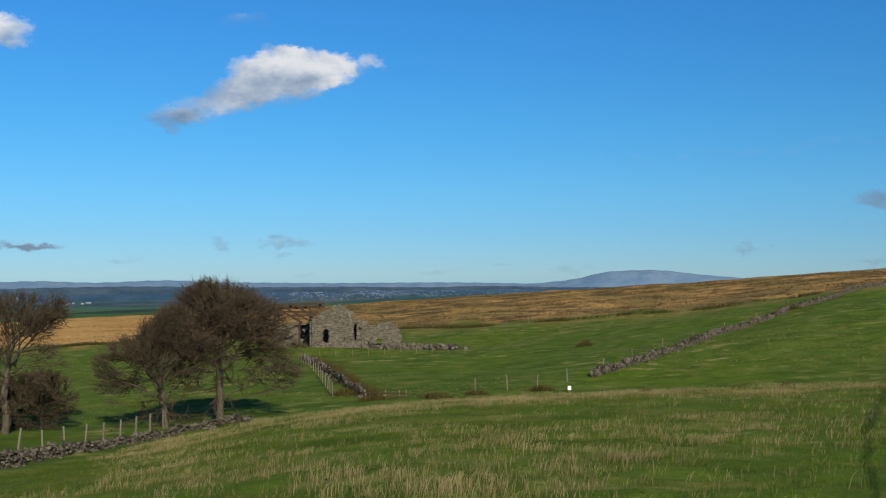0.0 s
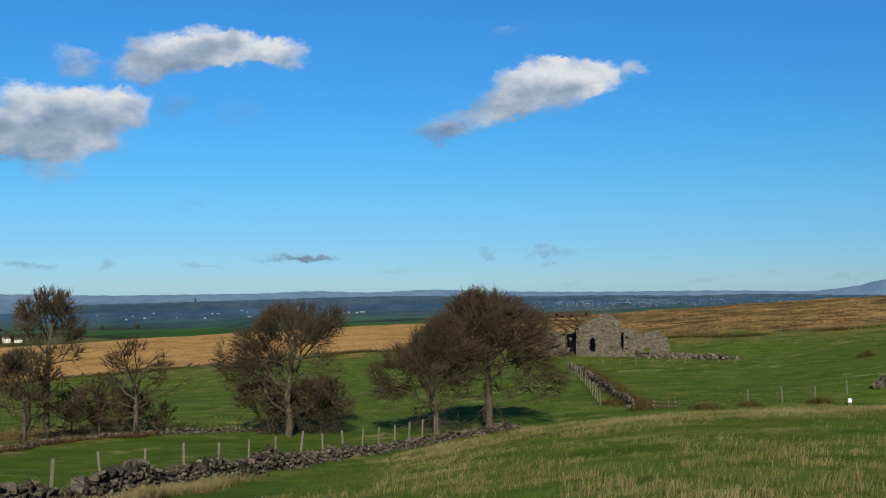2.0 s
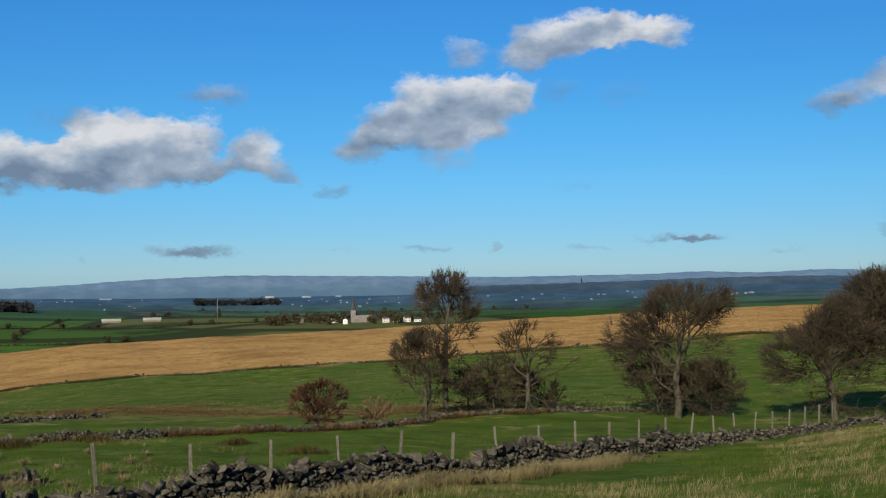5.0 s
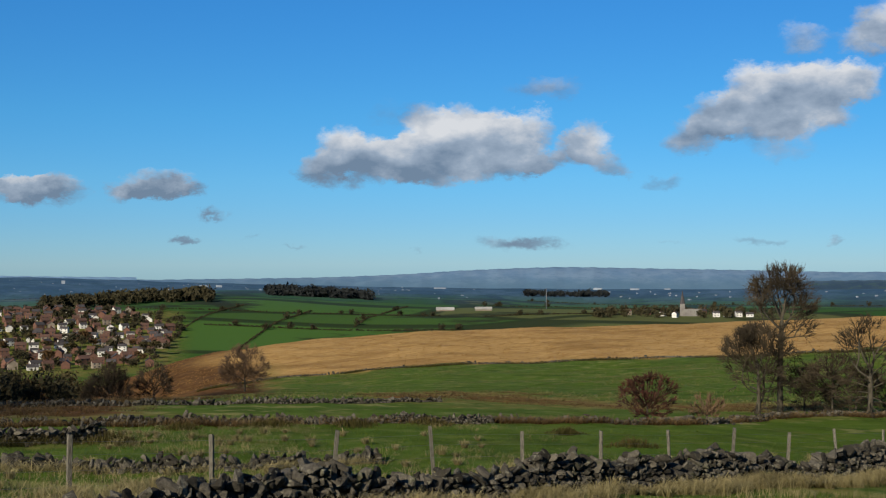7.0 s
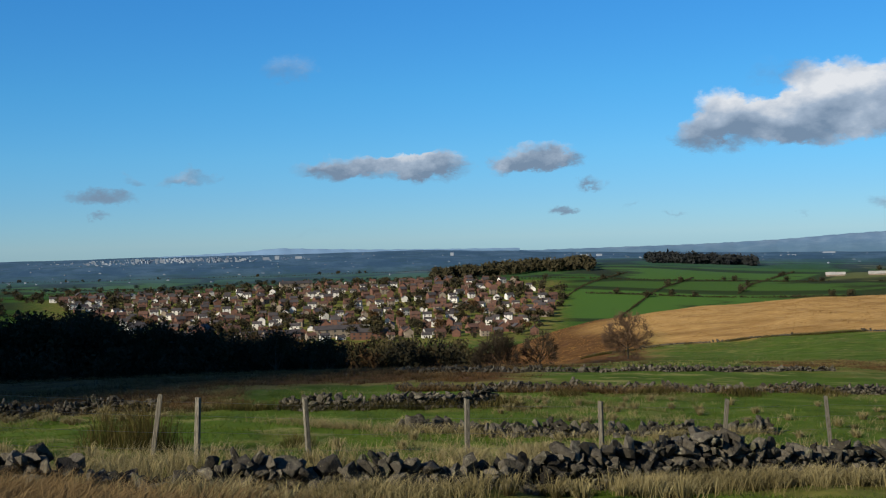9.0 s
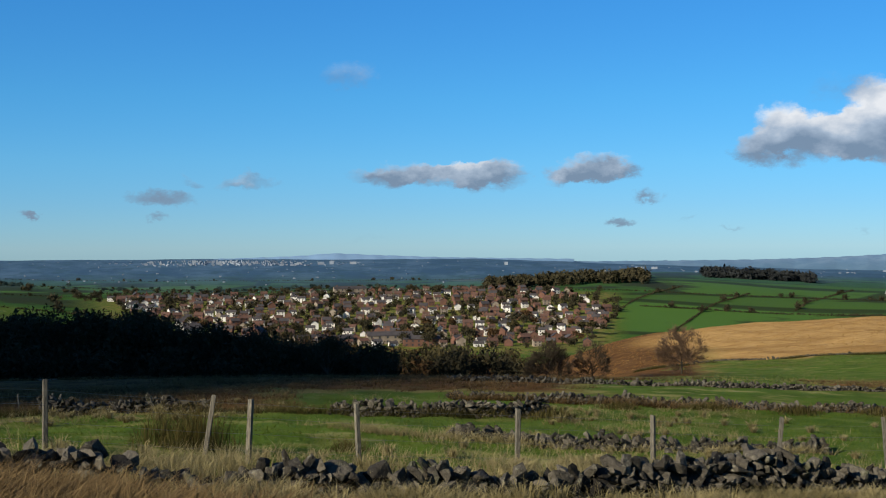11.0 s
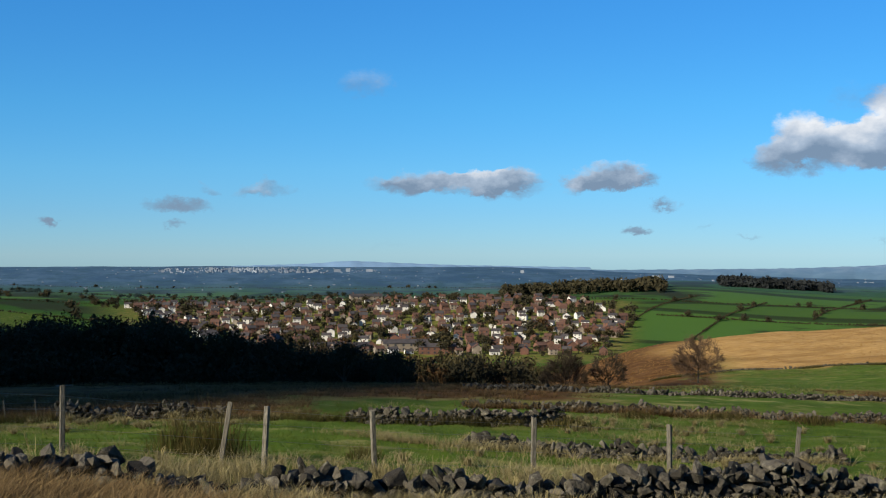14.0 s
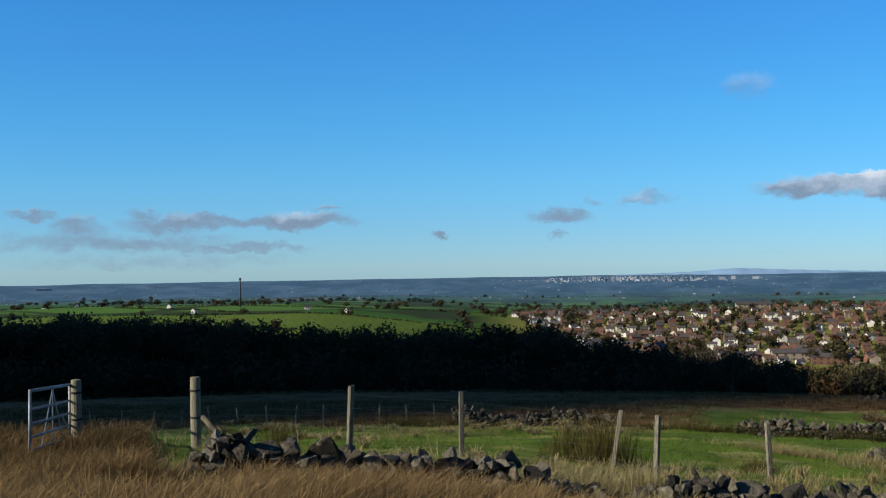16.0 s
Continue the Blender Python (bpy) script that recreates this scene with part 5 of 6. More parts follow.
# rough crest and the dark ground beyond the field
x, y = scatter(rng, 7000, 50, 108, 62, 104)
p_ = lumpy(x, y, 0.1, 12) + 0.012 * (np.hypot(x, y) - 84)
keep_ = likely(p_, 0.62, 0.06)
x, y = clumps(rng, x[keep_], y[keep_], 10, 0.22)
slivers("moor_grass", "rough tawny grass on the crest above the valley", x, y, 0.32, 0.028, 0.6, GRASS_TAWNY, 11)
x, y = scatter(rng, 3500, 73, 108, 44, 66)
x, y = clumps(rng, x, y, 8, 0.2)
slivers("moor_grass", "rough tawny grass on the far side of the field", x, y, 0.3, 0.02, 0.6, GRASS_TAWNY, 12)
x, y = scatter(rng, 2600, 28, 50, 84, 104)
keep_ = likely(lumpy(x, y, 0.15, 13), 0.62, 0.03)
x, y = clumps(rng, x[keep_], y[keep_], 10, 0.25)
slivers("moor_grass", "rusty grass and bracken behind the broken wall", x, y, 0.2, 0.03, 0.8, GRASS_TAWNY, 13)
# pale and dark tussocks that fleck the green hillsides
x, y = scatter(rng, 46000, -22, 56, 92, 228)
p_ = lumpy(x, y, 0.06, 41) + 0.3 * (lumpy(x, y, 0.25, 42) - 0.5)
keep_ = likely(p_, 0.57, 0.06)
x, y = clumps(rng, x[keep_], y[keep_], 3, 0.3)
slivers("tussock_grass", "pale dead tussocks that fleck the green hillside", x, y, 0.15, 0.13, 1.0, GRASS_FADED, 16)
# rushes and dead grass grown over the old walls
def overgrown(label, polar, n, spread, high, width, material, seed):
    pts = along([xy(a, r) for a, r in polar], 0.5)
    pick = [pts[i][0] for i in rng.integers(0, len(pts), n)]
    x, y = np.array([q.x for q in pick]), np.array([q.y for q in pick])
    keep_ = likely(lumpy(x, y, 0.35, seed), 0.5, 0.06)
    x, y = clumps(rng, x[keep_], y[keep_], 9, spread)
    slivers("rough_grass", label, x, y, high, width, 0.6, material, seed)


overgrown("dark rushes along the moor edge", [(57, 225), (50, 231), (44, 231), (36, 231), (26, 230), (16, 230), (9, 229)], 2600, 0.7, 0.55, 0.09, RUSH, 61)
overgrown("dark rushes along the moor edge", [(2, 228), (-6, 227), (-12, 226), (-17, 224)], 900, 0.8, 0.8, 0.1, RUSH, 62)
overgrown("brambles and rushes over the wall below the ruin", [(6.3, 158), (5.2, 132), (4.2, 112), (3.4, 100)], 900, 0.45, 0.7, 0.05, RUSH, 63)
overgrown("tawny grass over the broken wall", [(26, 83.5), (30, 78.5), (33.5, 65.5), (36.6, 60.5), (44, 58.5), (50, 55.5), (55, 55), (61, 55.5), (66, 56.5)], 1700, 0.3, 0.4, 0.03, GRASS_TAWNY, 64)
overgrown("pale grass among the fallen stones", [(73, 37.6), (69, 35), (66, 33.5), (60, 31.6), (54, 32.6), (49, 34.6)], 800, 0.35, 0.26, 0.018, GRASS_STRAW, 65)
overgrown("rushes among the fallen stones", [(87, 43.6), (79, 44.6), (73, 43.6), (65, 43.6), (61.5, 45.6)], 800, 0.35, 0.4, 0.02, RUSH, 66)
# moor grass on the tawny ridge
x, y = scatter(rng, 9000, -22, 14, 238, 425)
x, y = clumps(rng, x, y, 3, 0.5)
slivers("moor_grass", "dull brown moor grass and rushes on the ridge", x, y, 0.4, 0.16, 0.9, GRASS_TAWNY, 15)
x, y = scatter(rng, 9000, 12, 60, 238, 425)
x, y = clumps(rng, x, y, 3, 0.5)
slivers("moor_grass", "tawny moor grass on the ridge", x, y, 0.22, 0.2, 1.2, GRASS_GOLD, 14)


def rush_clump(at, label, wide, high, n, seed, width=0.012):
    rng = np.random.default_rng(seed)
    x, y = at[0] + rng.normal(size=n) * wide / 3.2, at[1] + rng.normal(size=n) * wide / 3.2
    b = blades("rush_clump", label, x, y, high * np.exp(-(((x - at[0]) ** 2 + (y - at[1]) ** 2) / (wide * 0.55) ** 2)), width, 0.32, RUSH, seed)
    b["kind"] = ""
    return tagged(b, label, "rushes", "rush clumps", "stuff")


for az_, r_, w_, h_, s_ in ((77.2, 25.5, 1.5, 1.35, 1), (77.6, 25.7, 1.1, 1.2, 27), (79.0, 26.2, 1.2, 1.1, 2), (92.6, 21.6, 0.7, 0.75, 28), (70.6, 27.5, 0.9, 0.45, 3), (61, 44, 2.0, 0.6, 4), (64, 46, 1.5, 0.6, 5), (54, 54, 2.2, 0.6, 6), (50, 54.5, 1.8, 0.6, 7), (46.5, 56, 2.0, 0.55, 8),
                            (40.2, 52, 1.4, 0.5, 9), (37.0, 46, 1.8, 0.5, 10), (95, 33, 1.2, 0.6, 11), (91.5, 30, 1.0, 0.5, 12), (99.5, 36, 1.6, 0.6, 13), (0.4, 96, 2.6, 0.75, 14), (-1.6, 98, 1.8, 0.6, 15), (-4.6, 100, 2.4, 0.7, 16), (3.3, 97, 2.2, 0.8, 17),
                            (4.6, 103, 2.2, 0.9, 18), (-6.6, 150, 1.8, 1.1, 19), (-15.8, 178, 3.0, 1.4, 20), (-11.0, 62, 0.9, 0.3, 23), (-13.5, 63, 1.2, 0.3, 24), (-15.6, 61, 1.0, 0.35, 25), (-9.4, 60, 0.8, 0.25, 26), (58, 52, 1.6, 0.5, 21), (67.5, 45, 2.0, 0.5, 22)):
    rush_clump(xy(az_, r_), "clump of brown-green rushes in the pasture", w_, h_ * (1.0 if r_ < 30 else 0.85), 420, 100 + s_, 0.010 if r_ < 40 else 0.03 if r_ < 80 else 0.05)

# ---- the nearest stones of the wall, laid one by one ----
for i, m in enumerate(NEAR_STONES):
    part("stone", ROCK_ME[(i * 5 + i // 3) % len(ROCK_ME)], near_wall, Matrix.Translation(-at0) @ m)

# ---- the roofless farmhouse ----
def masonry(name, width, height, thick, openings, seed, block=(0.30, 0.16), skyline=None, material=None):
    """A rough wall in courses of squared stones, x across and z up; openings (x0, x1, z0, z1, arched) go right through it.
    skyline: the height of the wall by x."""
    rnd = random.Random(seed)
    vs, fs = [], []
    box = np.array([[0, 0, 0], [1, 0, 0], [1, 1, 0], [0, 1, 0], [0, 0, 1], [1, 0, 1], [1, 1, 1], [0, 1, 1]], float)
    quad = np.array([[0, 3, 2, 1], [4, 5, 6, 7], [0, 1, 5, 4], [1, 2, 6, 5], [2, 3, 7, 6], [3, 0, 4, 7]])
    z = -0.6
    while z < height:
        h = block[1] * rnd.uniform(0.8, 1.2)
        x = rnd.uniform(-0.2, 0)
        while x < width:
            w = block[0] * rnd.uniform(0.6, 1.5)
            cx, cz = x + w / 2, z + h / 2
            open_ = False
            for x0, x1, z0, z1, arch in openings:
                top = z1 - (arch * (2 * (cx - (x0 + x1) / 2) / (x1 - x0)) ** 2 if arch else 0)
                open_ |= x0 - 0.03 < cx < x1 + 0.03 and z0 < cz < top
            lim = skyline(cx) if skyline else height
            if not open_ and 0 <= cx <= width and cz < lim + rnd.uniform(-0.18, 0.12):
                a, b = max(0, x), min(width, x + w)
                g, d0, d1 = 0.012, rnd.uniform(-0.03, 0.03), rnd.uniform(-0.03, 0.03)
                v = box * [b - a - g, thick + d0 + d1, h - g] + [a, -d0, z]
                v += np.array([[rnd.uniform(-0.015, 0.015) for _ in range(3)] for _ in range(8)])
                fs.append(quad + len(vs) * 8)
                vs.append(v)
            x += w
        z += h
    return mesh_of(name, np.vstack(vs), np.vstack(fs), material or RUIN_STONE)


ruin_at = spot(6.15, 180)
ruin = thing("ruined_farmhouse", ruin_at, "roofless stone farmhouse ruin with bare roof timbers", "ruin", turn=5.5)
gable_top = lambda x: 4.4 + 2.1 * max(0.0, 1 - abs(x - 3.9) / 3.4) - (1.2 if x > 6.6 else 0)
part("gable_wall", masonry("gable_wall", 7.3, 6.6, 0.6, [(1.7, 2.4, 0.7, 4.3, 0.4), (4.75, 5.6, 0.9, 1.95, 0), (6.2, 7.1, 0.9, 5.0, 0)], 1, skyline=gable_top), ruin, label="weathered stone gable with tall openings", kind="stuff")
ragged = lambda x: 3.5 - 0.25 * math.sin(x * 1.3) - (0.9 * (x - 4.4) if x > 4.4 else 0) + (0.5 if x < 0.9 else 0)
part("side_wall", masonry("side_wall", 5.9, 4.2, 0.6, [(2.2, 3.0, 0.3, 1.3, 0)], 2, skyline=ragged), ruin, pose(7.35, 0.15, 0, 0, 0, -3), kind="stuff")
part("side_wall", masonry("side_wall", 9.0, 4.3, 0.6, [], 3, skyline=lambda x: 4.0 - 0.3 * math.sin(x)), ruin, pose(0.3, 0.6, 0, 0, 0, 92), kind="stuff")
part("side_wall", masonry("side_wall", 9.0, 4.3, 0.6, [(4, 5, 0.8, 2.0, 0)], 4, skyline=lambda x: 3.4 - 0.5 * math.sin(x * 0.8)), ruin, pose(7.2, 0.7, 0, 0, 0, 88), kind="stuff")
part("gable_wall", masonry("gable_wall", 7.0, 6.0, 0.6, [(3, 4, 0.8, 2.2, 0)], 5, skyline=lambda x: 3.6 + 1.6 * max(0, 1 - abs(x - 3.5) / 3.2)), ruin, pose(0.2, 9.2, 0), kind="stuff")
# open barn on the far side of the gable, its roof frame still up
part("barn_wall", masonry("barn_wall", 4.0, 3.6, 0.6, [], 6, skyline=lambda x: 3.1 + 0.2 * math.sin(3 * x)), ruin, pose(-5.9, 0.3, 0), kind="stuff")
part("barn_wall", masonry("barn_wall", 6.2, 4.0, 0.6, [], 7, skyline=lambda x: 3.2), ruin, pose(-5.9, 8.6, 0), kind="stuff")
part("barn_wall", masonry("barn_wall", 8.3, 4.0, 0.6, [], 8, skyline=lambda x: 3.3), ruin, pose(-5.4, 0.6, 0, 0, 0, 92), kind="stuff")


def timber(a, b, w=0.2):
    a, b = Vector(a), Vector(b)
    m = Matrix.Translation((a + b) / 2) @ (b - a).to_track_quat("X", "Z").to_matrix().to_4x4()
    return box_mesh("roof_timber", ((b - a).length, w, w), RAIL, m, 0.02)


for a, b in (((-6.0, 0.5, 6.1), (1.9, 0.5, 6.35)), ((-5.8, 1.4, 5.5), (1.9, 1.3, 5.75)), ((-4.2, 0.5, 5.15), (1.0, 0.6, 5.0)), ((-3.0, 0.3, 4.5), (0.5, 0.4, 4.6)), ((-6.0, 0.5, 6.1), (-1.4, 0.3, 3.5)), ((-4.6, 0.4, 6.1), (-0.6, 0.3, 3.9)),
             ((-1.0, 0.5, 6.2), (0.8, 0.3, 4.2)), ((-2.6, 0.6, 6.2), (0.2, 0.3, 4.4)), ((-6.0, 6.0, 5.6), (1.9, 6.0, 5.8)), ((-5.8, 0.6, 6.0), (-5.8, 6.0, 5.6)), ((1.2, 0.6, 6.3), (1.2, 6.0, 5.8)), ((-3.2, 0.6, 6.15), (-3.2, 6.0, 5.7)), ((-0.9, 0.6, 6.2), (-0.9, 6.0, 5.7)), ((-1.8, 0.35, 0), (-1.8, 0.35, 3.6))):
    part("roof_timber", timber(Vector(a) + Vector((0, 0, 0.1)), Vector(b) + Vector((0, 0, 0.1)), 0.27), ruin, label="bare brown roof timber")

rubble = thing("rubble_heap", spot(1.2, 176), "low heap of fallen building stone beside the ruin", "rubble")
rr = random.Random(9)
part("stone_heap", joined_stones("stone_heap", [Matrix.Translation((rr.gauss(0, 2.6), rr.gauss(0, 0.8), rr.uniform(0, 0.7) * math.exp(-(i % 7) / 5))) @ Euler((rr.uniform(-1, 1), rr.uniform(-1, 1), rr.uniform(0, 6))).to_matrix().to_4x4()
     @ Matrix.Diagonal((rr.uniform(0.4, 0.9), rr.uniform(0.3, 0.6), rr.uniform(0.3, 0.5), 1)) for i in range(260)], RUIN_STONE), rubble, kind="stuff")
far_wall("low ruined yard wall of the farmhouse", [(3.6, 176), (2.2, 175), (0.6, 176), (-0.6, 178)], 0.7, 41, 0.36, 1.2, 0.4)

# wooden hurdle in the gap where wall and fence meet
hurdle = thing("hurdle", spot(2.7, 97), "low weathered timber rail hurdle in a gateway", "gate", turn=3)
for h in (0.12, 0.38):
    part("rail", box_mesh("rail", (3.4, 0.06, 0.11), RAIL, Matrix.Translation((0, 0, h + 0.1)) @ Matrix.Rotation(radians(2), 4, "Y"), 0.01), hurdle)
for px_ in (-1.6, 0.0, 1.1, 1.65):
    part("post", box_mesh("post", (0.09, 0.09, 1.1), POST, Matrix.Translation((px_, 0.06, 0.2)), 0.01), hurdle)

# white trough on the brow
trough = thing("water_trough", spot(-5.9, 99, 0.14), "small white water tank by the wall end", "trough")
WHITE = plain_material("white_paint", (0.78, 0.78, 0.76), (0.66, 0.66, 0.62), 5, 0.6, 0, 0.1)
bm = bmesh.new()
add_box(bm, (0.28, 0.28, 0.28), Matrix.Translation((0, 0, 0.16)), 0.03)
add_box(bm, (0.22, 0.22, 0.05), Matrix.Translation((0, 0, 0.31)), 0.01)
part("tank", mesh_from("tank", bm, WHITE), trough)
for sx in (-0.09, 0.09):
    part("leg", box_mesh("leg", (0.06, 0.2, 0.36), POST, Matrix.Translation((sx, 0, -0.15))), trough)

# ---- field gate ----
TYRE = plain_material("tyre_rubber", (0.02, 0.02, 0.02), (0.03, 0.03, 0.03), 9, 0.8, 0, 0)
def gatepost(az, r, high, lean, label):
    p = thing("gatepost", spot(az, r), label, "gatepost", "gateposts")
    bm = bmesh.new()
    add_rod(bm, (0, 0, -0.3), (lean, 0, high), 0.098, 0.09, 14)
    bmesh.ops.bevel(bm, geom=[e for e in bm.edges if e.calc_length() < 0.1 and e.verts[0].co.z > 0.5], offset=0.012, segments=1, affect="EDGES")
    part("timber_round", mesh_from("timber_round", bm, ROUND_POST, False), p)
    for z in (high * 0.42, high * 0.8):
        part("iron_strap", rod_mesh("iron_strap", (lean * 0.5, 0, z), (lean * 0.5, 0, z + 0.035), 0.103, TYRE, sides=14), p, label="dark rusty iron strap")
    return p


gatepost(96.25, 22.6, 1.27, 0.0, "stout round timber gatepost at the end of the wall")
gatepost(101.45, 22.6, 1.22, 0.0, "pale round timber gatepost with a steel gate behind")
hung, swung = spot(101.75, 22.6), spot(103.25, 19.9)   # it stands open, towards the walker
gate = thing("field_gate", hung, "galvanised tubular steel field gate standing open", "gate", turn=math.degrees(math.atan2(swung.y - hung.y, swung.x - hung.x)))
gate.matrix_world = gate.matrix_world @ Matrix.Rotation(radians(-3.5), 4, "Y")   # the free end hitched up
bars = [(0.0, 0.22, 3.0, 0.22), (0.0, 0.42, 3.0, 0.42), (0.0, 0.62, 3.0, 0.62), (0.0, 0.84, 3.0, 0.84), (0.0, 1.12, 3.0, 1.12)]
for x0, z0, x1, z1 in bars:
    part("bar", rod_mesh("bar", (x0, 0, z0), (x1, 0, z1), 0.021 if z0 < 1 else 0.027, GALV), gate)
for px_ in (0.0, 3.0):
    part("upright", rod_mesh("upright", (px_, 0, 0.2), (px_, 0, 1.14), 0.026, GALV), gate)
for a, b in (((1.5, 0.02, 1.1), (0.7, 0.02, 0.22)), ((1.5, 0.02, 1.1), (2.3, 0.02, 0.22)), ((1.5, 0.02, 1.12), (1.5, 0.02, 0.22)), ((0.1, 0.02, 0.3), (0.75, 0.02, 0.62))):
    part("brace", box_mesh("brace", ((Vector(b) - Vector(a)).length, 0.012, 0.04), GALV, Matrix.Translation((Vector(a) + Vector(b)) / 2) @ (Vector(b) - Vector(a)).to_track_quat("X", "Z").to_matrix().to_4x4()), gate)
prop = thing("timber_strut", spot(95.3, 21.9), "fallen weathered timber strut against the gatepost", "timber", turn=math.degrees(math.atan2(spot(94.3, 21.2).y - spot(96.2, 22.3).y, spot(94.3, 21.2).x - spot(96.2, 22.3).x)))
part("pole", rod_mesh("pole", (-0.45, 0, 0.62), (0.5, 0, 0.12), 0.05, BARK, 0.045), prop)
# large single stones on the wall
for i, (a, r, w, h) in enumerate(((95.2, 17.4, 0.5, 0.4), (94.2, 17.3, 0.55, 0.45), (93.0, 17.4, 0.42, 0.36), (87.6, 17.5, 0.45, 0.34), (84.7, 17.4, 0.5, 0.38), (86.0, 17.5, 0.36, 0.3), (69.2, 18.5, 0.55, 0.42), (62.6, 19.4, 0.42, 0.36), (80.4, 17.6, 0.4, 0.3))):
    st = thing("boulder", spot(a, r, 0.42), "large angular gritstone on the tumbled wall", "stone", "large wall stones", turn=i * 47)
    part("rock", ROCK_ME[(i * 3) % len(ROCK_ME)], st, pose(0, 0, 0, 15 * (i % 3), 12 * (i % 4), 0) @ Matrix.Diagonal((w * 0.75, w * 0.6, h * 0.7, 1)))

# ---- a parked car, half hidden below the crest ----
CAR_PAINT = plain_material("blue_grey_paint", (0.08, 0.10, 0.13), (0.07, 0.09, 0.11), 3, 0.35, 0.3, 0)
CAR_GLASS = plain_material("car_glass", (0.03, 0.04, 0.05), (0.04, 0.05, 0.06), 3, 0.1, 0, 0)
car = thing("car", spot(84.1, 116), "small blue-grey car parked on rough ground", "car", turn=88)
bm = bmesh.new()
add_box(bm, (4.0, 1.65, 0.6), Matrix.Translation((0, 0, 0.55)), 0.12)
add_box(bm, (2.1, 1.5, 0.55), Matrix.Translation((-0.2, 0, 1.05)), 0.2)
part("body", mesh_from("body", bm, CAR_PAINT, False), car)
for sx, sy in ((-1.25, -0.8), (1.25, -0.8), (-1.25, 0.8), (1.25, 0.8)):
    part("wheel", rod_mesh("wheel", (sx, sy - 0.09, 0.3), (sx, sy + 0.09, 0.3), 0.3, TYRE, sides=16), car)
for sy in (-0.76, 0.76):
    part("window", box_mesh("window", (1.6, 0.02, 0.32), CAR_GLASS, Matrix.Translation((-0.2, sy, 1.1))), car)

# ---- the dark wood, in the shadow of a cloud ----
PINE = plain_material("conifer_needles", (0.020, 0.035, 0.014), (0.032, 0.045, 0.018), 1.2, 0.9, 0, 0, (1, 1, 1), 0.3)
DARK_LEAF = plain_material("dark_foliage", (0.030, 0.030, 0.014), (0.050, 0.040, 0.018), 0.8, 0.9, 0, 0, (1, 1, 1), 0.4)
AUTUMN = plain_material("autumn_leaves", (0.10, 0.052, 0.018), (0.055, 0.036, 0.014), 0.5, 0.9, 0, 0, (1, 1, 1), 0.5)
OLIVE = plain_material("olive_leaves", (0.055, 0.048, 0.018), (0.065, 0.050, 0.018), 0.5, 0.9, 0, 0, (1, 1, 1), 0.5)


def leaf_cloud(rng, centre, radii, n, size, hollow=0.6):
    """Small leaf-clump triangles scattered through a shell."""
    v = rng.normal(size=(n, 3))
    v /= np.linalg.norm(v, axis=1, keepdims=True)
    v *= rng.uniform(hollow, 1, (n, 1))
    c = v * radii + centre
    t = rng.normal(size=(n, 3, 3)) * size
    return c[:, None] + t


def broadleaf(seed, high, wide, material, leaves=900, size=0.28):
    rng = np.random.default_rng(seed)
    t = thing("tree", (0, 0, -500), "leafy autumn tree", "tree")
    rnd = random.Random(seed)
    bm = bmesh.new()
    add_rod(bm, (0, 0, -0.5), (0.1, 0, high * 0.5), wide * 0.035, wide * 0.022, 7)
    limbs = []
    for k in range(7):
        a = k * 0.9 + rnd.uniform(-0.3, 0.3)
        tip = Vector((math.cos(a) * wide * 0.33, math.sin(a) * wide * 0.33, high * rnd.uniform(0.55, 0.85)))
        add_rod(bm, (0.05, 0, high * rnd.uniform(0.25, 0.45)), tip, wide * 0.016, wide * 0.006, 5)
        limbs.append(tip)
    part("trunk", mesh_from("trunk", bm, BARK, True), t)
    tri = [leaf_cloud(rng, np.array(tip), np.array([wide * 0.24, wide * 0.24, high * 0.17]) * rng.uniform(0.7, 1.25), leaves // 9, size, 0.3) for tip in limbs]
    tri.append(leaf_cloud(rng, np.array([0, 0, high * 0.78]), np.array([wide * 0.27, wide * 0.27, high * 0.22]), leaves // 5, size, 0.3))
    vs = np.vstack(tri).reshape(-1, 3)
    part("crown", mesh_of("crown", vs, np.arange(len(vs)).reshape(-1, 3), material), t, kind="stuff")
    return t


def conifer(seed, high, wide):
    rng = np.random.default_rng(seed)
    t = thing("conifer", (0, 0, -500), "tall dark conifer in a shaded wood", "tree")
    part("trunk", rod_mesh("trunk", (0, 0, -0.5), (0, 0, high * 0.95), wide * 0.05, BARK, 0.04, 7), t)
    tris = []
    z = high * 0.12
    while z < high:
        f = 1 - (z / high)
        reach = wide * 0.5 * (f ** 0.75) + 0.15
        for k in range(9):
            a = rng.uniform(0, 6.28)
            L = reach * rng.uniform(0.7, 1.15)
            d = np.array([math.cos(a), math.sin(a), 0])
            s = np.array([-d[1], d[0], 0])
            for q in (0.35, 0.65, 1.0):
                p = d * L * q + [0, 0, z - 0.25 * L * q]
                w = (1.15 - q) * 0.55 * reach + 0.12
                tris.append([p + s * w - [0, 0, 0.25], p - s * w - [0, 0, 0.2], p - d * L * 0.35 + [0, 0, 0.28]])
        z += high * 0.045
    vs = np.array(tris).reshape(-1, 3)
    part("foliage", mesh_of("foliage", vs, np.arange(len(vs)).reshape(-1, 3), PINE), t, kind="stuff")
    return t


def drop(ob):
    for o in (*ob.children_recursive, ob):
        bpy.data.objects.remove(o)


def plant(protos, spots, group, label, rnd, lo=0.85, hi=1.15):
    for i, p in enumerate(spots):
        src = protos[rnd.randrange(len(protos))]
        s = rnd.uniform(lo, hi)
        c = copy_thing(src, Matrix.Translation(p) @ Matrix.Rotation(rnd.uniform(0, 6.28), 4, "Z") @ Matrix.Scale(s, 4))
        tagged(c, label, "tree", group)


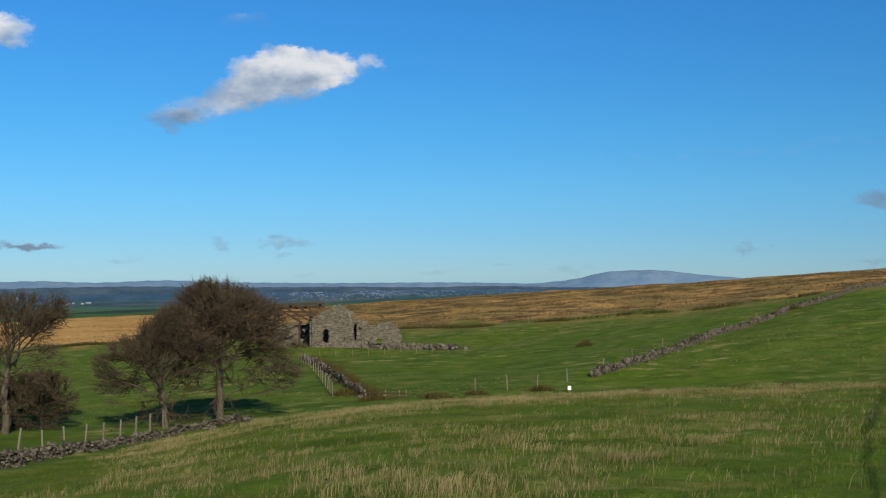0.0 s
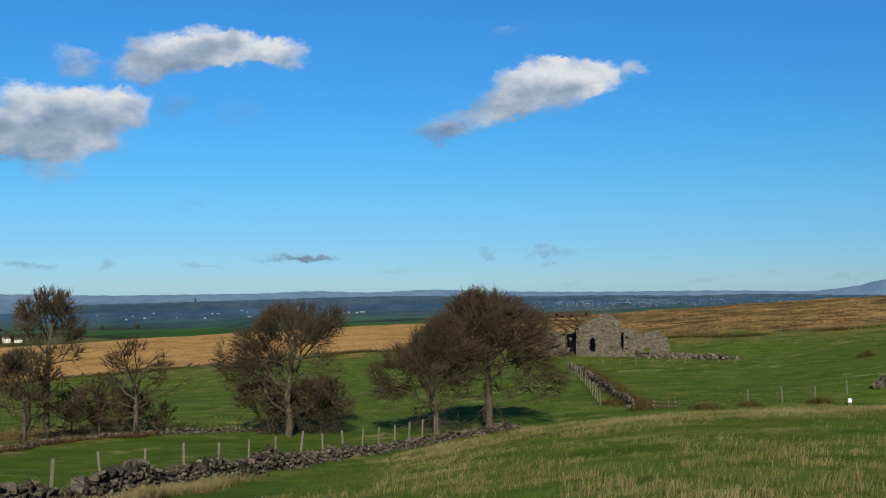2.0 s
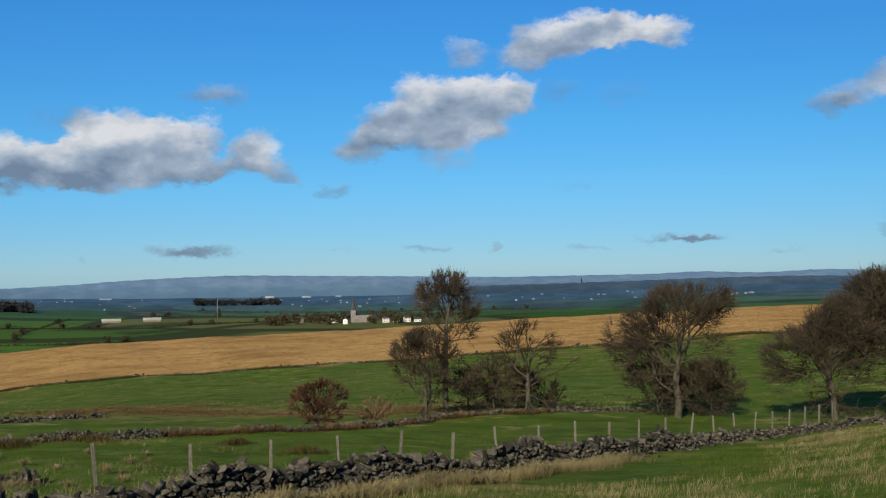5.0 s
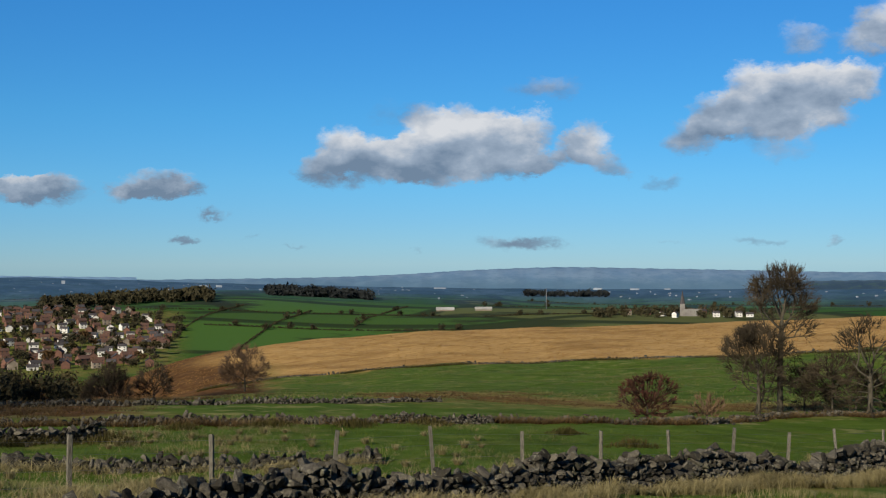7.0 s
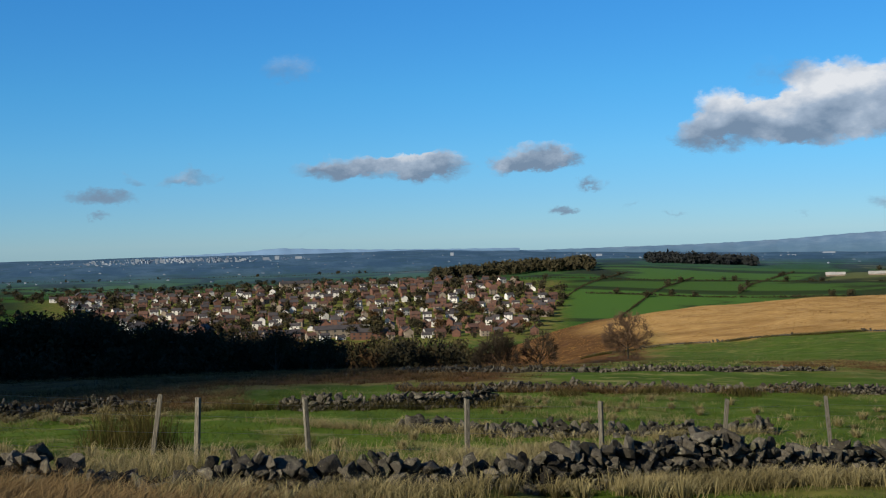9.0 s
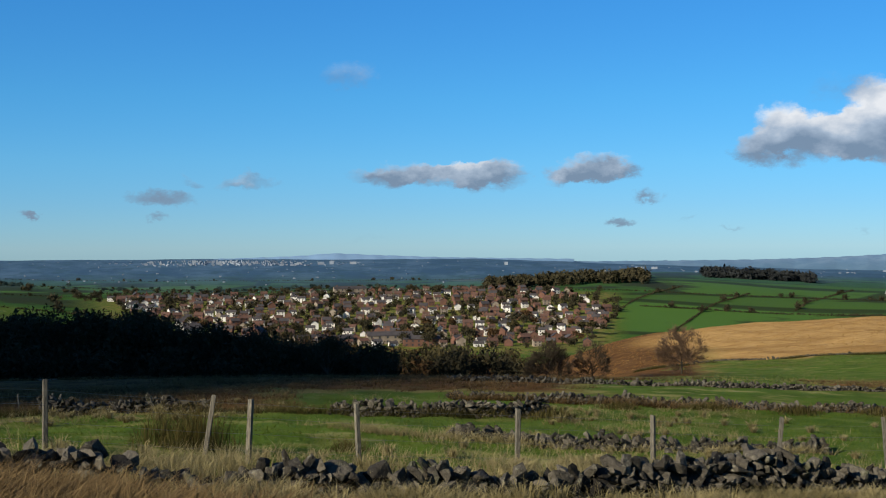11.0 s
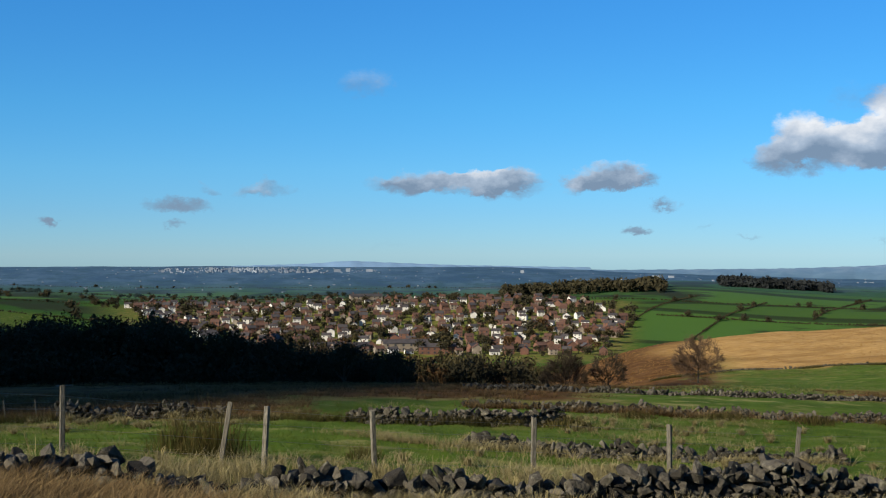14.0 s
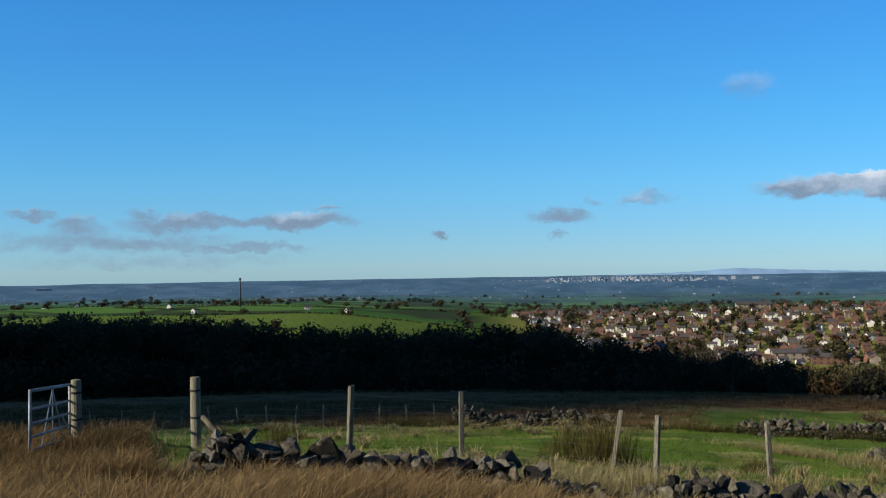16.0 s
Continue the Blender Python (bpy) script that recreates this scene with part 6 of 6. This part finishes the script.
rnd = random.Random(77)
firs = [conifer(200 + i, 14.5, 6.5 + i % 2) for i in range(4)]
dark_trees = [broadleaf(210 + i, 12.5, 9.5, DARK_LEAF, 2200, 0.2) for i in range(4)]
gold_trees = [broadleaf(220 + i, 9.5, 7.5, m, 1000, 0.22) for i, m in enumerate((AUTUMN, OLIVE, AUTUMN, DARK_LEAF))]


def canopy(spots, protos_, high, group, label):
    """Trees scaled so that the wood keeps an even, slowly rolling canopy."""
    for a, r, top in spots:
        p = spot(a, r)
        h = min(19.0, top - p.z)
        if h < 3.5:
            continue
        s = h / high
        w = s * rnd.uniform(0.85, 1.1) if s < 1.1 else 1.05
        c = copy_thing(protos_[rnd.randrange(len(protos_))], Matrix.Translation(p) @ Matrix.Rotation(rnd.uniform(0, 6.28), 4, "Z") @ Matrix.Diagonal((w, w, s, 1)))
        c.matrix_basis = Matrix.Translation(p) @ Matrix.Rotation(rnd.uniform(0, 6.28), 4, "Z") @ Matrix.Diagonal((w, w, s, 1))
        tagged(c, label, "tree", group)


def canopy_top(a, r):
    # height of the canopy by bearing: it sinks towards the town
    slope = float(bend([56, 61, 66, 70, 74, 78, 82, 86, 90, 94, 98, 104, 110, 120], [-5.4, -5.0, -4.55, -4.35, -3.95, -3.2, -2.75, -2.85, -2.75, -2.25, -2.15, -1.8, -1.6, -1.6], np.array([a]))[0])
    return EYE + r * math.tan(radians(slope + 0.02 + 0.20 * math.sin(a * 2.3) + 0.14 * math.sin(a * 5.1 + 1) - abs(rnd.gauss(0, 0.2)) + (0.25 if rnd.random() < 0.05 else 0)))


wood_fir, wood_broad, edge = [], [], []
for _ in range(110):
    a, r = rnd.uniform(69, 110), rnd.uniform(122, 215)
    (wood_fir if rnd.random() < 0.35 else wood_broad).append((a, r, canopy_top(a, r)))
for k in range(58):   # the near edge stands close
    a = 69 + k * 0.7 + rnd.uniform(-0.4, 0.4)
    r = 126 + rnd.uniform(0, 14) + max(0, 75 - a) * 5
    wood_broad.append((a, r, canopy_top(a, r)))
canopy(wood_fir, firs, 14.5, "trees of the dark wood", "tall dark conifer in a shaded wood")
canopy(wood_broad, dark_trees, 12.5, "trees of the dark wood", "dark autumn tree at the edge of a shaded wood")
for _ in range(50):
    a, r = rnd.uniform(62.5, 74), rnd.uniform(190, 290)
    edge.append((a, r, canopy_top(a, r)))
canopy(edge, gold_trees, 9.5, "autumn trees below the town", "brown and gold autumn tree below the town")

# the cloud that shades the wood: high up towards the sun
CLOUD_WHITE = plain_material("cloud_white", (0.85, 0.85, 0.86), (0.8, 0.8, 0.82), 0.02, 1.0, 0, 0)
toward = heading(SUN_AZ, SUN_EL)
shade_edge = [(106, 38), (92, 38), (85, 42), (79, 46), (74, 50), (70, 56), (66, 66), (62, 85), (58.5, 110), (57, 128), (57, 145), (59, 160), (63, 170), (67, 176), (71, 182), (74.5, 196), (76, 300), (77, 430), (78, 440), (84, 400), (96, 380), (110, 380), (125, 250), (125, 60)]
poly = [Vector((*xy(a, r), -12 if r < 150 else -30)) for a, r in shade_edge]


def inside(p):
    hit = False
    for a, b in zip(poly, poly[1:] + poly[:1]):
        if (a.y > p.y) != (b.y > p.y) and p.x < (b.x - a.x) * (p.y - a.y) / (b.y - a.y) + a.x:
            hit = not hit
    return hit


def edge_gap(p):
    best = 1e9
    for a, b in zip(poly, poly[1:] + poly[:1]):
        d = b - a
        t = max(0, min(1, ((p.x - a.x) * d.x + (p.y - a.y) * d.y) / (d.x * d.x + d.y * d.y)))
        best = min(best, math.hypot(p.x - a.x - t * d.x, p.y - a.y - t * d.y))
    return best


bm = bmesh.new()
n_puffs = 0
while n_puffs < 600:
    p = Vector((rnd.uniform(-430, 60), rnd.uniform(-160, 240), 0))
    if not inside(p):
        continue
    g = edge_gap(p)
    if g < 2:
        continue
    s = min(30, g * 1.0 + 1.5)
    p.z = -6 - 0.06 * math.hypot(p.x, p.y)
    m = Matrix.Translation(p + toward * 1300) @ Matrix.Diagonal((s, s, s * 0.5, 1))
    bmesh.ops.create_icosphere(bm, subdivisions=2 if s > 10 else 1, radius=1.0, matrix=m)
    n_puffs += 1
cloud_ob = thing("cloud", Vector((-150, 30, 0)) + toward * 1300, "fair-weather cloud overhead that shades the wood", "cloud")
me = mesh_from("billow", bm, CLOUD_WHITE, True)
me.transform(Matrix.Translation(-cloud_ob.location))
part("billow", me, cloud_ob, kind="stuff")

# ---- the town ----
BRICK = plain_material("red_brick", (0.18, 0.088, 0.060), (0.11, 0.064, 0.047), 0.3, 0.9, 0, 0, (1, 1, 1), 0.35)
RENDER = plain_material("white_render", (0.70, 0.68, 0.63), (0.55, 0.53, 0.48), 0.3, 0.8, 0, 0, (1, 1, 1), 0.2)
BUFF = plain_material("buff_stone", (0.30, 0.25, 0.19), (0.19, 0.16, 0.125), 0.3, 0.9, 0, 0, (1, 1, 1), 0.3)
SLATE = plain_material("slate_roof", (0.082, 0.074, 0.073), (0.050, 0.046, 0.047), 0.3, 0.7, 0, 0, (1, 1, 1), 0.3)
TILE = plain_material("tile_roof", (0.145, 0.078, 0.056), (0.090, 0.056, 0.043), 0.3, 0.85, 0, 0, (1, 1, 1), 0.4)
PANE = plain_material("window_glass", (0.03, 0.035, 0.04), (0.05, 0.055, 0.06), 1.0, 0.15, 0, 0)


def house(w, d, h, roof_h, wall, roof, name="house", label="two-storey house with a pitched roof", chimneys=1, bays=2, hip=False):
    t = thing(name, (0, 0, -500), label, "house")
    bm = bmesh.new()
    x, y = w / 2, d / 2
    base = [bm.verts.new(c) for c in ((-x, -y, -3), (x, -y, -3), (x, y, -3), (-x, y, -3))]
    eave = [bm.verts.new(c) for c in ((-x, -y, h), (x, -y, h), (x, y, h), (-x, y, h))]
    for i in range(4):
        bm.faces.new((base[i], base[(i + 1) % 4], eave[(i + 1) % 4], eave[i]))
    inset = w * 0.25 if hip else 0.0
    ridge = [bm.verts.new((-x + inset, 0, h + roof_h)), bm.verts.new((x - inset, 0, h + roof_h))]
    if not hip:
        bm.faces.new((eave[0], eave[3], ridge[0]))
        bm.faces.new((eave[1], ridge[1], eave[2]))
    part("wall", mesh_from("wall", bm, wall), t)
    bm = bmesh.new()
    o, k = 0.35, 0.12
    e = [Vector(c) for c in ((-x - o, -y - o, h - 0.15 + k), (x + o, -y - o, h - 0.15 + k), (x + o, y + o, h - 0.15 + k), (-x - o, y + o, h - 0.15 + k))]
    rg = [Vector((-x - (0 if hip else o) + inset, 0, h + roof_h + k)), Vector((x + (0 if hip else o) - inset, 0, h + roof_h + k))]
    up, dn = [], []
    for v in e + rg:
        up.append(bm.verts.new(v + Vector((0, 0, 0.1))))
        dn.append(bm.verts.new(v))
    for s in (up, dn):
        bm.faces.new((s[0], s[1], s[5], s[4]))
        bm.faces.new((s[2], s[3], s[4], s[5]))
        if hip:
            bm.faces.new((s[1], s[2], s[5]))
            bm.faces.new((s[3], s[0], s[4]))
    roof_p = part("roof", mesh_from("roof", bm, roof), t)
    for c in range(chimneys):
        cx = (-x * 0.8 if c == 0 else x * 0.8)
        part("chimney", box_mesh("chimney", (0.7, 0.9, 2.2), BRICK, Matrix.Translation((cx, 0, h + roof_h + 0.3))), roof_p)
    for side in (-1, 1):
        for b in range(bays):
            for z in ((1.4, 4.0) if h > 4 else (1.4,)):
                cx = -x + w * (b + 0.5) / bays
                part("window", box_mesh("window", (1.3, 0.08, 1.3), PANE, Matrix.Translation((cx, side * (y + 0.02), z))), t)
    return t


protos = [house(9, 7.5, 5.0, 2.6, BRICK, TILE, bays=2), house(8, 7, 5.0, 2.4, BUFF, TILE, bays=2), house(9, 7, 5.0, 2.4, RENDER, SLATE, bays=2), house(10, 7.5, 2.9, 2.6, RENDER, SLATE, bays=2, chimneys=1, label="white bungalow with a slate roof"),
          house(9, 8, 5.2, 2.8, BRICK, SLATE, bays=2, chimneys=2), house(26, 7.5, 5.2, 2.4, BRICK, SLATE, name="terrace", label="brick terrace of houses under one slate roof", bays=6, chimneys=2), house(30, 7.5, 5.0, 2.3, BUFF, SLATE, name="terrace", label="stone terrace of houses under one slate roof", bays=6, chimneys=2)]
kinds = ["red-brick house with a tiled roof in the town", "buff stone house with a tiled roof in the town", "white-rendered house with a slate roof in the town", "white bungalow with a slate roof in the town",
         "red-brick house with a slate roof in the town", "brick terrace of houses under one slate roof", "stone terrace of houses under one slate roof"]


FAR_HOUSES = []


def settle_house(k, a, r, turn, up=0.0, scale=1.0, group="houses of the town"):
    p = spot(a, r, up)
    if group == "houses of the town" and r > 935:
        FAR_HOUSES.append((k, Matrix.Translation(p) @ Matrix.Rotation(radians(a + turn), 4, "Z") @ Matrix.Scale(scale, 4)))
        return None
    c = copy_thing(protos[k], Matrix.Translation(p) @ Matrix.Rotation(radians(a + turn), 4, "Z") @ Matrix.Scale(scale, 4))
    return tagged(c, kinds[k], "house", group)


trees_in_town, TOWN_SCRUB = [], []
r_ = 742.0
rowi = 0
while r_ < 1140:
    lo = 58.5 + (0.6 if r_ < 850 else 0) + max(0, (r_ - 980)) * 0.014
    hi = 75.5 + (r_ - 735) * 0.022 if r_ < 1000 else 81.5
    a = lo + rnd.uniform(0, 0.5)
    flow = 12 * math.sin(rowi * 1.3)
    while a < hi:
        step = math.degrees(8.8 / r_)
        patch = math.sin(a * 1.7 + r_ * 0.021) + math.sin(a * 0.8 - r_ * 0.033 + 2)
        u = rnd.random()
        if u < 0.2 or patch < -1.45:
            trees_in_town.append(spot(a, r_ + rnd.uniform(-6, 6)))
            a += step * 0.8
            continue
        east = a < 66
        if not east and rnd.random() < 0.012:
            k = rnd.choice((5, 6))
            a += math.degrees(10 / r_)
            settle_house(k, a, r_, flow + rnd.uniform(-6, 6))
            a += math.degrees(24 / r_)
            continue
        k = rnd.choices((0, 1, 2, 3, 4), (3.6, 1.6, 2.5, 1.0, 2.6) if east else (2.2, 2.2, 3.0, 1.1, 2.6))[0]
        settle_house(k, a, r_ + rnd.uniform(-5, 5), flow + rnd.choice((0, 0, 90, 15)) + rnd.uniform(-10, 10), 0, rnd.uniform(0.52, 0.76))
        a += step * rnd.uniform(0.85, 1.25)
    r_ += 22 if r_ < 950 else 28
    rowi += 1
# big roofs in the town
for a, r, k, t_, s_ in ((76.9, 800, 3, 60, 1.6), (77.9, 830, 3, 20, 1.7), (78.3, 860, 2, 10, 1.3), (74.9, 775, 4, 70, 1.7), (73.6, 770, 0, 30, 1.6), (72.4, 760, 6, 25, 1.1), (71.3, 755, 6, 25, 1.1), (67.2, 745, 5, 5, 1.2)):
    settle_house(k, a, r, t_, 0, s_ * 0.72)
vs_, fs_, mi_, slots = [], [], [], [BRICK, RENDER, BUFF, SLATE, TILE, PANE]
for k, m in FAR_HOUSES:
    for o in protos[k].children_recursive:
        n0 = len(vs_)
        vs_ += [(m @ v.co)[:] for v in o.data.vertices]
        fs_ += [tuple(n0 + i for i in q.vertices) for q in o.data.polygons]
        mi_ += [slots.index(o.data.materials[0])] * len(o.data.polygons)
me = bpy.data.meshes.new("far_houses")
me.from_pydata(vs_, [], fs_)
for mat_ in slots:
    me.materials.append(mat_)
me.polygons.foreach_set("material_index", mi_)
me.update()
tagged(new("far_houses", me), "brick and white houses of the upper town, packed close", "houses", kind="stuff")
for k_ in range(330):
    TOWN_SCRUB.append(spot(rnd.uniform(58, 84), rnd.uniform(725, 1180)))
town_trees = [broadleaf(240 + i, 8.5, 7.5, m, 300, 0.5) for i, m in enumerate((AUTUMN, OLIVE, DARK_LEAF, DARK_LEAF))]
TOWN_SCRUB += trees_in_town[60:]
plant(town_trees, trees_in_town[:60], "trees among the houses", "small autumn tree among the houses", rnd, 0.6, 1.2)

# village with its church beyond the moor, farms, a chimney
for a, r, k, t_ in ((35.05, 1085, 2, 70), (35.6, 1110, 3, 20), (36.3, 1130, 4, 0), (33.2, 1090, 2, 10), (32.7, 1090, 3, 5), (32.2, 1085, 2, 15), (31.7, 1080, 3, 0), (34.2, 1140, 0, 30), (38.0, 1140, 2, 0), (33.8, 1130, 4, 40), (37.2, 1120, 1, 15)):
    settle_house(k, a, r, t_, 0.5, 0.62, "houses of the village")
church = thing("church", spot(34.72, 1110), "grey stone church with a tall spire", "church", turn=34)
STONE_GREY = plain_material("grey_church_stone", (0.20, 0.19, 0.17), (0.14, 0.13, 0.12), 0.3, 0.9, 0, 0)
part("tower", box_mesh("tower", (4.5, 4.5, 14), STONE_GREY, Matrix.Translation((0, 0, 4))), church)
bm = bmesh.new()
bmesh.ops.create_cone(bm, cap_ends=True, segments=8, radius1=2.4, radius2=0.05, depth=12, matrix=Matrix.Translation((0, 0, 17)))
part("spire", mesh_from("spire", bm, SLATE), church)
part("nave", box_mesh("nave", (16, 8, 9), STONE_GREY, Matrix.Translation((9, 0, 2))), church)
BARN_ROOF = plain_material("fibre_cement_roof", (0.62, 0.61, 0.57), (0.52, 0.51, 0.48), 0.2, 0.8, 0, 0)
for a, r, L in ((43.95, 1250, 17), (45.75, 1250, 18)):
    b = thing("barn", spot(a, r), "long pale-roofed farm shed", "barn", "farm sheds", turn=a)
    part("wall", box_mesh("wall", (L, 8, 3.6), BUFF, Matrix.Translation((0, 0, -0.2))), b)
    bm = bmesh.new()
    vs_ = [bm.verts.new(c) for c in ((-L / 2 - 0.4, -4.5, 1.4), (L / 2 + 0.4, -4.5, 1.4), (L / 2 + 0.4, 0, 3.9), (-L / 2 - 0.4, 0, 3.9), (L / 2 + 0.4, 4.5, 1.4), (-L / 2 - 0.4, 4.5, 1.4))]
    bm.faces.new((vs_[0], vs_[1], vs_[2], vs_[3])), bm.faces.new((vs_[3], vs_[2], vs_[4], vs_[5]))
    bmesh.ops.solidify(bm, geom=bm.faces[:], thickness=0.2)
    part("roof", mesh_from("roof", bm, BARN_ROOF), b)
stack = thing("chimney_stack", spot(94.3, 1150), "tall dark brick mill chimney in green fields", "chimney")
part("shaft", rod_mesh("shaft", (0, 0, -1), (0, 0, 26), 1.05, SLATE, 0.7, 14), stack)
part("rim", rod_mesh("rim", (0, 0, 25.2), (0, 0, 26.6), 1.1, SLATE, 1.1, 14), stack)
pylon = thing("radio_mast", spot(41.0, 1300), "slim grey radio mast on green fields", "mast")
part("shaft", rod_mesh("shaft", (0, 0, -1), (0, 0, 22), 0.45, GALV, 0.3, 6), pylon)
for a, r in ((96.4, 1000), (91.2, 1050), (97.5, 1120), (101.6, 1250), (103.0, 1300), (89.3, 980)):
    settle_house(2, a, r, rnd.uniform(0, 90), 0, 0.5, "farmhouses in the fields")


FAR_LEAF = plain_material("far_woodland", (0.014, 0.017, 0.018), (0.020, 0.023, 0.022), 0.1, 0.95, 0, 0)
# white walls far off, distance haze put in as grey-blue
FAR_PALE = plain_material("hazed_far_walls", (0.26, 0.30, 0.34), (0.15, 0.185, 0.23), 0.02, 0.9, 0, 0)


def far_stuff(name, label, category, pts, material, lo, hi, seed, flat=0.7, leaves=0, leaf=0.0):
    """Clumps too far off to tell apart: rough balls of leaf triangles joined."""
    rng = np.random.default_rng(seed)
    tris = [leaf_cloud(rng, np.array(p) + [0, 0, s * 0.4], np.array([s, s, s * flat]) * 0.5, leaves or (130 if s > 5 else 40), leaf or s * (0.1 if s > 5 else 0.16), 0.1) for p, s in ((p, rng.uniform(lo, hi)) for p in pts)]
    vs = np.vstack(tris).reshape(-1, 3)
    return tagged(new(name, mesh_of(name, vs, np.arange(len(vs)).reshape(-1, 3), material)), label, category, kind="stuff")


far_stuff("undergrowth", "dark scrub along the foot of the shaded wood", "scrub", [spot(a_, 118 + rnd.uniform(0, 12) + max(0, 76 - a_) * 6) for a_ in np.arange(67.5, 112, 0.28)], DARK_LEAF, 4.5, 7.5, 8, 0.9, 420, 0.17)
far_stuff("town_trees", "small trees and hedges among the houses", "trees", TOWN_SCRUB, DARK_LEAF, 4, 8.5, 9, 0.9)
# farther copses: leaf colour lightened and blued to carry the haze
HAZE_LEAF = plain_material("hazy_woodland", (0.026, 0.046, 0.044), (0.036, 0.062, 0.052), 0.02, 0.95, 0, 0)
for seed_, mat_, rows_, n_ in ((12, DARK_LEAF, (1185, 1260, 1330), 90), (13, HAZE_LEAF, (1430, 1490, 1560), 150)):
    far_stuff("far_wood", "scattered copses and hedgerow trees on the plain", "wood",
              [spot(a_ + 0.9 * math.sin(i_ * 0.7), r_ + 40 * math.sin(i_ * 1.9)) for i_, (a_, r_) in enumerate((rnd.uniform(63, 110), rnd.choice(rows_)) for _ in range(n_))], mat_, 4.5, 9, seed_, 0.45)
far_stuff("far_wood", "dark wood along the hilltop above the town", "wood", [spot(rnd.uniform(56.6, 64.0), rnd.uniform(1330, 1480)) for _ in range(150)], DARK_LEAF, 12, 20, 1)
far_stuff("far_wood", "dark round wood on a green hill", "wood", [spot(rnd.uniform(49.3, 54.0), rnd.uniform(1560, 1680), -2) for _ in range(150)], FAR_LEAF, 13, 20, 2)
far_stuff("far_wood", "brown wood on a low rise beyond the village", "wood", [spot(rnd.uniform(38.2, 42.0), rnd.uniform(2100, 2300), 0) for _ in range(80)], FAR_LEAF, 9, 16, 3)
hedge, hedge_trees = [], []
for a0, r0, a1, r1, n in ((46, 1150, 60, 1180, 26), (45, 950, 57, 1000, 26), (55.6, 820, 52.0, 1200, 24), (50.0, 1000, 47.5, 1350, 20), (58.5, 900, 55, 1300, 18), (44, 1100, 36, 1150, 24), (86, 640, 97, 700, 12), (82, 900, 108, 950, 34),
                          (82, 1150, 110, 1250, 44), (64, 1250, 82, 1300, 50), (70, 1500, 100, 1600, 60), (60, 1900, 108, 2000, 80), (30, 1300, 44, 1400, 30), (26, 1600, 42, 1700, 40), (94, 1000, 100, 1160, 14)):
    for i in range(n * 7):
        f = (i + rnd.uniform(-0.3, 0.3)) / (n * 7)
        if rnd.random() < 0.9:
            hedge.append(spot(a0 + (a1 - a0) * f, r0 + (r1 - r0) * f))
    for i in range(n // 5):
        f = rnd.random()
        hedge_trees.append(spot(a0 + (a1 - a0) * f, r0 + (r1 - r0) * f))
far_stuff("hedgerow", "hedges and hedge trees between far green fields", "hedge", hedge, DARK_LEAF, 1.1, 2.3, 4, 0.7)
far_stuff("hedgerow", "single trees in the hedges of far fields", "trees", hedge_trees, DARK_LEAF, 4.5, 8, 6, 0.8)
far_stuff("hedgerow", "trees round the village beyond the moor", "trees", [spot(rnd.uniform(30.5, 39), rnd.uniform(1060, 1180)) for _ in range(50)], DARK_LEAF, 6, 11, 5, 0.9)


def far_blocks(name, label, specs, material):
    """Pale specks of far buildings: small pitched blocks, joined."""
    bm = bmesh.new()
    for p, w, h, t_ in specs:
        made = add_box(bm, (w, w * 0.6, h), Matrix.Translation((p.x, p.y, p.z + h / 2)) @ Matrix.Rotation(t_, 4, "Z"))
    return tagged(new(name, mesh_from(name, bm, material)), label, "buildings", kind="stuff")


specs = []
for _ in range(260):
    a, r = rnd.uniform(44, 108), rnd.uniform(1700, 4300)
    specs.append((spot(a, r), rnd.uniform(2, 5), rnd.uniform(1.0, 2.0), a))
for _ in range(260):   # the city
    a = rnd.gauss(75.8, 2.4)
    r = rnd.uniform(3300, 4100)
    specs.append((spot(a, r), rnd.uniform(3, 7), rnd.uniform(2, 5) * math.exp(-((a - 76) / 4) ** 2) + 1.2, a))
for a, w, h in ((77.75, 26, 26), (76.9, 14, 24), (76.6, 18, 18), (75.9, 12, 20), (75.5, 16, 15), (71.9, 45, 16), (71.4, 30, 18), (70.4, 46, 14), (74.0, 40, 9), (73.0, 26, 9), (79.2, 30, 8), (79.9, 24, 9), (63.2, 24, 18), (57.0, 60, 10), (56.3, 40, 12), (98.0, 60, 8), (103, 90, 10), (46, 80, 8), (38.6, 60, 12), (36.9, 60, 9), (35.4, 40, 8)):
    specs.append((spot(a, 3500), w * 0.42, h * 0.5, radians(a)))
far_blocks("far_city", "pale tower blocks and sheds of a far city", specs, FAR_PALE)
specs = []
for _ in range(420):   # hillside town across the valley
    a, r = rnd.gauss(5.0, 2.6) if rnd.random() < 0.6 else rnd.gauss(-1.5, 4.5), rnd.uniform(1900, 2690)
    specs.append((spot(a, r), rnd.uniform(0.9, 2.4), rnd.uniform(0.6, 1.3), a))
for _ in range(45):
    a, r = rnd.uniform(16, 40), rnd.uniform(1900, 2690)
    specs.append((spot(a, r), rnd.uniform(2, 6), rnd.uniform(1.2, 2.4), a))
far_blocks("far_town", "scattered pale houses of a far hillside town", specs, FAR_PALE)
for ob in firs + dark_trees + gold_trees + protos + town_trees:
    drop(ob)
